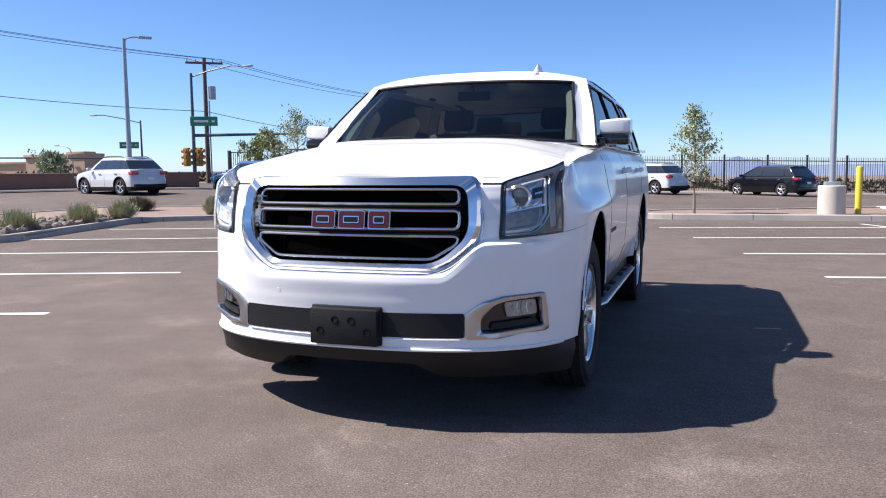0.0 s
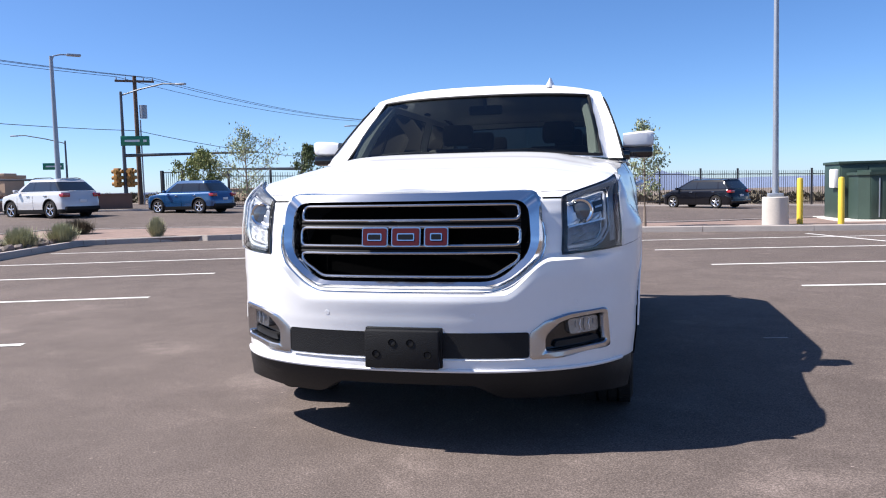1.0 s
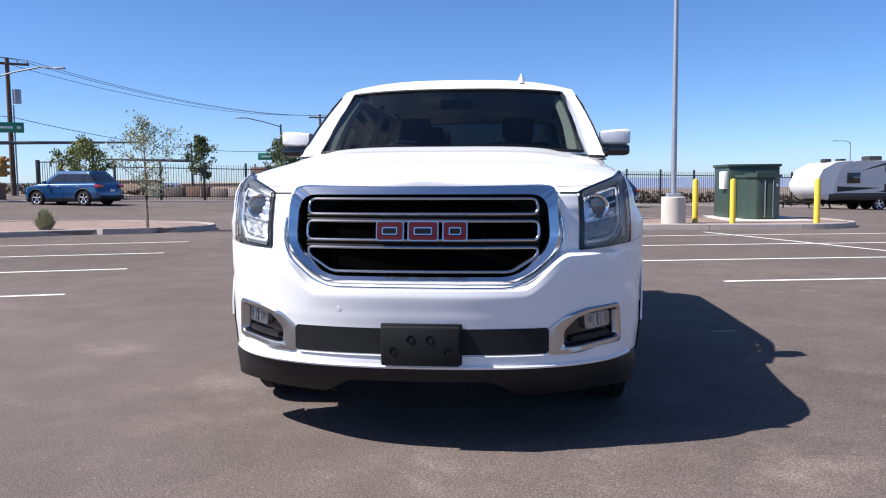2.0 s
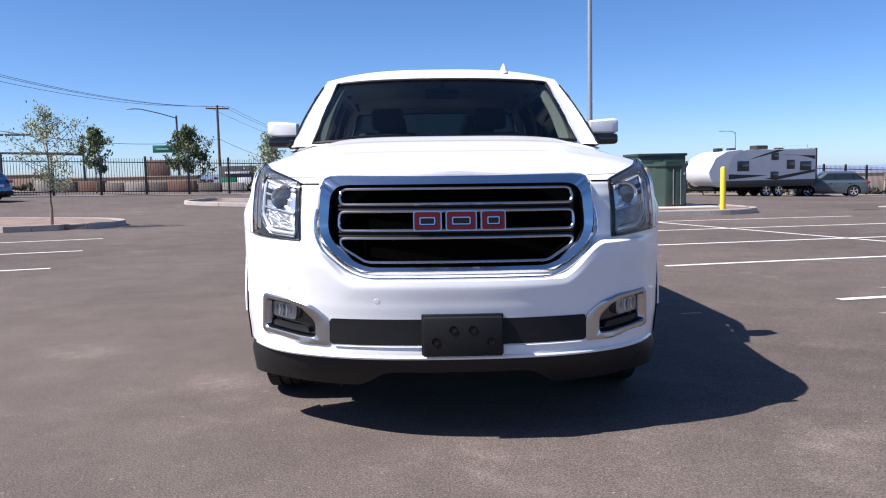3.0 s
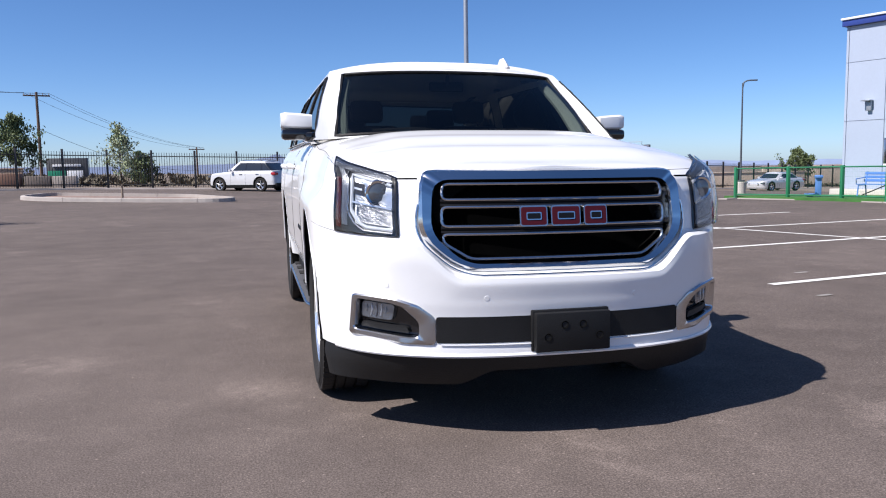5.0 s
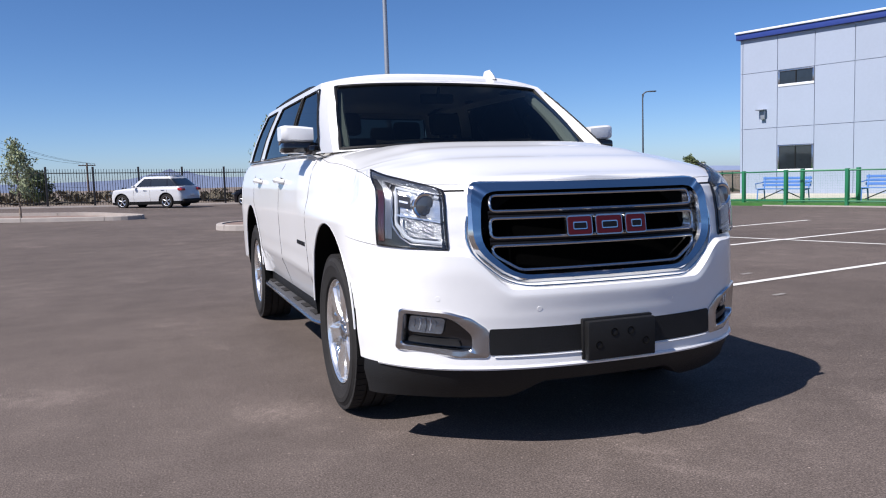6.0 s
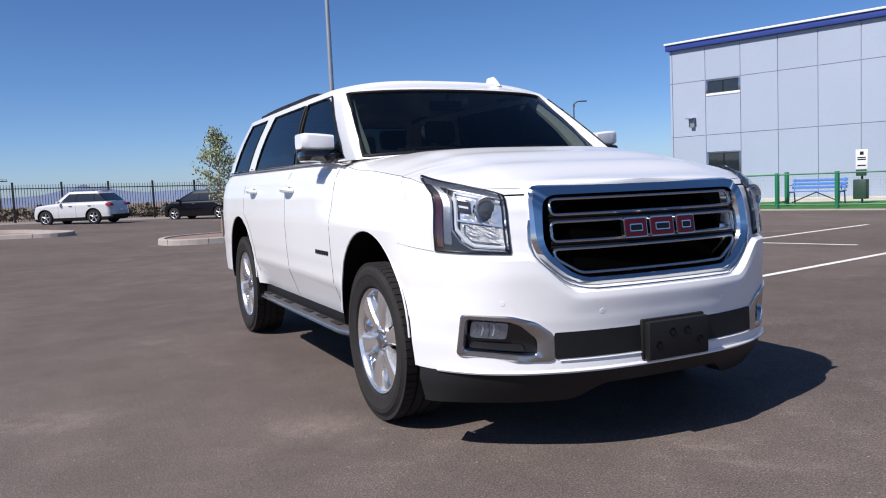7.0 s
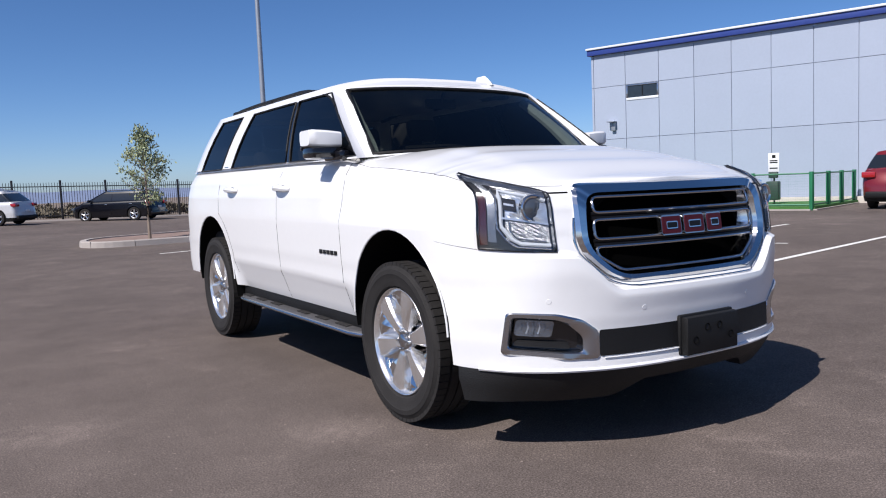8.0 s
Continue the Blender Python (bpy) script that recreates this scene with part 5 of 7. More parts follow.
    for bm in posts.values():
        bmesh.ops.remove_doubles(bm, verts=bm.verts, dist=0.001)
        part("window_pillar", bm, BLACKGLOSS, car)
    nm = {"ws": "windscreen", "w1": "front_window", "w2": "rear_window", "w3": "quarter_window", "bw": "back_window"}
    for (k, s), bm in panes.items():
        bmesh.ops.remove_doubles(bm, verts=bm.verts, dist=0.001)
        part(nm[k], bm, CARGLASS, car, "dark glass pane")
    for y in (front, front + wb):
        for s in (1, -1):
            small_wheel(car, s * (hw - 0.12), y, r, s)
            part("wheel_house", boxed(min(s * 0.4, s * (hw - 0.05)), max(s * 0.4, s * (hw - 0.05)), y - r - 0.04, y + r + 0.04, 0.2, r * 2 + 0.05), BLACKMATT, car)
    for s in (1, -1):
        part("tail_lamp", boxed(min(s * 0.62 * hw, s * 0.985 * hw), max(s * 0.62 * hw, s * 0.985 * hw), L - 0.36, L - 0.05, belt - 0.20, belt - 0.04, bevel=0.03), REDLENS, car, "red tail lamp")
        part("headlamp", boxed(min(s * 0.55 * hw, s * 0.93 * hw), max(s * 0.55 * hw, s * 0.93 * hw), 0.08, 0.35, hoodz - 0.26, hoodz - 0.12, bevel=0.03), LENS, car, "clear headlamp")
        mir = boxed(min(s * hw, s * (hw + 0.19)), max(s * hw, s * (hw + 0.19)), cowl + 0.42, cowl + 0.56, belt + 0.02, belt + 0.15, bevel=0.03)
        part("door_mirror", mir, paint, car)
        for y in (ym - 0.28, yq - 0.25):
            part("door_handle", boxed(min(s * (hw - 0.01), s * (hw + 0.025)), max(s * (hw - 0.01), s * (hw + 0.025)), y - 0.1, y + 0.1, belt - 0.16, belt - 0.12, bevel=0.008), SATIN, car)
        for y in (cowl + 0.40, ym + 0.04, yq + 0.02):
            bm = bmesh.new()
            sweep(bm, [(s * (width(z) + 0.001), y, z) for z in (0.36, 0.5, 0.7, belt - 0.12)], 0.006, 4)
            part("door_gap", bm, BLACKMATT, car)
        if low_trim:
            for cy, ra in arches:
                bm = bmesh.new()
                sweep(bm, [(s * (width(min(r + ra * math.sin(a), belt - 0.1)) + 0.002), cy - (ra + 0.01) * math.cos(a), r + (ra + 0.01) * math.sin(a)) for a in (math.pi * k / 14 for k in range(15))], 0.028, 6)
                part("arch_cladding", bm, BLACKPLASTIC, car)
        if rails:
            bm = bmesh.new()
            sweep(bm, [(s * tw * 0.97, roof_f + 0.3, zr + 0.03), (s * tw * 0.97, roof_f + 0.5, zr + 0.07), (s * tw * 0.97, roof_r - 0.4, zr + 0.06), (s * tw * 0.97, roof_r - 0.2, zr + 0.01)], 0.02, 6)
            part("roof_rail", bm, BLACKPLASTIC, car)
    part("number_plate", boxed(-0.16, 0.16, L - 0.05, L + 0.01, 0.68, 0.80, bevel=0.005), SIGNWHITE, car)
    part("rear_bumper", boxed(-hw * 0.88, hw * 0.88, L - 0.16, L + 0.015, 0.32, 0.50, bevel=0.04), BLACKPLASTIC if low_trim else paint, car)
    part("grille", boxed(-hw * 0.5, hw * 0.5, 0.02, 0.2, 0.45, hoodz - 0.2, bevel=0.03), BLACKGLOSS, car)
    return car


parked_car("parked_suv", "silver white compact sport utility car with dark rear glass", PAINTWHITE, (-23.8, 25.95), (-3.07, 0.85), True, scale=1.03, H=1.72, belt=1.10, hoodz=1.0, cowl=1.05, roof_f=1.95, roof_r=3.85, back=4.50, r=0.38, rails=True)
parked_car("parked_suv", "blue compact sport utility car on the street side", PAINTBLUE, (-18.5, 29.2), (-2.45, 0.42), True, scale=0.90, H=1.72, belt=1.07, hoodz=0.98, cowl=1.05, roof_f=1.95, roof_r=3.9, back=4.48, r=0.38)
parked_car("parked_suv", "large white sport utility car with black trim beside iron fence", PAINTWHITE, (-0.95, 36.2), (-2.0, 1.5), True, scale=0.83, L=5.0, W=1.95, H=1.84, wb=2.95, front=0.95, r=0.40, belt=1.16, hoodz=1.08, cowl=1.38, roof_f=2.2, roof_r=4.1, back=4.8, rails=True)
parked_car("minivan", "black minivan with bright wheels by the iron fence", PAINTBLACK, (4.75, 36.95), (-2.07, 1.8), True, scale=0.83, L=5.1, W=2.0, H=1.72, wb=3.05, front=0.95, r=0.38, belt=1.10, hoodz=0.92, cowl=0.85, roof_f=1.95, roof_r=4.45, back=4.95, low_trim=False, rails=True)
parked_car("parked_suv", "grey green compact sport utility car beside a travel trailer", PAINTTEAL, (26.25, 44.0), (-2.1, 0.55), True, scale=0.95, H=1.66, belt=1.02, cowl=1.05, roof_f=1.95, roof_r=3.75, back=4.48, low_trim=False)
parked_car("parked_sedan", "pale silver sedan beyond the fenced dog run", PAINTSILVER, (36.7, 46.2), (-2.2, -0.6), True, L=4.7, W=1.83, H=1.42, wb=2.75, belt=0.92, hoodz=0.82, cowl=1.35, roof_f=2.05, roof_r=3.35, back=4.1, low_trim=False, sedan=True, scale=0.95)
parked_car("parked_suv", "dark red sport utility car seen from behind near the building", PAINTRED, (19.55, 10.12), (0.95, 0.31), True, L=4.7, W=1.9, H=1.66, belt=1.08)


# ---- travel trailer ----
def trailer():
    h = Vector((15.2, 41.4)) - Vector((22.9, 43.4))
    h.normalize()
    phi = math.atan2(h.x, -h.y)
    t = thing("travel_trailer", "white and grey travel trailer with black swoosh graphics on two axles", "trailer", Matrix.Translation((22.95, 43.9, ground_z(21, 43))) @ Matrix.Rotation(phi, 4, "Z") @ Matrix.Translation((0, -8.0, 0)))
    prof = [(1.1, 0.75), (0.80, 1.15), (0.72, 1.5), (1.15, 2.25), (1.85, 2.60), (3.2, 2.72), (8.0, 2.78), (8.0, 0.62), (1.4, 0.62)]
    bm = bmesh.new()
    lo = [bm.verts.new((-1.2, y, z)) for y, z in prof]
    hi = [bm.verts.new((1.2, y, z)) for y, z in prof]
    n = len(prof)
    for i in range(n):
        bm.faces.new((lo[i], lo[(i + 1) % n], hi[(i + 1) % n], hi[i]))
    bm.faces.new(lo)
    bm.faces.new(hi)
    bmesh.ops.bevel(bm, geom=bm.edges[:], offset=0.05, segments=2, affect="EDGES")
    part("body", bm, RVSKIN, t)
    bm = bmesh.new()
    cap = [(0.96, 0.95), (0.76, 1.17), (0.68, 1.5), (1.12, 2.28), (1.85, 2.64), (2.9, 2.745), (2.2, 2.35), (1.9, 1.6), (1.75, 0.95)]
    lo = [bm.verts.new((-1.225, y, z)) for y, z in cap]
    hi = [bm.verts.new((1.225, y, z)) for y, z in cap]
    n = len(cap)
    for i in range(n):
        bm.faces.new((lo[i], lo[(i + 1) % n], hi[(i + 1) % n], hi[i]))
    bm.faces.new(lo)
    bm.faces.new(hi)
    part("front_cap", bm, RVWHITE, t, "bright white front cap")
    for y0, y1, z0, z1 in ((2.6, 3.3, 1.55, 2.04), (4.88, 5.3, 2.16, 2.5), (4.84, 5.3, 1.1, 1.42), (5.95, 6.42, 1.63, 2.08), (6.87, 7.58, 1.53, 1.98)):
        w = part("window", boxed(1.195, 1.235, y0, y1, z0, z1, bevel=0.012), CARGLASS, t, "dark trailer window")
        part("window_frame", boxed(1.19, 1.225, y0 - 0.04, y1 + 0.04, z0 - 0.04, z1 + 0.04, bevel=0.01), RVBLACK, w)
    part("lower_band", boxed(-1.215, 1.215, 1.5, 7.98, 0.60, 0.98, bevel=0.02), RVBLACK, t, "dark lower band")
    for pts in (((2.0, 1.35), (4.6, 1.25), (3.4, 1.15), (2.0, 1.05)), ((3.3, 2.15), (5.9, 2.72), (5.3, 2.72), (4.1, 2.40)), ((4.4, 1.05), (7.9, 1.55), (7.9, 1.40), (5.2, 0.98)), ((5.4, 2.45), (7.9, 2.35), (7.9, 2.15), (6.9, 2.36))):
        bm = bmesh.new()
        a = [bm.verts.new((1.203, y, z)) for y, z in pts]
        b = [bm.verts.new((1.212, y, z)) for y, z in pts]
        bm.faces.new(a)
        bm.faces.new(b)
        for i in range(4):
            bm.faces.new((a[i], a[(i + 1) % 4], b[(i + 1) % 4], b[i]))
        part("graphic", bm, RVBLACK, t, "black swoosh graphic")
    part("rear_edge", boxed(-1.22, 1.22, 7.94, 8.04, 0.6, 2.80, bevel=0.02), RVBLACK, t)
    part("air_conditioner", boxed(-0.35, 0.35, 4.5, 5.3, 2.72, 3.0, bevel=0.06), RVBLACK, t, "black rooftop air conditioner")
    for y in (1.9, 2.8, 6.1):
        part("roof_vent", boxed(-0.2, 0.2, y, y + 0.4, 2.60 if y < 2 else 2.70, 2.86, bevel=0.03), RVBLACK, t)
    bm = bmesh.new()
    sweep(bm, [(1.0, 7.5, 2.78), (1.0, 7.5, 2.98), (-1.0, 7.5, 2.98), (-1.0, 7.5, 2.78)], 0.02, 6)
    part("roof_ladder", bm, STEEL, t)
    for y in (4.6, 5.45):
        for s in (1, -1):
            small_wheel(t, s * 1.05, y, 0.36, s)
    part("chassis", boxed(-0.9, 0.9, 1.2, 7.9, 0.40, 0.62, bevel=0.02), BLACKMATT, t)
    for y in (1.6, 2.9, 6.6, 7.6):
        for s in (1, -1):
            bm = bmesh.new()
            rod(bm, (s * 0.9, y, 0.55), (s * 0.95, y + 0.3, 0.0), 0.03, 0.03, 6)
            box(bm, s * 0.95 - 0.1, s * 0.95 + 0.1, y + 0.2, y + 0.4, 0, 0.03)
            part("stabiliser_leg", bm, BLACKPLASTIC, t)
    bm = bmesh.new()
    rod(bm, (0.8, 1.3, 0.5), (0, -0.5, 0.5), 0.05, 0.05, 6)
    rod(bm, (-0.8, 1.3, 0.5), (0, -0.5, 0.5), 0.05, 0.05, 6)
    rod(bm, (0, -0.4, 0.55), (0, -0.4, 0.0), 0.04, 0.04, 8)
    part("tow_bar", bm, BLACKPLASTIC, t)


trailer()


# ---- iron fence along the lot ----
FENCE = [(-33.0, 26.5), (-20.5, 34.6), (-9.5, 41.4), (4.0, 42.2), (26.0, 47.6), (60.0, 62.0)]


def fence():
    th = thing("iron_fence", "tall black iron picket fence with square posts along the lot", "fence")
    pts = []
    walked = 0.55
    for (x0, y0), (x1, y1) in zip(FENCE[1:], FENCE[2:]):
        run = math.dist((x0, y0), (x1, y1))
        while walked < run:
            pts.append((lerp(x0, x1, walked / run), lerp(y0, y1, walked / run)))
            walked += 2.2 if x1 < 5 else 2.04
        walked -= run
    pickets = bmesh.new()
    post = None
    for i, (x, y) in enumerate(pts):
        g = ground_z(x, y)
        if post is None:
            post = part("post", boxed(-0.052, 0.052, -0.052, 0.052, -0.15, 2.04, bevel=0.008), IRON, th)
            post.location = (x, y, g)
        else:
            o = new("post", post.data)
            o.parent = th
            o.location = (x, y, g)
        if i + 1 < len(pts):
            x1, y1 = pts[i + 1]
            g1 = ground_z(x1, y1)
            d = Vector((x1 - x, y1 - y, 0)).normalized()
            for h in (0.22, 1.72):
                bm = bmesh.new()
                rod(bm, (x, y, g + h), (x1, y1, g1 + h), 0.024, 0.024, 4)
                part("rail", bm, IRON, th, smooth=False)
            n = 17
            for k in range(1, n):
                t = k / n
                a = Vector((lerp(x, x1, t), lerp(y, y1, t), lerp(g, g1, t)))
                rod(pickets, a + Vector((0, 0, 0.08)), a + Vector((0, 0, 1.92)), 0.0125, 0.0125, 4, cap=False)
    part("picket_infill", pickets, IRON, th, smooth=False, kind="stuff")


fence()
gate = thing("fence_panel", "tall black iron fence panel between two posts by the street", "fence")
for x in (-30.6, -29.0):
    part("post", boxed(x - 0.09, x + 0.09, 44.9, 45.1, 0.4, 2.93, bevel=0.01), IRON, gate)
for z in (0.9, 2.75):
    part("rail", boxed(-30.5, -29.1, 44.97, 45.03, z, z + 0.06), IRON, gate)
for k in range(1, 10):
    part("picket", boxed(-30.6 + 0.16 * k - 0.012, -30.6 + 0.16 * k + 0.012, 44.985, 45.015, 0.7, 2.85), IRON, gate)
bm = bmesh.new()
rows = []
for (x0, y0), (x1, y1) in zip(FENCE, FENCE[1:]):
    for i in range(12):
        x, y = lerp(x0, x1, i / 12), lerp(y0, y1, i / 12)
        g = ground_z(x, y)
        rows.append([(x + 0.35, y - 1.25, g - 0.02), (x + 0.35, y - 1.22, g + 0.055), (x + 0.3, y - 1.05, g + 0.06), (x + 0.1, y - 0.3, g + 0.03), (x + 0.1, y - 0.28, g - 0.05)])
sheet(bm, rows)
tagged(part("kerb", bm, KERB), "pale concrete kerb along the iron fence", "kerb", "", "structure")


# ---- lamp posts, bollards, cabinets on the near bed ----
def lamp_post(name, label, base, height, arm, base_h=0.72, base_r=0.32, r=0.075, material=None, head=1.0):
    x, y = base
    g = ground_z(x, y)
    th = thing(name, label, "lamp post", Matrix.Translation((x, y, g)))
    material = material or STEEL
    if base_h:
        bm = bmesh.new()
        lathe(bm, [(base_r, -0.15), (base_r, base_h - 0.02), (base_r - 0.02, base_h), (0.001, base_h)], 32, Matrix.Rotation(radians(-90), 4, "Y"))
        part("footing", bm, CONC, th, "round cast concrete footing")
        part("base_plate", boxed(-0.17, 0.17, -0.17, 0.17, base_h, base_h + 0.09, bevel=0.015), material, th)
    bm = bmesh.new()
    rod(bm, (0, 0, base_h), (0, 0, height), r, r * 0.62, 14)
    part("pole", bm, material, th)
    ax, ay = arm
    bm = bmesh.new()
    sweep(bm, [(0, 0, height - 0.25), (ax * 0.15, ay * 0.15, height + 0.02), (ax * 0.5, ay * 0.5, height + 0.10), (ax, ay, height + 0.12)], 0.035, 8)
    part("arm", bm, material, th)
    d = Vector((ax, ay, 0)).normalized()
    m = Matrix.Translation((ax, ay, height + 0.12)) @ Matrix.Rotation(math.atan2(d.y, d.x), 4, "Z")
    part("luminaire", boxed(-0.1 * head, 0.55 * head, -0.14 * head, 0.14 * head, -0.06 * head, 0.05 * head, bevel=0.03 * head, m=m), material, th)
    return th


lamp_post("lamp_post", "tall grey steel lamp post on round concrete footing", (4.40, 17.55), 9.0, (0.6, -0.5), 0.80, 0.31)
lamp_post("lamp_post", "grey steel lamp post beside the street", (-26.9, 30.4), 7.66, (0.55, 0.6), 0.0, 0.3, 0.14)
lamp_post("lamp_post", "slim dark lamp post on a concrete footing near the dog run", (23.15, 32.9), 5.62, (0.35, -0.15), 0.60, 0.27, 0.055, MASTGREY, 0.6)
lamp_post("street_lamp", "pale street lamp with curved arm behind the trailer", (31.5, 75.5), 5.6, (-1.2, 0.2), 0.0, 0.3, 0.07, STEEL, 0.7)


def bollard(x, y):
    g = ground_z(x, y) + 0.10
    bm = bmesh.new()
    lathe(bm, [(0.075, -0.12), (0.075, 1.10), (0.06, 1.15), (0.001, 1.165)], 20, Matrix.Translation((x, y, g)) @ Matrix.Rotation(radians(-90), 4, "Y"))
    tagged(part("bollard", bm, YELLOW), "yellow painted steel pipe bollard in the gravel bed", "bollard", "yellow bollards")


for p in ((5.05, 18.0), (5.95, 17.75), (7.92, 17.35)):
    bollard(*p)


def cabinet(name, label, x, y, w, d, h, turn):
    g = ground_z(x, y) + 0.10
    th = thing(name, label, "utility cabinet", Matrix.Translation((x, y, g)) @ Matrix.Rotation(radians(turn), 4, "Z"))
    part("body", boxed(-w / 2, w / 2, -d / 2, d / 2, 0.0, h, bevel=0.03), XGREEN, th)
    part("lid", boxed(-w / 2 - 0.04, w / 2 + 0.04, -d / 2 - 0.04, d / 2 + 0.04, h - 0.05, h + 0.03, bevel=0.015), XGREEN, th)
    for i in range(2):
        x0 = -w / 2 + 0.04 + i * (w / 2 - 0.03)
        door = part("door", boxed(x0, x0 + w / 2 - 0.06, -d / 2 - 0.02, -d / 2 + 0.01, 0.08, h - 0.10, bevel=0.01), XGREEN, th)
        part("handle", boxed(x0 + 0.05, x0 + 0.09, -d / 2 - 0.05, -d / 2 - 0.01, h * 0.45, h * 0.6, bevel=0.006), BLACKPLASTIC, door)
    part("plinth", boxed(-w / 2 - 0.15, w / 2 + 0.15, -d / 2 - 0.15, d / 2 + 0.15, -0.2, 0.03, bevel=0.02), CONC, th)
    return th


big = cabinet("transformer_cabinet", "tall dark green transformer cabinet on a concrete pad", 7.24, 21.3, 1.50, 1.3, 1.60, 5)
part("meter_box", boxed(-0.87, -0.74, -0.55, -0.15, 0.90, 1.42, bevel=0.02), SIGNWHITE, big, "pale meter box on the side")


def domed_cabinet(x, y, w, d, h, turn):
    """A pad-mounted unit with canted front corners under an overhanging, shallow-domed lid."""
    th = thing("transformer_cabinet", "dark green pad-mounted cabinet with canted corners and domed lid", "utility cabinet", Matrix.Translation((x, y, ground_z(x, y) + 0.10)) @ Matrix.Rotation(radians(turn), 4, "Z"))
    def plan(k, c):
        a, b = w / 2 + k, d / 2 + k
        return [(-a, b), (-a, -b + c), (-a + c, -b), (a - c, -b), (a, -b + c), (a, b)]
    part("body", prism(bmesh.new(), plan(0, 0.22), 0.0, h - 0.06), XGREEN, th, smooth=False)
    part("lid", prism(bmesh.new(), plan(0.045, 0.24), h - 0.075, h), XGREEN, th, smooth=False)
    part("lid_crown", prism(bmesh.new(), plan(-0.16, 0.14), h - 0.002, h + 0.055), XGREEN, th, smooth=False)
    for x0 in (-0.24, 0.02):
        door = part("door", boxed(x0, x0 + 0.23, -d / 2 - 0.018, -d / 2 + 0.01, 0.06, h - 0.12, bevel=0.008), XGREEN, th)
        part("hinge_strip", boxed(x0 + (0.20 if x0 < 0 else 0.17), x0 + (0.23 if x0 < 0 else 0.19), -d / 2 - 0.030, -d / 2 - 0.012, 0.10, h - 0.16, bevel=0.004), STEEL, door)
    part("warning_plate", boxed(0.27, 0.37, -d / 2 + 0.06, -d / 2 + 0.075, h - 0.34, h - 0.26), SIGNWHITE, th)
    part("plinth", boxed(-w / 2 - 0.08, w / 2 + 0.08, -d / 2 - 0.08, d / 2 + 0.08, -0.2, 0.03, bevel=0.02), CONC, th)


domed_cabinet(7.26, 20.0, 0.95, 0.95, 1.30, 5)
tagged(part("concrete_pad", boxed(6.2, 8.5, 18.9, 22.3, -0.2, 0.085, bevel=0.02), CONC), "pale concrete pad under the cabinets", "pad", "", "structure")


# ---- building ----
BA, BB = Vector((19.7, 21.6, 0)), Vector((28.2, -4.35, 0))
bdir = (BB - BA).normalized()
bout = Vector((-bdir.y, bdir.x, 0)) * -1
if bout.dot(Vector((-1, 0, 0))) < 0:
    bout = -bout
BS = 0.85
BM = Matrix(((bdir.x, -bout.x, 0, BA.x), (bdir.y, -bout.y, 0, BA.y), (0, 0, 1, -0.03), (0, 0, 0, 1))) @ Matrix.Diagonal((BS, BS, BS, 1))
BL = (BB - BA).length / BS


def building():
    th = thing("commercial_building", "two-storey grey panel clad building with blue parapet band", "building", BM)
    part("core", boxed(0.05, BL, 0.06, 18, -0.6, 6.9), JOINT, th)
    cols_ = [0.0, 0.13] + [0.13 + 1.63 * i for i in range(1, 20)]
    zs = [-0.1, 3.02, 5.47, 6.98]
    wins = [(1.80, 3.37, 4.80, 5.45), (1.80, 3.37, 1.15, 2.25)]
    for c0, c1 in zip(cols_, cols_[1:]):
        for z0, z1 in zip(zs, zs[1:]):
            pieces = [(z0, z1)]
            for x0, x1, w0, w1 in wins:
                if c0 >= 1.7 and c1 < 3.5 and z0 < w1 and z1 > w0:
                    pieces = [(z0, max(w0, z0)), (min(w1, z1), z1)]
            for a, b in pieces:
                if b - a > 0.03:
                    part("wall_panel", boxed(c0 + 0.014, c1 - 0.014, 0.022, 0.058, a + 0.010, b - 0.010, bevel=0.004), PANEL, th, smooth=False)
    part("parapet_band", boxed(-0.12, BL, -0.14, 0.3, 6.98, 7.24, bevel=0.01), BLUEBAND, th, "dark blue parapet band")
    part("coping", boxed(-0.16, BL, -0.20, 0.5, 7.24, 7.33, bevel=0.015), TRIMWHITE, th, "white metal coping")
    part("roof", boxed(0, BL, 0.3, 18, 6.85, 6.95), CONC, th)
    part("side_wall", boxed(0.0, 0.05, 0.06, 18, -0.4, 7.0), PANEL, th)
    for x0, x1, z0, z1 in wins:
        w = part("window", boxed(x0 + 0.06, x1 - 0.06, 0.03, 0.05, z0 + 0.06, z1 - 0.06), WINDOWDARK, th, "dark glazed window")
        for b in ((x0, x1, 0.0, 0.06, z0 - 0.05, z0 + 0.06), (x0, x0 + 0.07, 0.0, 0.06, z0 + 0.06, z1 - 0.05), (x1 - 0.07, x1, 0.0, 0.06, z0 + 0.06, z1 - 0.05), (x0, x1, 0.0, 0.06, z1 - 0.06, z1)):
            part("frame_bar", boxed(*b, bevel=0.005), TRIMWHITE if b[4] < z0 else SATIN, w)
        part("mullion", boxed(x0 + (x1 - x0) * 0.5 - 0.02, x0 + (x1 - x0) * 0.5 + 0.02, 0.01, 0.05, z0 + 0.06, z1 - 0.06), BLACKPLASTIC, w)
    lampm = part("wall_lamp", boxed(1.05, 1.25, -0.12, 0.0, 3.40, 3.80, bevel=0.02), STEEL, th, "grey wall mounted lamp box")
    part("visor", boxed(0.91, 1.29, -0.30, 0.0, 3.80, 3.85, bevel=0.01), STEEL, lampm)
    part("base_kerb", boxed(-0.2, BL, -0.5, -0.02, -0.5, 0.16, bevel=0.02), CONC, th)


building()


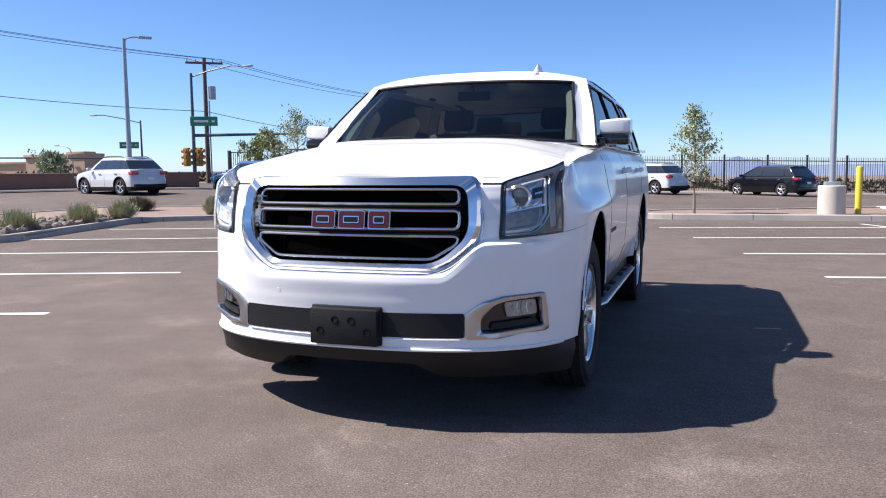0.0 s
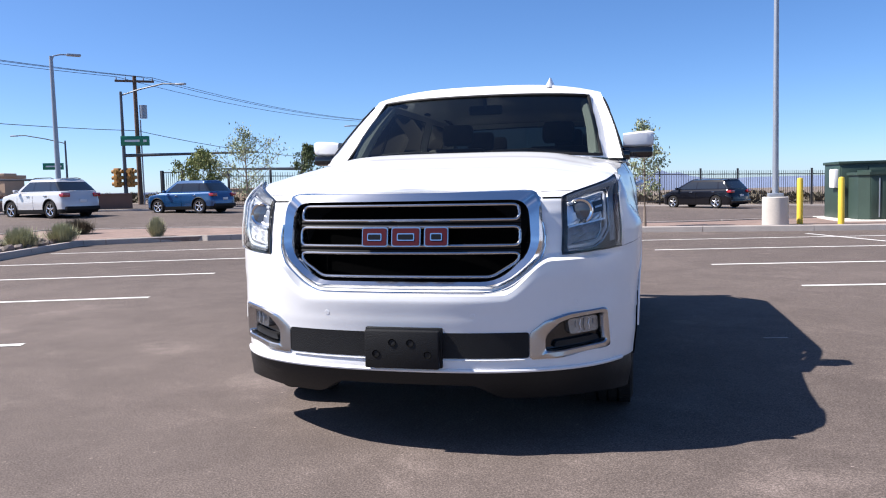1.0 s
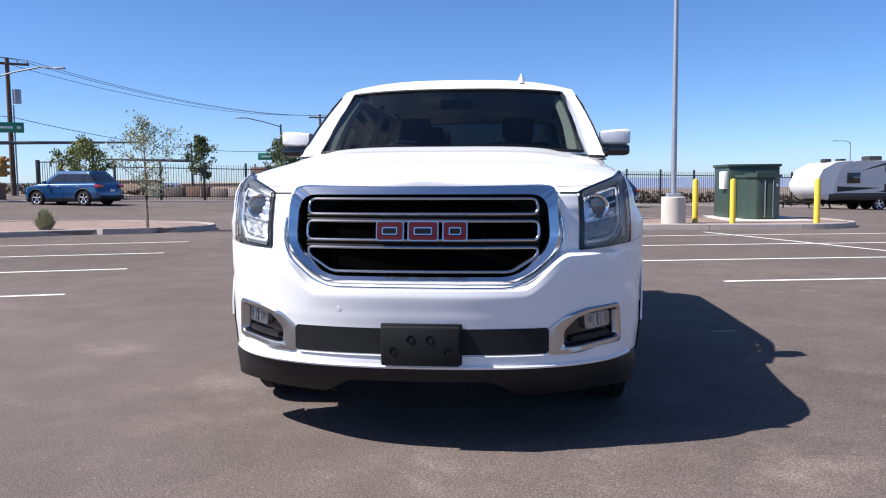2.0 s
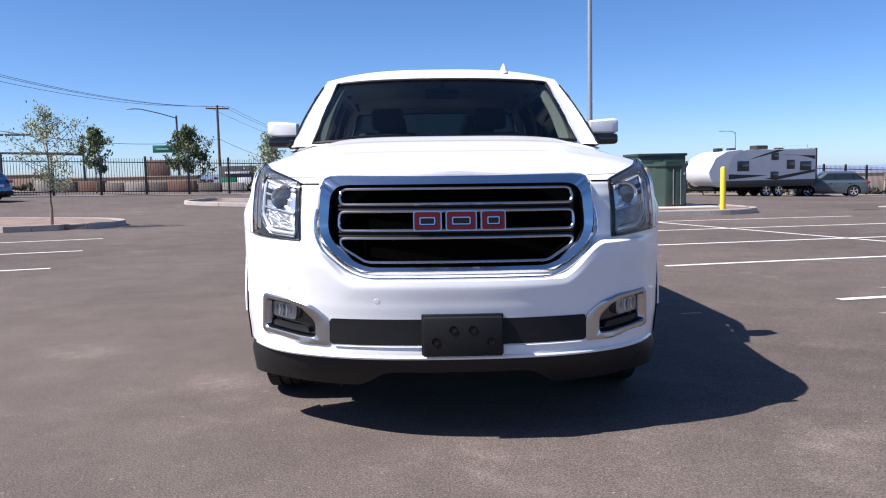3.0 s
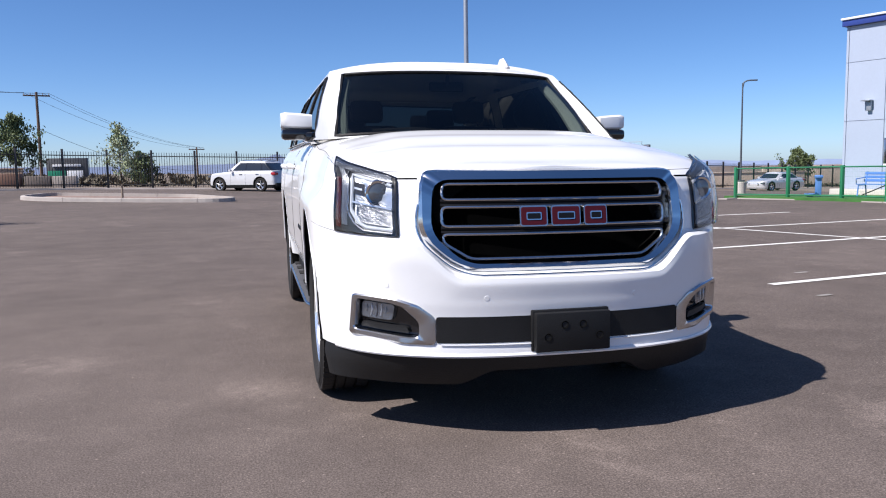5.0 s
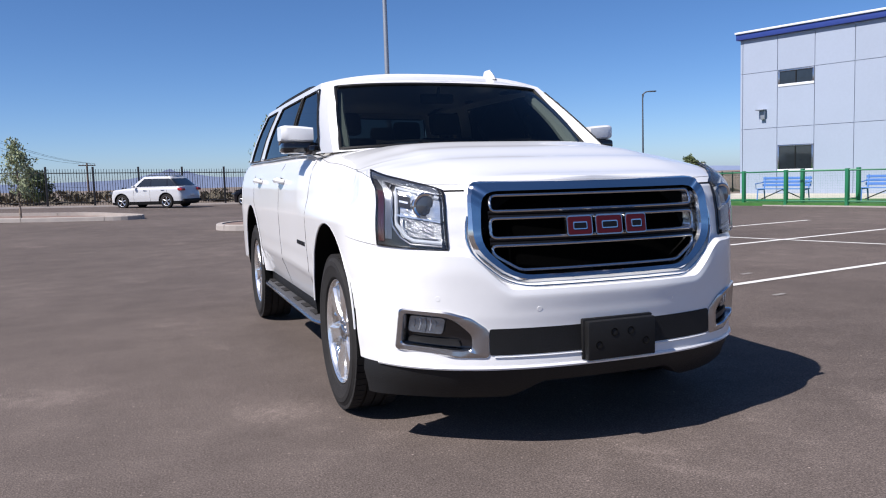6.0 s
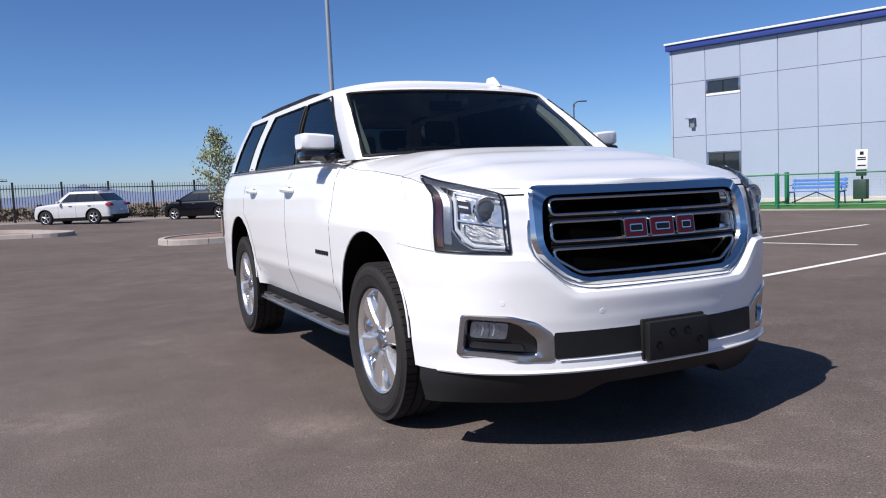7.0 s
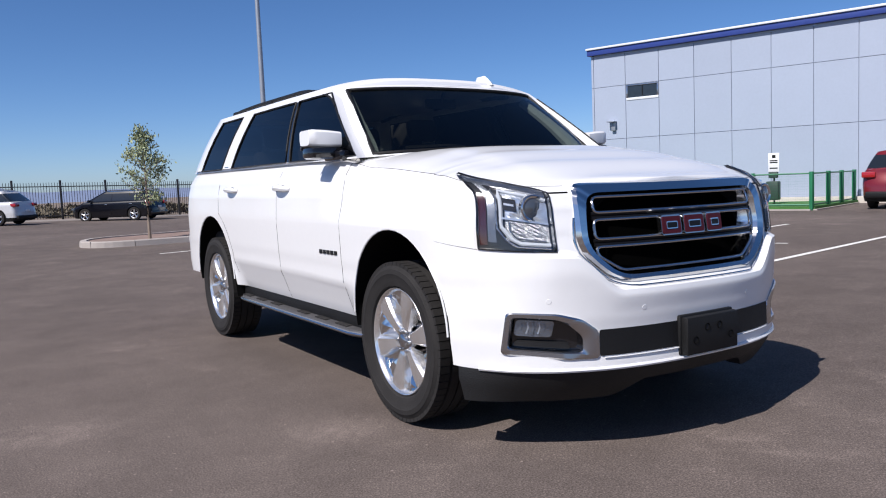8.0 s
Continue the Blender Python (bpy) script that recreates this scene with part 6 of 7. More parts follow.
# ---- fenced dog run beside the building ----
def dog_run():
    bm = bmesh.new()
    prism(bm, [(15.1, 21.9), (16.3, 15.8), (18.0, 10.78), (22.7, 12.15), (19.55, 21.2), (17.5, 21.9)], lambda x, y: ground_z(x, y) - 0.1, lambda x, y: ground_z(x, y) + 0.10)
    tagged(part("turf", bm, TURF, smooth=False), "short green artificial turf in the dog run", "turf", "", "structure")
    run = [(14.3, 20.75), (15.15, 21.3), (15.75, 19.3), (16.3, 17.5), (16.35, 15.75), (16.9, 14.0), (17.45, 12.4), (17.95, 10.85), (19.45, 11.28), (20.8, 11.68), (22.2, 12.1)]
    th = thing("mesh_fence", "green painted steel post fence with wire mesh round turf", "fence")
    for (x0, y0), (x1, y1) in zip(run[1:], run[2:]):
        g0, g1 = ground_z(x0, y0), ground_z(x1, y1)
        for h in (0.16, 1.05):
            bm = bmesh.new()
            rod(bm, (x0, y0, g0 + h), (x1, y1, g1 + h), 0.025, 0.025, 6)
            part("rail", bm, FENCEGREEN, th)
        bm = bmesh.new()
        n = 26
        for k in range(1, n):
            t = k / n
            p = Vector((lerp(x0, x1, t), lerp(y0, y1, t), lerp(g0, g1, t)))
            rod(bm, p + Vector((0, 0, 0.16)), p + Vector((0, 0, 1.05)), 0.0013, 0.0013, 3, cap=False)
        for k in range(1, 12):
            h = 0.16 + 0.89 * k / 12
            rod(bm, (x0, y0, g0 + h), (x1, y1, g1 + h), 0.0013, 0.0013, 3, cap=False)
        part("mesh", bm, FENCEGREEN, th, smooth=False, kind="stuff")
    for x, y in run[1:]:
        g = ground_z(x, y)
        part("post", boxed(x - 0.05, x + 0.05, y - 0.05, y + 0.05, g - 0.1, g + 1.10, bevel=0.01), FENCEGREEN, th)
    inner = ((16.75, 15.5), (17.6, 14.25))
    for x, y in inner:
        g = ground_z(x, y)
        part("post", boxed(x - 0.05, x + 0.05, y - 0.05, y + 0.05, g, g + 1.12, bevel=0.01), FENCEGREEN, th)
    for h in (0.22, 1.06):
        bm = bmesh.new()
        rod(bm, (*inner[0], ground_z(*inner[0]) + h), (*inner[1], ground_z(*inner[1]) + h), 0.025, 0.025, 6)
        part("rail", bm, FENCEGREEN, th)
    for (x0, y0), (x1, y1) in zip(run, run[1:]):
        d = Vector((x1 - x0, y1 - y0)).normalized()
        nrm = Vector((-d.y, d.x)) * 0.16
        bm = bmesh.new()
        prism(bm, [(x0 - nrm.x - 0.02, y0 - nrm.y), (x1 - nrm.x, y1 - nrm.y), (x1 + nrm.x, y1 + nrm.y), (x0 + nrm.x, y0 + nrm.y)], lambda x, y: ground_z(x, y) - 0.1, lambda x, y: ground_z(x, y) + 0.035)
        tagged(part("kerb", bm, KERB, smooth=False), "concrete kerb under the green fence", "kerb", "", "structure")


dog_run()


def bench(x, y, turn):
    th = thing("park_bench", "blue slatted metal park bench on a black frame", "bench", Matrix.Translation((x, y, ground_z(x, y) + 0.10)) @ Matrix.Rotation(radians(turn), 4, "Z") @ Matrix.Diagonal((0.93, 0.9, 0.86, 1)), "park benches")
    for i in range(3):
        part("seat_slat", boxed(-0.9, 0.9, -0.24 + 0.16 * i, -0.10 + 0.16 * i, 0.44, 0.47, bevel=0.01), BENCHBLUE, th)
    for i in range(3):
        part("back_slat", boxed(-0.9, 0.9, 0.26 + 0.03 * i, 0.29 + 0.03 * i, 0.54 + 0.13 * i, 0.64 + 0.13 * i, bevel=0.01), BENCHBLUE, th)
    for s in (-1, 1):
        bm = bmesh.new()
        sweep(bm, [(s * 0.82, -0.26, 0.0), (s * 0.82, -0.2, 0.42), (s * 0.82, 0.24, 0.42), (s * 0.82, 0.34, 0.92)], 0.025, 6)
        rod(bm, (s * 0.82, 0.24, 0.42), (s * 0.82, 0.30, 0.0), 0.025, 0.025, 6)
        sweep(bm, [(s * 0.88, -0.22, 0.45), (s * 0.88, -0.25, 0.66), (s * 0.88, 0.30, 0.70)], 0.02, 6)
        part("side_frame", bm, BENCHBLUE, th)
    bm = bmesh.new()
    rod(bm, (-0.8, 0, 0.05), (0, 0, 0.42), 0.02, 0.02, 6)
    rod(bm, (0.8, 0, 0.05), (0, 0, 0.42), 0.02, 0.02, 6)
    part("brace", bm, BLACKPLASTIC, th)


bench(17.75, 17.35, -72)
bench(18.95, 14.3, -72)
st = thing("waste_station", "green dog waste bag station with white sign", "waste station", Matrix.Translation((19.74, 13.3, ground_z(19.74, 13.3) + 0.10)) @ Matrix.Rotation(radians(-72), 4, "Z"))
bm = bmesh.new()
rod(bm, (0, 0, -0.1), (0, 0, 1.55), 0.03, 0.03, 8)
part("post", bm, XGREEN, st)
part("bin", boxed(-0.19, 0.19, -0.25, 0.05, 0.12, 0.72, bevel=0.03), XGREEN, st, "dark green waste bin")
part("bag_box", boxed(-0.14, 0.14, -0.14, -0.02, 0.82, 1.02, bevel=0.02), XGREEN, st)
sg = part("sign", boxed(-0.17, 0.17, -0.05, -0.03, 1.02, 1.62, bevel=0.005), SIGNWHITE, st, "white sign with dark bars")
for z in (1.30, 1.36, 1.12):
    part("writing_bar", boxed(-0.12, 0.12, -0.056, -0.052, z, z + 0.035), BLACKPLASTIC, sg)
part("pictogram", boxed(-0.05, 0.06, -0.056, -0.052, 1.46, 1.56), BLACKPLASTIC, sg)


def fountain(x, y):
    g = ground_z(x, y) + 0.10
    th = thing("drinking_fountain", "blue painted metal pedestal fountain with low bowl on turf", "fountain", Matrix.Translation((x, y, g)) @ Matrix.Rotation(radians(-30), 4, "Z"))
    part("pedestal", boxed(-0.09, 0.09, -0.09, 0.09, 0.0, 0.62, bevel=0.02), BENCHBLUE, th)
    part("top_bowl", boxed(-0.12, 0.12, -0.16, 0.10, 0.60, 0.70, bevel=0.03), BENCHBLUE, th)
    bm = bmesh.new()
    lathe(bm, [(0.10, 0.0), (0.17, 0.05), (0.18, 0.10), (0.15, 0.10), (0.10, 0.05), (0.001, 0.05)], 20, Matrix.Translation((-0.24, 0, 0)) @ Matrix.Rotation(radians(-90), 4, "Y"))
    part("low_bowl", bm, BENCHBLUE, th)


fountain(16.7, 19.05)


# ---- trees and shrubs ----
def tree(name, label, x, y, h, spread, leaf, n_leaf, bare, seed, size=0.05, g=None, lean=0.0):
    rnd = random.Random(seed)
    young = name == "young_tree"
    g = ground_z(x, y) + 0.10 if g is None else g
    th = thing(name, label, "tree", Matrix.Translation((x, y, g)))
    bm = bmesh.new()
    top = Vector((lean, 0, h * 0.95))
    pts = [Vector((lean * t * t, 0.02 * math.sin(5 * t), h * 0.95 * t)) for t in (0, 0.15, 0.3, 0.5, 0.7, 0.85, 1.0)]
    r0 = 0.012 * h + 0.006
    sweep(bm, pts, [r0 * (1.05 - t * 0.95) for t in (0, 0.15, 0.3, 0.5, 0.7, 0.85, 1.0)], 7)
    part("trunk", bm, BARK, th)
    limbs = bmesh.new()
    tips = []
    for k in range(26):
        t = bare + (0.96 - bare) * (k + 0.5) / 26
        base = Vector((lean * t * t, 0, h * 0.95 * t))
        f = (t - bare) / (1 - bare)
        full = table(f, (0.0, 0.50), (0.20, 0.90), (0.38, 1.0), (0.54, 0.66), (0.70, 0.32), (0.85, 0.15), (1.0, 0.05)) if young else table(f, (0.0, 0.75), (0.12, 1.0), (0.35, 0.92), (0.6, 0.60), (0.8, 0.30), (1.0, 0.06))
        reach = spread * full * rnd.uniform(0.55, 1.2) + 0.06
        leafy = rnd.choice((1, 1, 2, 3, 4))
        a = k * 2.4 + rnd.uniform(-0.4, 0.4)
        end = base + Vector((reach * math.cos(a), reach * math.sin(a), reach * rnd.uniform(0.3, 0.8)))
        midp = base.lerp(end, 0.5) + Vector((0, 0, -0.04 * reach))
        sweep(limbs, [base, midp, end], [r0 * 0.32 * (1 - t * 0.5), r0 * 0.2, r0 * 0.08], 5)
        for q in range(5):
            s = base.lerp(end, rnd.uniform(0.25, 1.0))
            tw = s + Vector((rnd.uniform(-1, 1), rnd.uniform(-1, 1), rnd.uniform(-0.3, 1))) * (0.07 + 0.22 * reach)
            sweep(limbs, [s, tw], [r0 * 0.08, r0 * 0.04], 4)
            tips += [s, s.lerp(tw, 0.5), tw] * leafy
    part("branching", limbs, BARK, th)
    verts, faces = [], []
    for i in range(n_leaf):
        c = rnd.choice(tips) + Vector((rnd.gauss(0, 1), rnd.gauss(0, 1), rnd.gauss(0, 1))) * 0.042 * (1 + spread)
        q = Euler((rnd.uniform(0, 6.28), rnd.uniform(0, 6.28), rnd.uniform(0, 6.28))).to_matrix()
        s = size * rnd.uniform(0.6, 1.3)
        k = len(verts)
        verts += [c + q @ Vector(p) for p in ((-s, 0, 0), (0, -s * 0.5, s * 0.15), (s, 0, 0), (0, s * 0.5, s * 0.15))]
        faces.append((k, k + 1, k + 2, k + 3))
    me = bpy.data.meshes.new("crown")
    me.from_pydata([tuple(v) for v in verts], [], faces)
    me.materials.append(leaf)
    ob = new("crown", me)
    ob.parent = th
    tagged(ob, "", "", "", "stuff")
    return th


tree("young_tree", "slender young tree with pale green leaves in a gravel bed", 1.25, 17.2, 2.80, 0.66, LEAFPALE, 2400, 0.30, 11, 0.040)
tree("young_tree", "thin young tree with sparse pale leaves in the gravel bed", -9.1, 15.9, 2.95, 1.0, LEAFPALE, 2300, 0.30, 12, 0.034)
tree("young_tree", "slender pale green young tree in a far gravel bed", -5.8, 26.6, 2.75, 0.66, LEAFPALE, 2000, 0.26, 13, 0.05)
tree("green_tree", "dark green leafy tree by the iron fence", -17.4, 39.4, 3.65, 0.98, LEAFDARK, 2300, 0.30, 14, 0.085)
tree("green_tree", "full dark green tree beyond the iron fence", -12.9, 40.9, 3.75, 1.50, LEAFDARK, 4400, 0.20, 15, 0.085)
tree("green_tree", "dark green leafy tree by the street", -23.6, 38.5, 3.2, 2.0, LEAFMID, 4200, 0.14, 16, 0.09)
tree("green_tree", "bushy dark evergreen beyond the fence", -7.4, 44.2, 1.9, 0.85, LEAFDARK, 3200, 0.05, 17, 0.09)
tree("conifer_tree", "dark conifer standing beyond a tan wall", 47.4, 60.0, 3.6, 1.6, LEAFDARK, 4200, 0.05, 18, 0.12)
tree("green_tree", "yellow green tree before a tan building", -47.5, 46.0, 2.0, 1.5, LEAFPALE, 3000, 0.05, 19, 0.12)


def shrub(x, y, w, h, leaf, seed, label):
    rnd = random.Random(seed)
    g = ground_z(x, y) + 0.10
    verts, faces = [], []
    for i in range(1300):
        a, t = rnd.uniform(0, 6.28), rnd.random() ** 0.6
        lean = rnd.uniform(0, 1)
        base = Vector((rnd.gauss(0, 0.12) * w, rnd.gauss(0, 0.12) * w, 0))
        tip = base + Vector((math.cos(a) * w * 0.5 * lean, math.sin(a) * w * 0.5 * lean, h * (1.05 - 0.55 * lean * lean) * rnd.uniform(0.6, 1.05)))
        side = Vector((-math.sin(a), math.cos(a), 0)) * 0.008
        m2 = base.lerp(tip, 0.6)
        k = len(verts)
        verts += [base, m2 - side, tip, m2 + side]
        faces.append((k, k + 1, k + 2, k + 3))
    me = bpy.data.meshes.new("shrub")
    me.from_pydata([tuple(v) for v in verts], [], faces)
    me.materials.append(leaf)
    ob = new("shrub", me)
    ob.location = (x, y, g)
    tagged(ob, label, "shrub", "bed shrubs")


for i, (x, y, w, h, lf, lb) in enumerate(((-12.75, 13.2, 0.85, 0.52, LEAFGREY, "grey green desert shrub in the gravel bed"), (-12.4, 11.46, 0.9, 0.50, LEAFGREY, "low grey green shrub among dark rocks"), (-11.5, 15.3, 0.5, 0.55, LEAFGREY, "small sage green shrub in the gravel bed"), (-11.75, 9.0, 0.9, 0.48, LEAFGREY, "sage green desert shrub beside rocks"), (-15.0, 16.6, 1.2, 0.5, SCRUB, "dry straw coloured shrub in the gravel bed"))):
    shrub(x, y, w, h, lf, 30 + i, lb)
rnd = random.Random(5)
rocks = []
for k in range(3):
    bm = bmesh.new()
    bmesh.ops.create_icosphere(bm, subdivisions=1, radius=1)
    for v in bm.verts:
        v.co *= rnd.uniform(0.75, 1.2)
    me = bpy.data.meshes.new("rock")
    bm.to_mesh(me)
    bm.free()
    me.materials.append(ROCK)
    rocks.append(me)
bed = bpy.data.objects["planter_bed"]
for k in range(300):
    t = rnd.random()
    x, y = lerp(-10.95, -12.6, t) - rnd.uniform(0.0, 1.7), lerp(7.7, 13.0, t)
    s = rnd.uniform(0.06, 0.15)
    o = new("rock", rocks[k % 3])
    o.parent = bed
    o.location, o.rotation_euler, o.scale = (x, y, ground_z(x, y) + 0.11 + s * 0.3), (rnd.uniform(0, 6), rnd.uniform(0, 6), rnd.uniform(0, 6)), (s, s * 0.8, s * 0.65)


# ---- street side: wall, poles, signals ----
bm = bmesh.new()
wl = [(-60.0, 7.5), (-33.0, 28.6), (-25.6, 34.4)]
th = thing("block_wall", "long low brown block wall along the street", "wall")
for (x0, y0), (x1, y1) in zip(wl, wl[1:]):
    d = Vector((x1 - x0, y1 - y0)).normalized()
    nrm = Vector((-d.y, d.x)) * 0.12
    b2 = bmesh.new()
    prism(b2, [(x0 - nrm.x, y0 - nrm.y), (x1 - nrm.x, y1 - nrm.y), (x1 + nrm.x, y1 + nrm.y), (x0 + nrm.x, y0 + nrm.y)], 0.2, lambda x, y: ground_z(x, y) + 0.76)
    part("wall", b2, WALLBROWN, th, smooth=False)
    b2 = bmesh.new()
    prism(b2, [(x0 - nrm.x * 1.4, y0 - nrm.y * 1.4), (x1 - nrm.x * 1.4, y1 - nrm.y * 1.4), (x1 + nrm.x * 1.4, y1 + nrm.y * 1.4), (x0 + nrm.x * 1.4, y0 + nrm.y * 1.4)], lambda x, y: ground_z(x, y) + 0.762, lambda x, y: ground_z(x, y) + 0.83)
    part("coping", b2, WALLBROWN, th, smooth=False)
bm.free()


def utility_pole(x, y, z0, top, arm_dir, label):
    th = thing("utility_pole", label, "utility pole", None, "utility poles")
    bm = bmesh.new()
    rod(bm, (x, y, z0 - 0.5), (x, y, top), 0.17, 0.12, 12)
    part("pole", bm, WOOD, th)
    a = Vector((*arm_dir, 0)).normalized()
    m = Matrix.Translation((x, y, top - 0.35)) @ Matrix.Rotation(math.atan2(a.y, a.x), 4, "Z")
    part("cross_arm", boxed(-1.2, 1.2, -0.06, 0.06, -0.07, 0.07, bevel=0.01, m=m), WOOD, th)
    for k in (-1.1, -0.55, 0.55, 1.1):
        bm = bmesh.new()
        rod(bm, m @ Vector((k, 0, 0.07)), m @ Vector((k, 0, 0.26)), 0.05, 0.03, 8)
        part("insulator", bm, STEEL, th)
    return th, m


up1, m1 = utility_pole(-30.7, 42.6, 0.6, 9.05, (0.8, 0.6), "brown wooden utility pole with cross arm and transformer can")
bm = bmesh.new()
rod(bm, (-30.3, 42.8, 6.3), (-30.3, 42.8, 7.15), 0.24, 0.24, 14)
part("transformer_can", bm, STEEL, up1, "grey transformer can")
bm = bmesh.new()
rod(bm, (-30.42, 42.6, 0.5), (-30.42, 42.6, 6.2), 0.045, 0.045, 8)
part("conduit", bm, STEEL, up1)
up2, m2 = utility_pole(-21.6, 82.8, 0.2, 8.85, (0.95, 0.3), "brown wooden utility pole with cross arm")
up3, m3 = utility_pole(-9.5, 126.0, -0.4, 4.4, (0.95, 0.3), "distant wooden utility pole")
up4, m4 = utility_pole(-52.7, 8.0, 0.6, 13.7, (0.5, 0.8), "wooden utility pole far down the street")
wires = thing("overhead_wires", "thin dark sagging overhead power lines", "wires")
for ma, mb in ((m4, m1), (m1, m2), (m2, m3)):
    for k in (-1.1, 0.55, 1.1):
        a, b = ma @ Vector((k, 0, 0.26)), mb @ Vector((k, 0, 0.26))
        bm = bmesh.new()
        sweep(bm, [a.lerp(b, t / 16) - Vector((0, 0, 1.0 * 4 * (t / 16) * (1 - t / 16))) for t in range(17)], 0.016, 4)
        part("wire", bm, WIREM, wires)
    a, b = ma @ Vector((0, 0, -3.2)), mb @ Vector((0, 0, -3.2))
    bm = bmesh.new()
    sweep(bm, [a.lerp(b, t / 16) - Vector((0, 0, 1.2 * 4 * (t / 16) * (1 - t / 16))) for t in range(17)], 0.02, 4)
    part("wire", bm, WIREM, wires)


def signal_mast(x, y, z0, top, lum, mast, label, sign_at=None, heads=(), r=0.14, mast_z=4.6):
    th = thing("signal_mast", label, "signal mast")
    bm = bmesh.new()
    rod(bm, (x, y, z0 - 0.3), (x, y, top), r, r * 0.6, 12)
    part("pole", bm, MASTGREY, th)
    if lum:
        e = Vector(lum)
        bm = bmesh.new()
        p0 = Vector((x, y, top - 0.25))
        sweep(bm, [p0, p0.lerp(e, 0.35) + Vector((0, 0, 0.15)), p0.lerp(e, 0.75) + Vector((0, 0, 0.2)), e], 0.05, 6)
        part("lamp_arm", bm, MASTGREY, th)
        part("luminaire", boxed(e.x - 0.1, e.x + 0.6, e.y - 0.12, e.y + 0.12, e.z - 0.07, e.z + 0.04, bevel=0.03), STEEL, th)
    if mast:
        bm = bmesh.new()
        rod(bm, (x, y, mast_z), (*mast, mast_z + 0.1), 0.11, 0.06, 8)
        part("mast_arm", bm, MASTGREY, th)
    if sign_at:
        sx, sy, sz, w, h, turn = sign_at
        m = Matrix.Translation((sx, sy, sz)) @ Matrix.Rotation(radians(turn), 4, "Z")
        s = part("street_sign", boxed(-w / 2, w / 2, -0.03, 0.03, -h / 2, h / 2, bevel=0.01, m=m), SIGNGREEN, th, "green street name sign with white bars")
        part("writing_bar", boxed(-w * 0.36, w * 0.16, -0.04, -0.034, -h * 0.11, h * 0.11, m=m), SIGNWHITE, s)
        part("writing_bar", boxed(w * 0.28, w * 0.4, -0.04, -0.034, -h * 0.12, h * 0.12, m=m), SIGNWHITE, s)
    for hx, hy, hz in heads:
        hd = part("signal_head", boxed(hx - 0.2, hx + 0.2, hy - 0.15, hy + 0.15, hz - 0.62, hz + 0.62, bevel=0.04), SIGNALYEL, th, "amber painted traffic signal head")
        for k in (-0.4, 0.0, 0.4):
            bm = bmesh.new()
            for dx, dy in ((0, -0.15), (-0.2, 0), (0.2, 0)):
                rod(bm, (hx + dx, hy + dy, hz + k), (hx + dx * 1.9, hy + dy * 1.9, hz + k), 0.13, 0.13, 10)
            part("visor", bm, SIGNALYEL, hd)


signal_mast(-31.35, 42.0, 0.6, 8.0, (-27.6, 42.6, 8.35), (-23.6, 45.6), "tall signal mast with lamp arm, green street sign and amber signals", (-30.3, 41.75, 4.78, 1.75, 0.62, 30), ((-31.7, 41.7, 2.45), (-31.0, 42.1, 2.45)), 0.14, 3.88)
signal_mast(-49.0, 58.4, 0.6, 6.4, (-53.2, 56.8, 6.9), (-60.0, 51.0), "distant signal mast with curved lamp arm and street sign", (-49.9, 57.8, 4.1, 1.7, 0.6, 35), ((-49.0, 58.2, 1.9),), 0.12, 2.9)
signal_mast(-23.5, 74.5, 0.2, 7.2, (-27.4, 72.5, 7.75), None, "grey street lamp pole with long arm and green sign", (-24.6, 74.0, 4.0, 2.2, 0.7, 12), (), 0.15)
signal_mast(-22.4, 50.0, 0.4, 4.2, None, (-27.5, 47.5), "dark signal post seen beyond parked cars", None, (), 0.10, 2.9)


# ---- beyond the fence ----
def block_building(name, label, x0, x1, y0, y1, z0, z1, windows, turn=0.0):
    th = thing(name, label, "building")
    part("wall", boxed(x0, x1, y0, y1, z0, z1), TAN, th, smooth=False)
    part("parapet", boxed(x0 - 0.15, x1 + 0.15, y0 - 0.15, y1 + 0.15, z1, z1 + 0.35, bevel=0.03), TAN, th)
    n = windows
    for k in range(n):
        x = lerp(x0 + 1.5, x1 - 2.5, k / max(1, n - 1))
        for z in ((z0 + z1) / 2 - 0.6, (z0 + z1) / 2 + 1.6):
            if z + 0.8 < z1:
                w = part("window", boxed(x, x + 1.2, y0 - 0.05, y0 + 0.05, z, z + 0.9, bevel=0.01), WINDOWDARK, th)
                part("sill", boxed(x - 0.1, x + 1.3, y0 - 0.12, y0 + 0.02, z - 0.1, z, bevel=0.01), TAN, w)


block_building("tan_building", "tan stucco two-storey building across the street", -66.8, -58.2, 62, 63.6, 0, 3.25, 4)
block_building("tan_building", "low tan stucco building with flat roof", -96, -67.4, 63, 66, 0, 2.55, 9)
block_building("tan_building", "pale stucco stair block before a tan building", -59.8, -57.8, 60.6, 61.9, 0, 3.4, 0)
th = thing("street_lamp", "small street lamp with curved arm by a tan building", "street lamp")
bm = bmesh.new()
sweep(bm, [(-58.7, 60.0, 0.5), (-58.7, 60.0, 3.4), (-59.0, 60.0, 4.0), (-59.6, 60.0, 4.3), (-60.3, 60.0, 4.36)], 0.05, 6)
part("pole", bm, STEEL, th)
part("luminaire", boxed(-60.8, -60.2, 59.88, 60.12, 4.3, 4.4, bevel=0.02), STEEL, th)
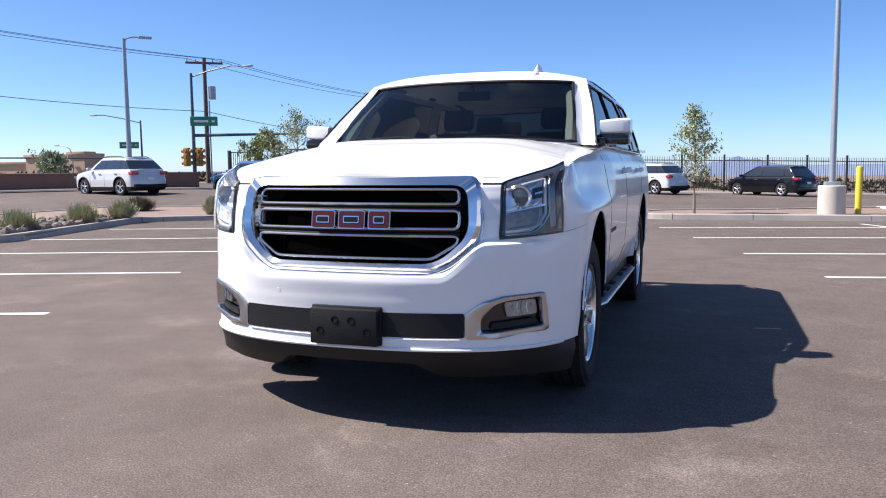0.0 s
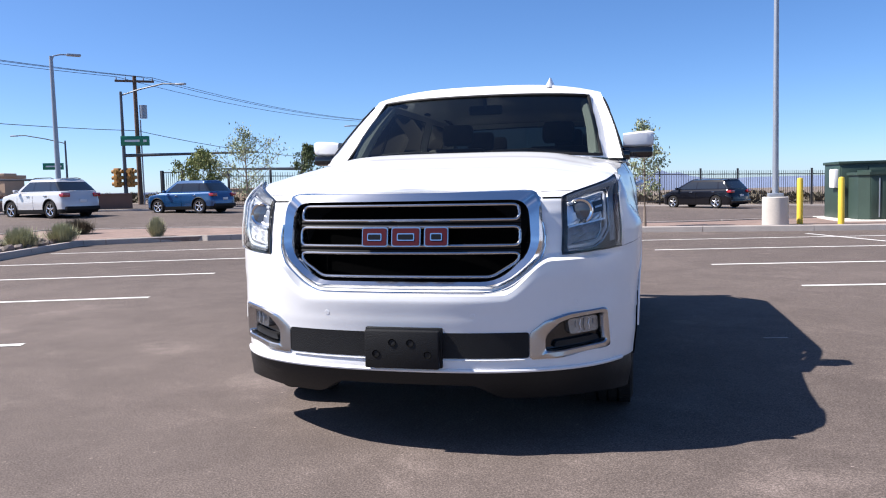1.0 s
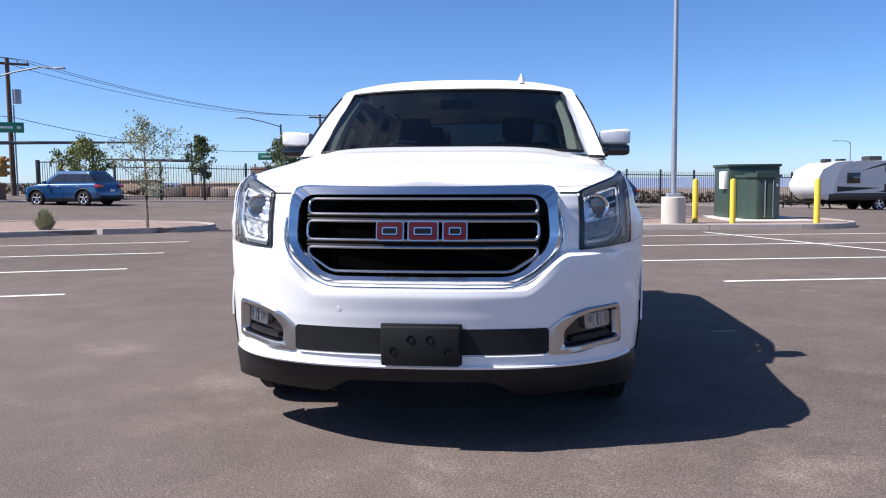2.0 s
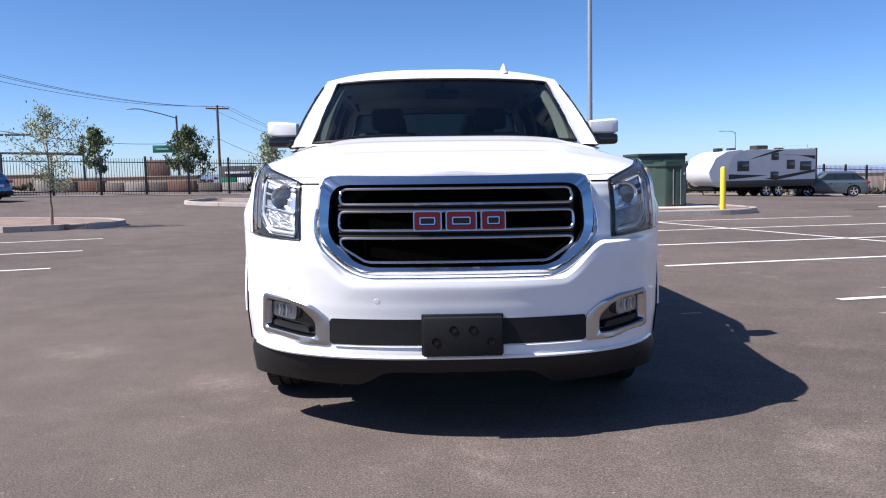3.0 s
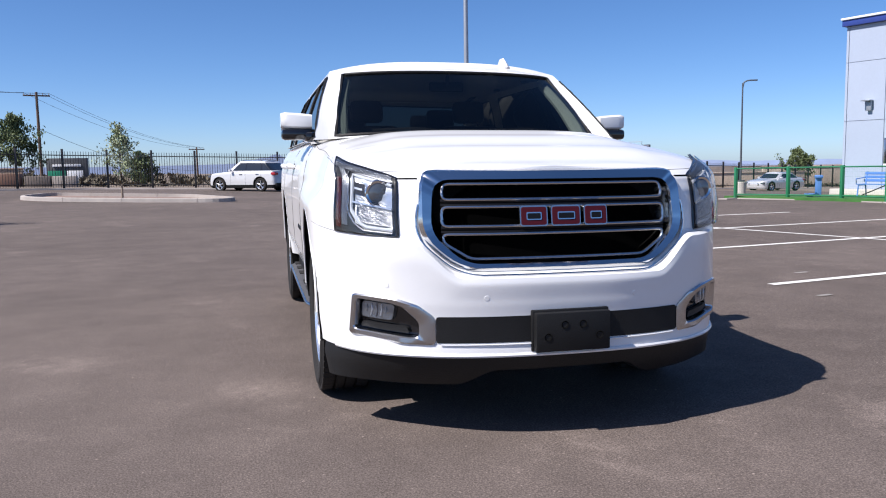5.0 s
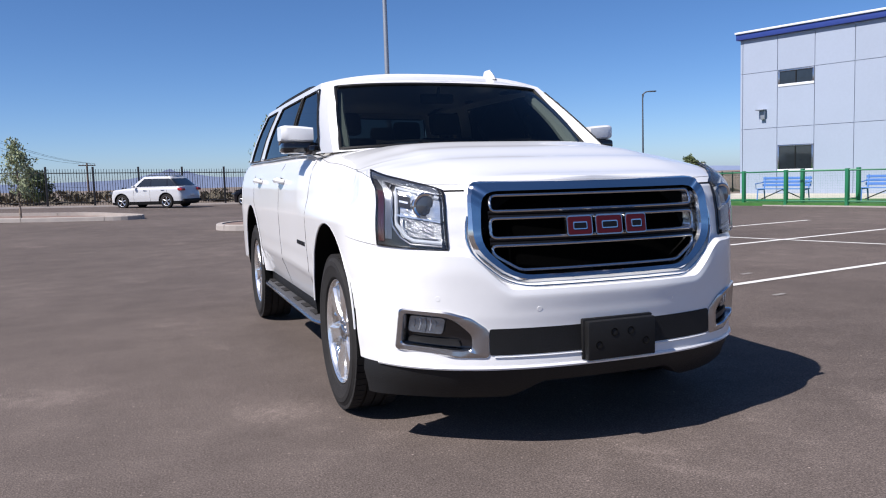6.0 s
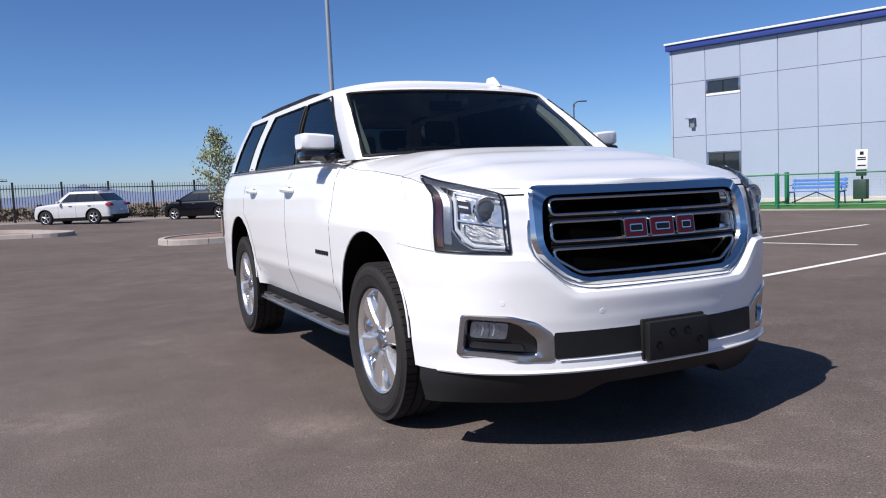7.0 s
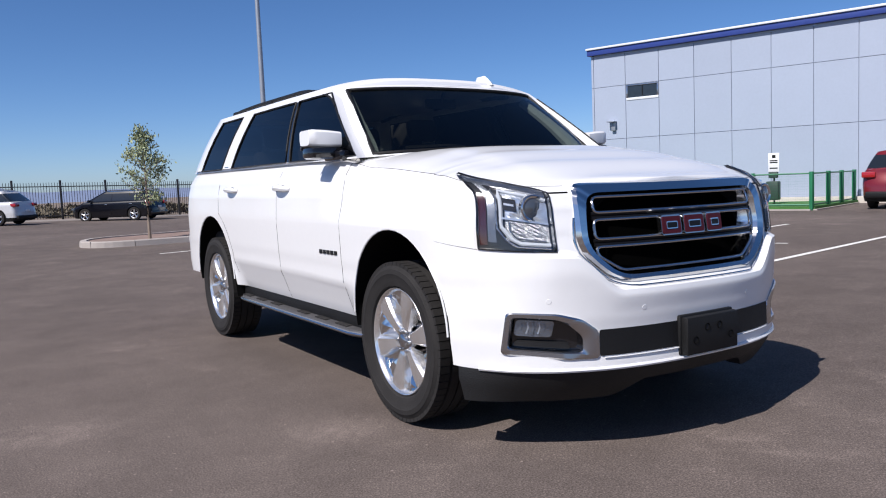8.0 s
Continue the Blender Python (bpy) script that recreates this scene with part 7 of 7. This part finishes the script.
# the right-hand walls take the tan lightened to look sunlit
for x0, x1, y, h, stucco in ((-34, -27.5, 56, 0.9, TAN), (-26.8, -17, 58, 0.8, TAN), (30, 36.4, 58, 1.45, SUNLITSTUCCO), (36.8, 47, 58.6, 1.25, SUNLITSTUCCO), (48, 70, 66, 2.2, SUNLITSTUCCO)):
    g = ground_z((x0 + x1) / 2, y)
    w = thing("garden_wall", "tan masonry wall beyond the iron fence" if stucco == TAN else "tan masonry wall beyond the iron fence, coloured as sunlit", "wall", None, "far walls")
    part("wall", boxed(x0, x1, y, y + 0.25, g - 1.0, g + h, bevel=0.02), stucco, w)
    part("coping", boxed(x0 - 0.05, x1 + 0.05, y - 0.05, y + 0.3, g + h, g + h + 0.1, bevel=0.02), stucco, w)
rnd = random.Random(21)
x = -24.3
for k in range(9):
    w = rnd.uniform(0.9, 1.7)
    g = ground_z(x, 47)
    bm = boxed(x, x + w, 47.0, 47.6, g - 0.1, g + rnd.uniform(0.55, 0.72), bevel=0.03)
    tagged(part("concrete_block", bm, (KERB, ROCK, WALLBROWN, ROCK)[k % 4]), "weathered low concrete block behind the iron fence", "block", "low blocks")
    x += w + rnd.uniform(0.02, 0.25)
ms = thing("monument_sign", "low dark monument sign with green and white panels", "sign")
part("body", boxed(-14.8, -12.2, 55.2, 55.6, -0.1, 2.0, bevel=0.03), SIGNGREY, ms)
part("green_panel", boxed(-14.7, -13.6, 55.13, 55.19, 0.25, 1.15, bevel=0.01), SIGNGREEN, ms)
part("white_panel", boxed(-13.5, -12.5, 55.13, 55.19, 0.25, 1.15, bevel=0.01), SIGNWHITE, ms)
part("writing_bar", boxed(-14.4, -12.6, 55.13, 55.19, 1.42, 1.58, bevel=0.01), SIGNWHITE, ms)
bb = thing("roadside_sign", "faded red roadside sign board on posts", "sign")
part("board", boxed(-22.7, -20.8, 63, 63.15, 1.3, 2.7, bevel=0.02), WALLBROWN, bb)
for x in (-22.4, -21.1):
    part("post", boxed(x - 0.07, x + 0.07, 63.16, 63.3, -0.2, 3.0), STEEL, bb)
rnd = random.Random(9)
verts, faces = [], []
for k in range(1300):
    x, y = rnd.uniform(-60, 70), 46 + abs(rnd.gauss(0, 26 if k < 900 else 6))
    g = ground_z(x, max(y, 34)) - 0.05
    if y < 47.5 + max(0, (x - 4) * 0.25):
        continue
    w, h = rnd.uniform(0.4, 1.3), rnd.uniform(0.15, 0.75)
    for q in range(22):
        a = rnd.uniform(0, 6.28)
        b = Vector((x + rnd.gauss(0, 0.25) * w, y + rnd.gauss(0, 0.25) * w, g))
        t = b + Vector((math.cos(a) * w * 0.5, math.sin(a) * w * 0.5, h * rnd.uniform(0.4, 1)))
        s = Vector((-math.sin(a), math.cos(a), 0.3)) * 0.12
        i = len(verts)
        m2 = b.lerp(t, 0.6)
        verts += [b, m2 - s, t, m2 + s]
        faces.append((i, i + 1, i + 2, i + 3))
me = bpy.data.meshes.new("desert_scrub")
me.from_pydata([tuple(v) for v in verts], [], faces)
me.materials.append(SCRUB)
tagged(new("desert_scrub", me), "dry olive brown desert scrub beyond the fence", "scrub", "", "stuff")
# distant mountains
bm = bmesh.new()
rows = []
for i in range(421):
    az = radians(lerp(-75, 80, i / 420))
    x, y = 2900 * math.sin(az), 2900 * math.cos(az)
    hgt = 16 + 30 * max(0, noise.noise((x * 0.0016, y * 0.0016, 3.0)) + 0.25) + 10 * noise.noise((x * 0.006, y * 0.006, 1.0))
    hgt *= 0.35 + 0.65 * smoothstep(-0.45, 0.05, math.sin(az))
    rows.append([(x, y, -60), (x * 1.02, y * 1.02, max(4, hgt) * 0.42 + 34 * math.exp(-((az - 0.033) / 0.035) ** 2) * (1 + 0.3 * noise.noise((x * 0.03, 2.0, 5.0))) - 0.006 * x)])
sheet(bm, rows)
tagged(part("backdrop", bm, HILL), "hazy blue mountains on the horizon", "mountains", "", "structure")
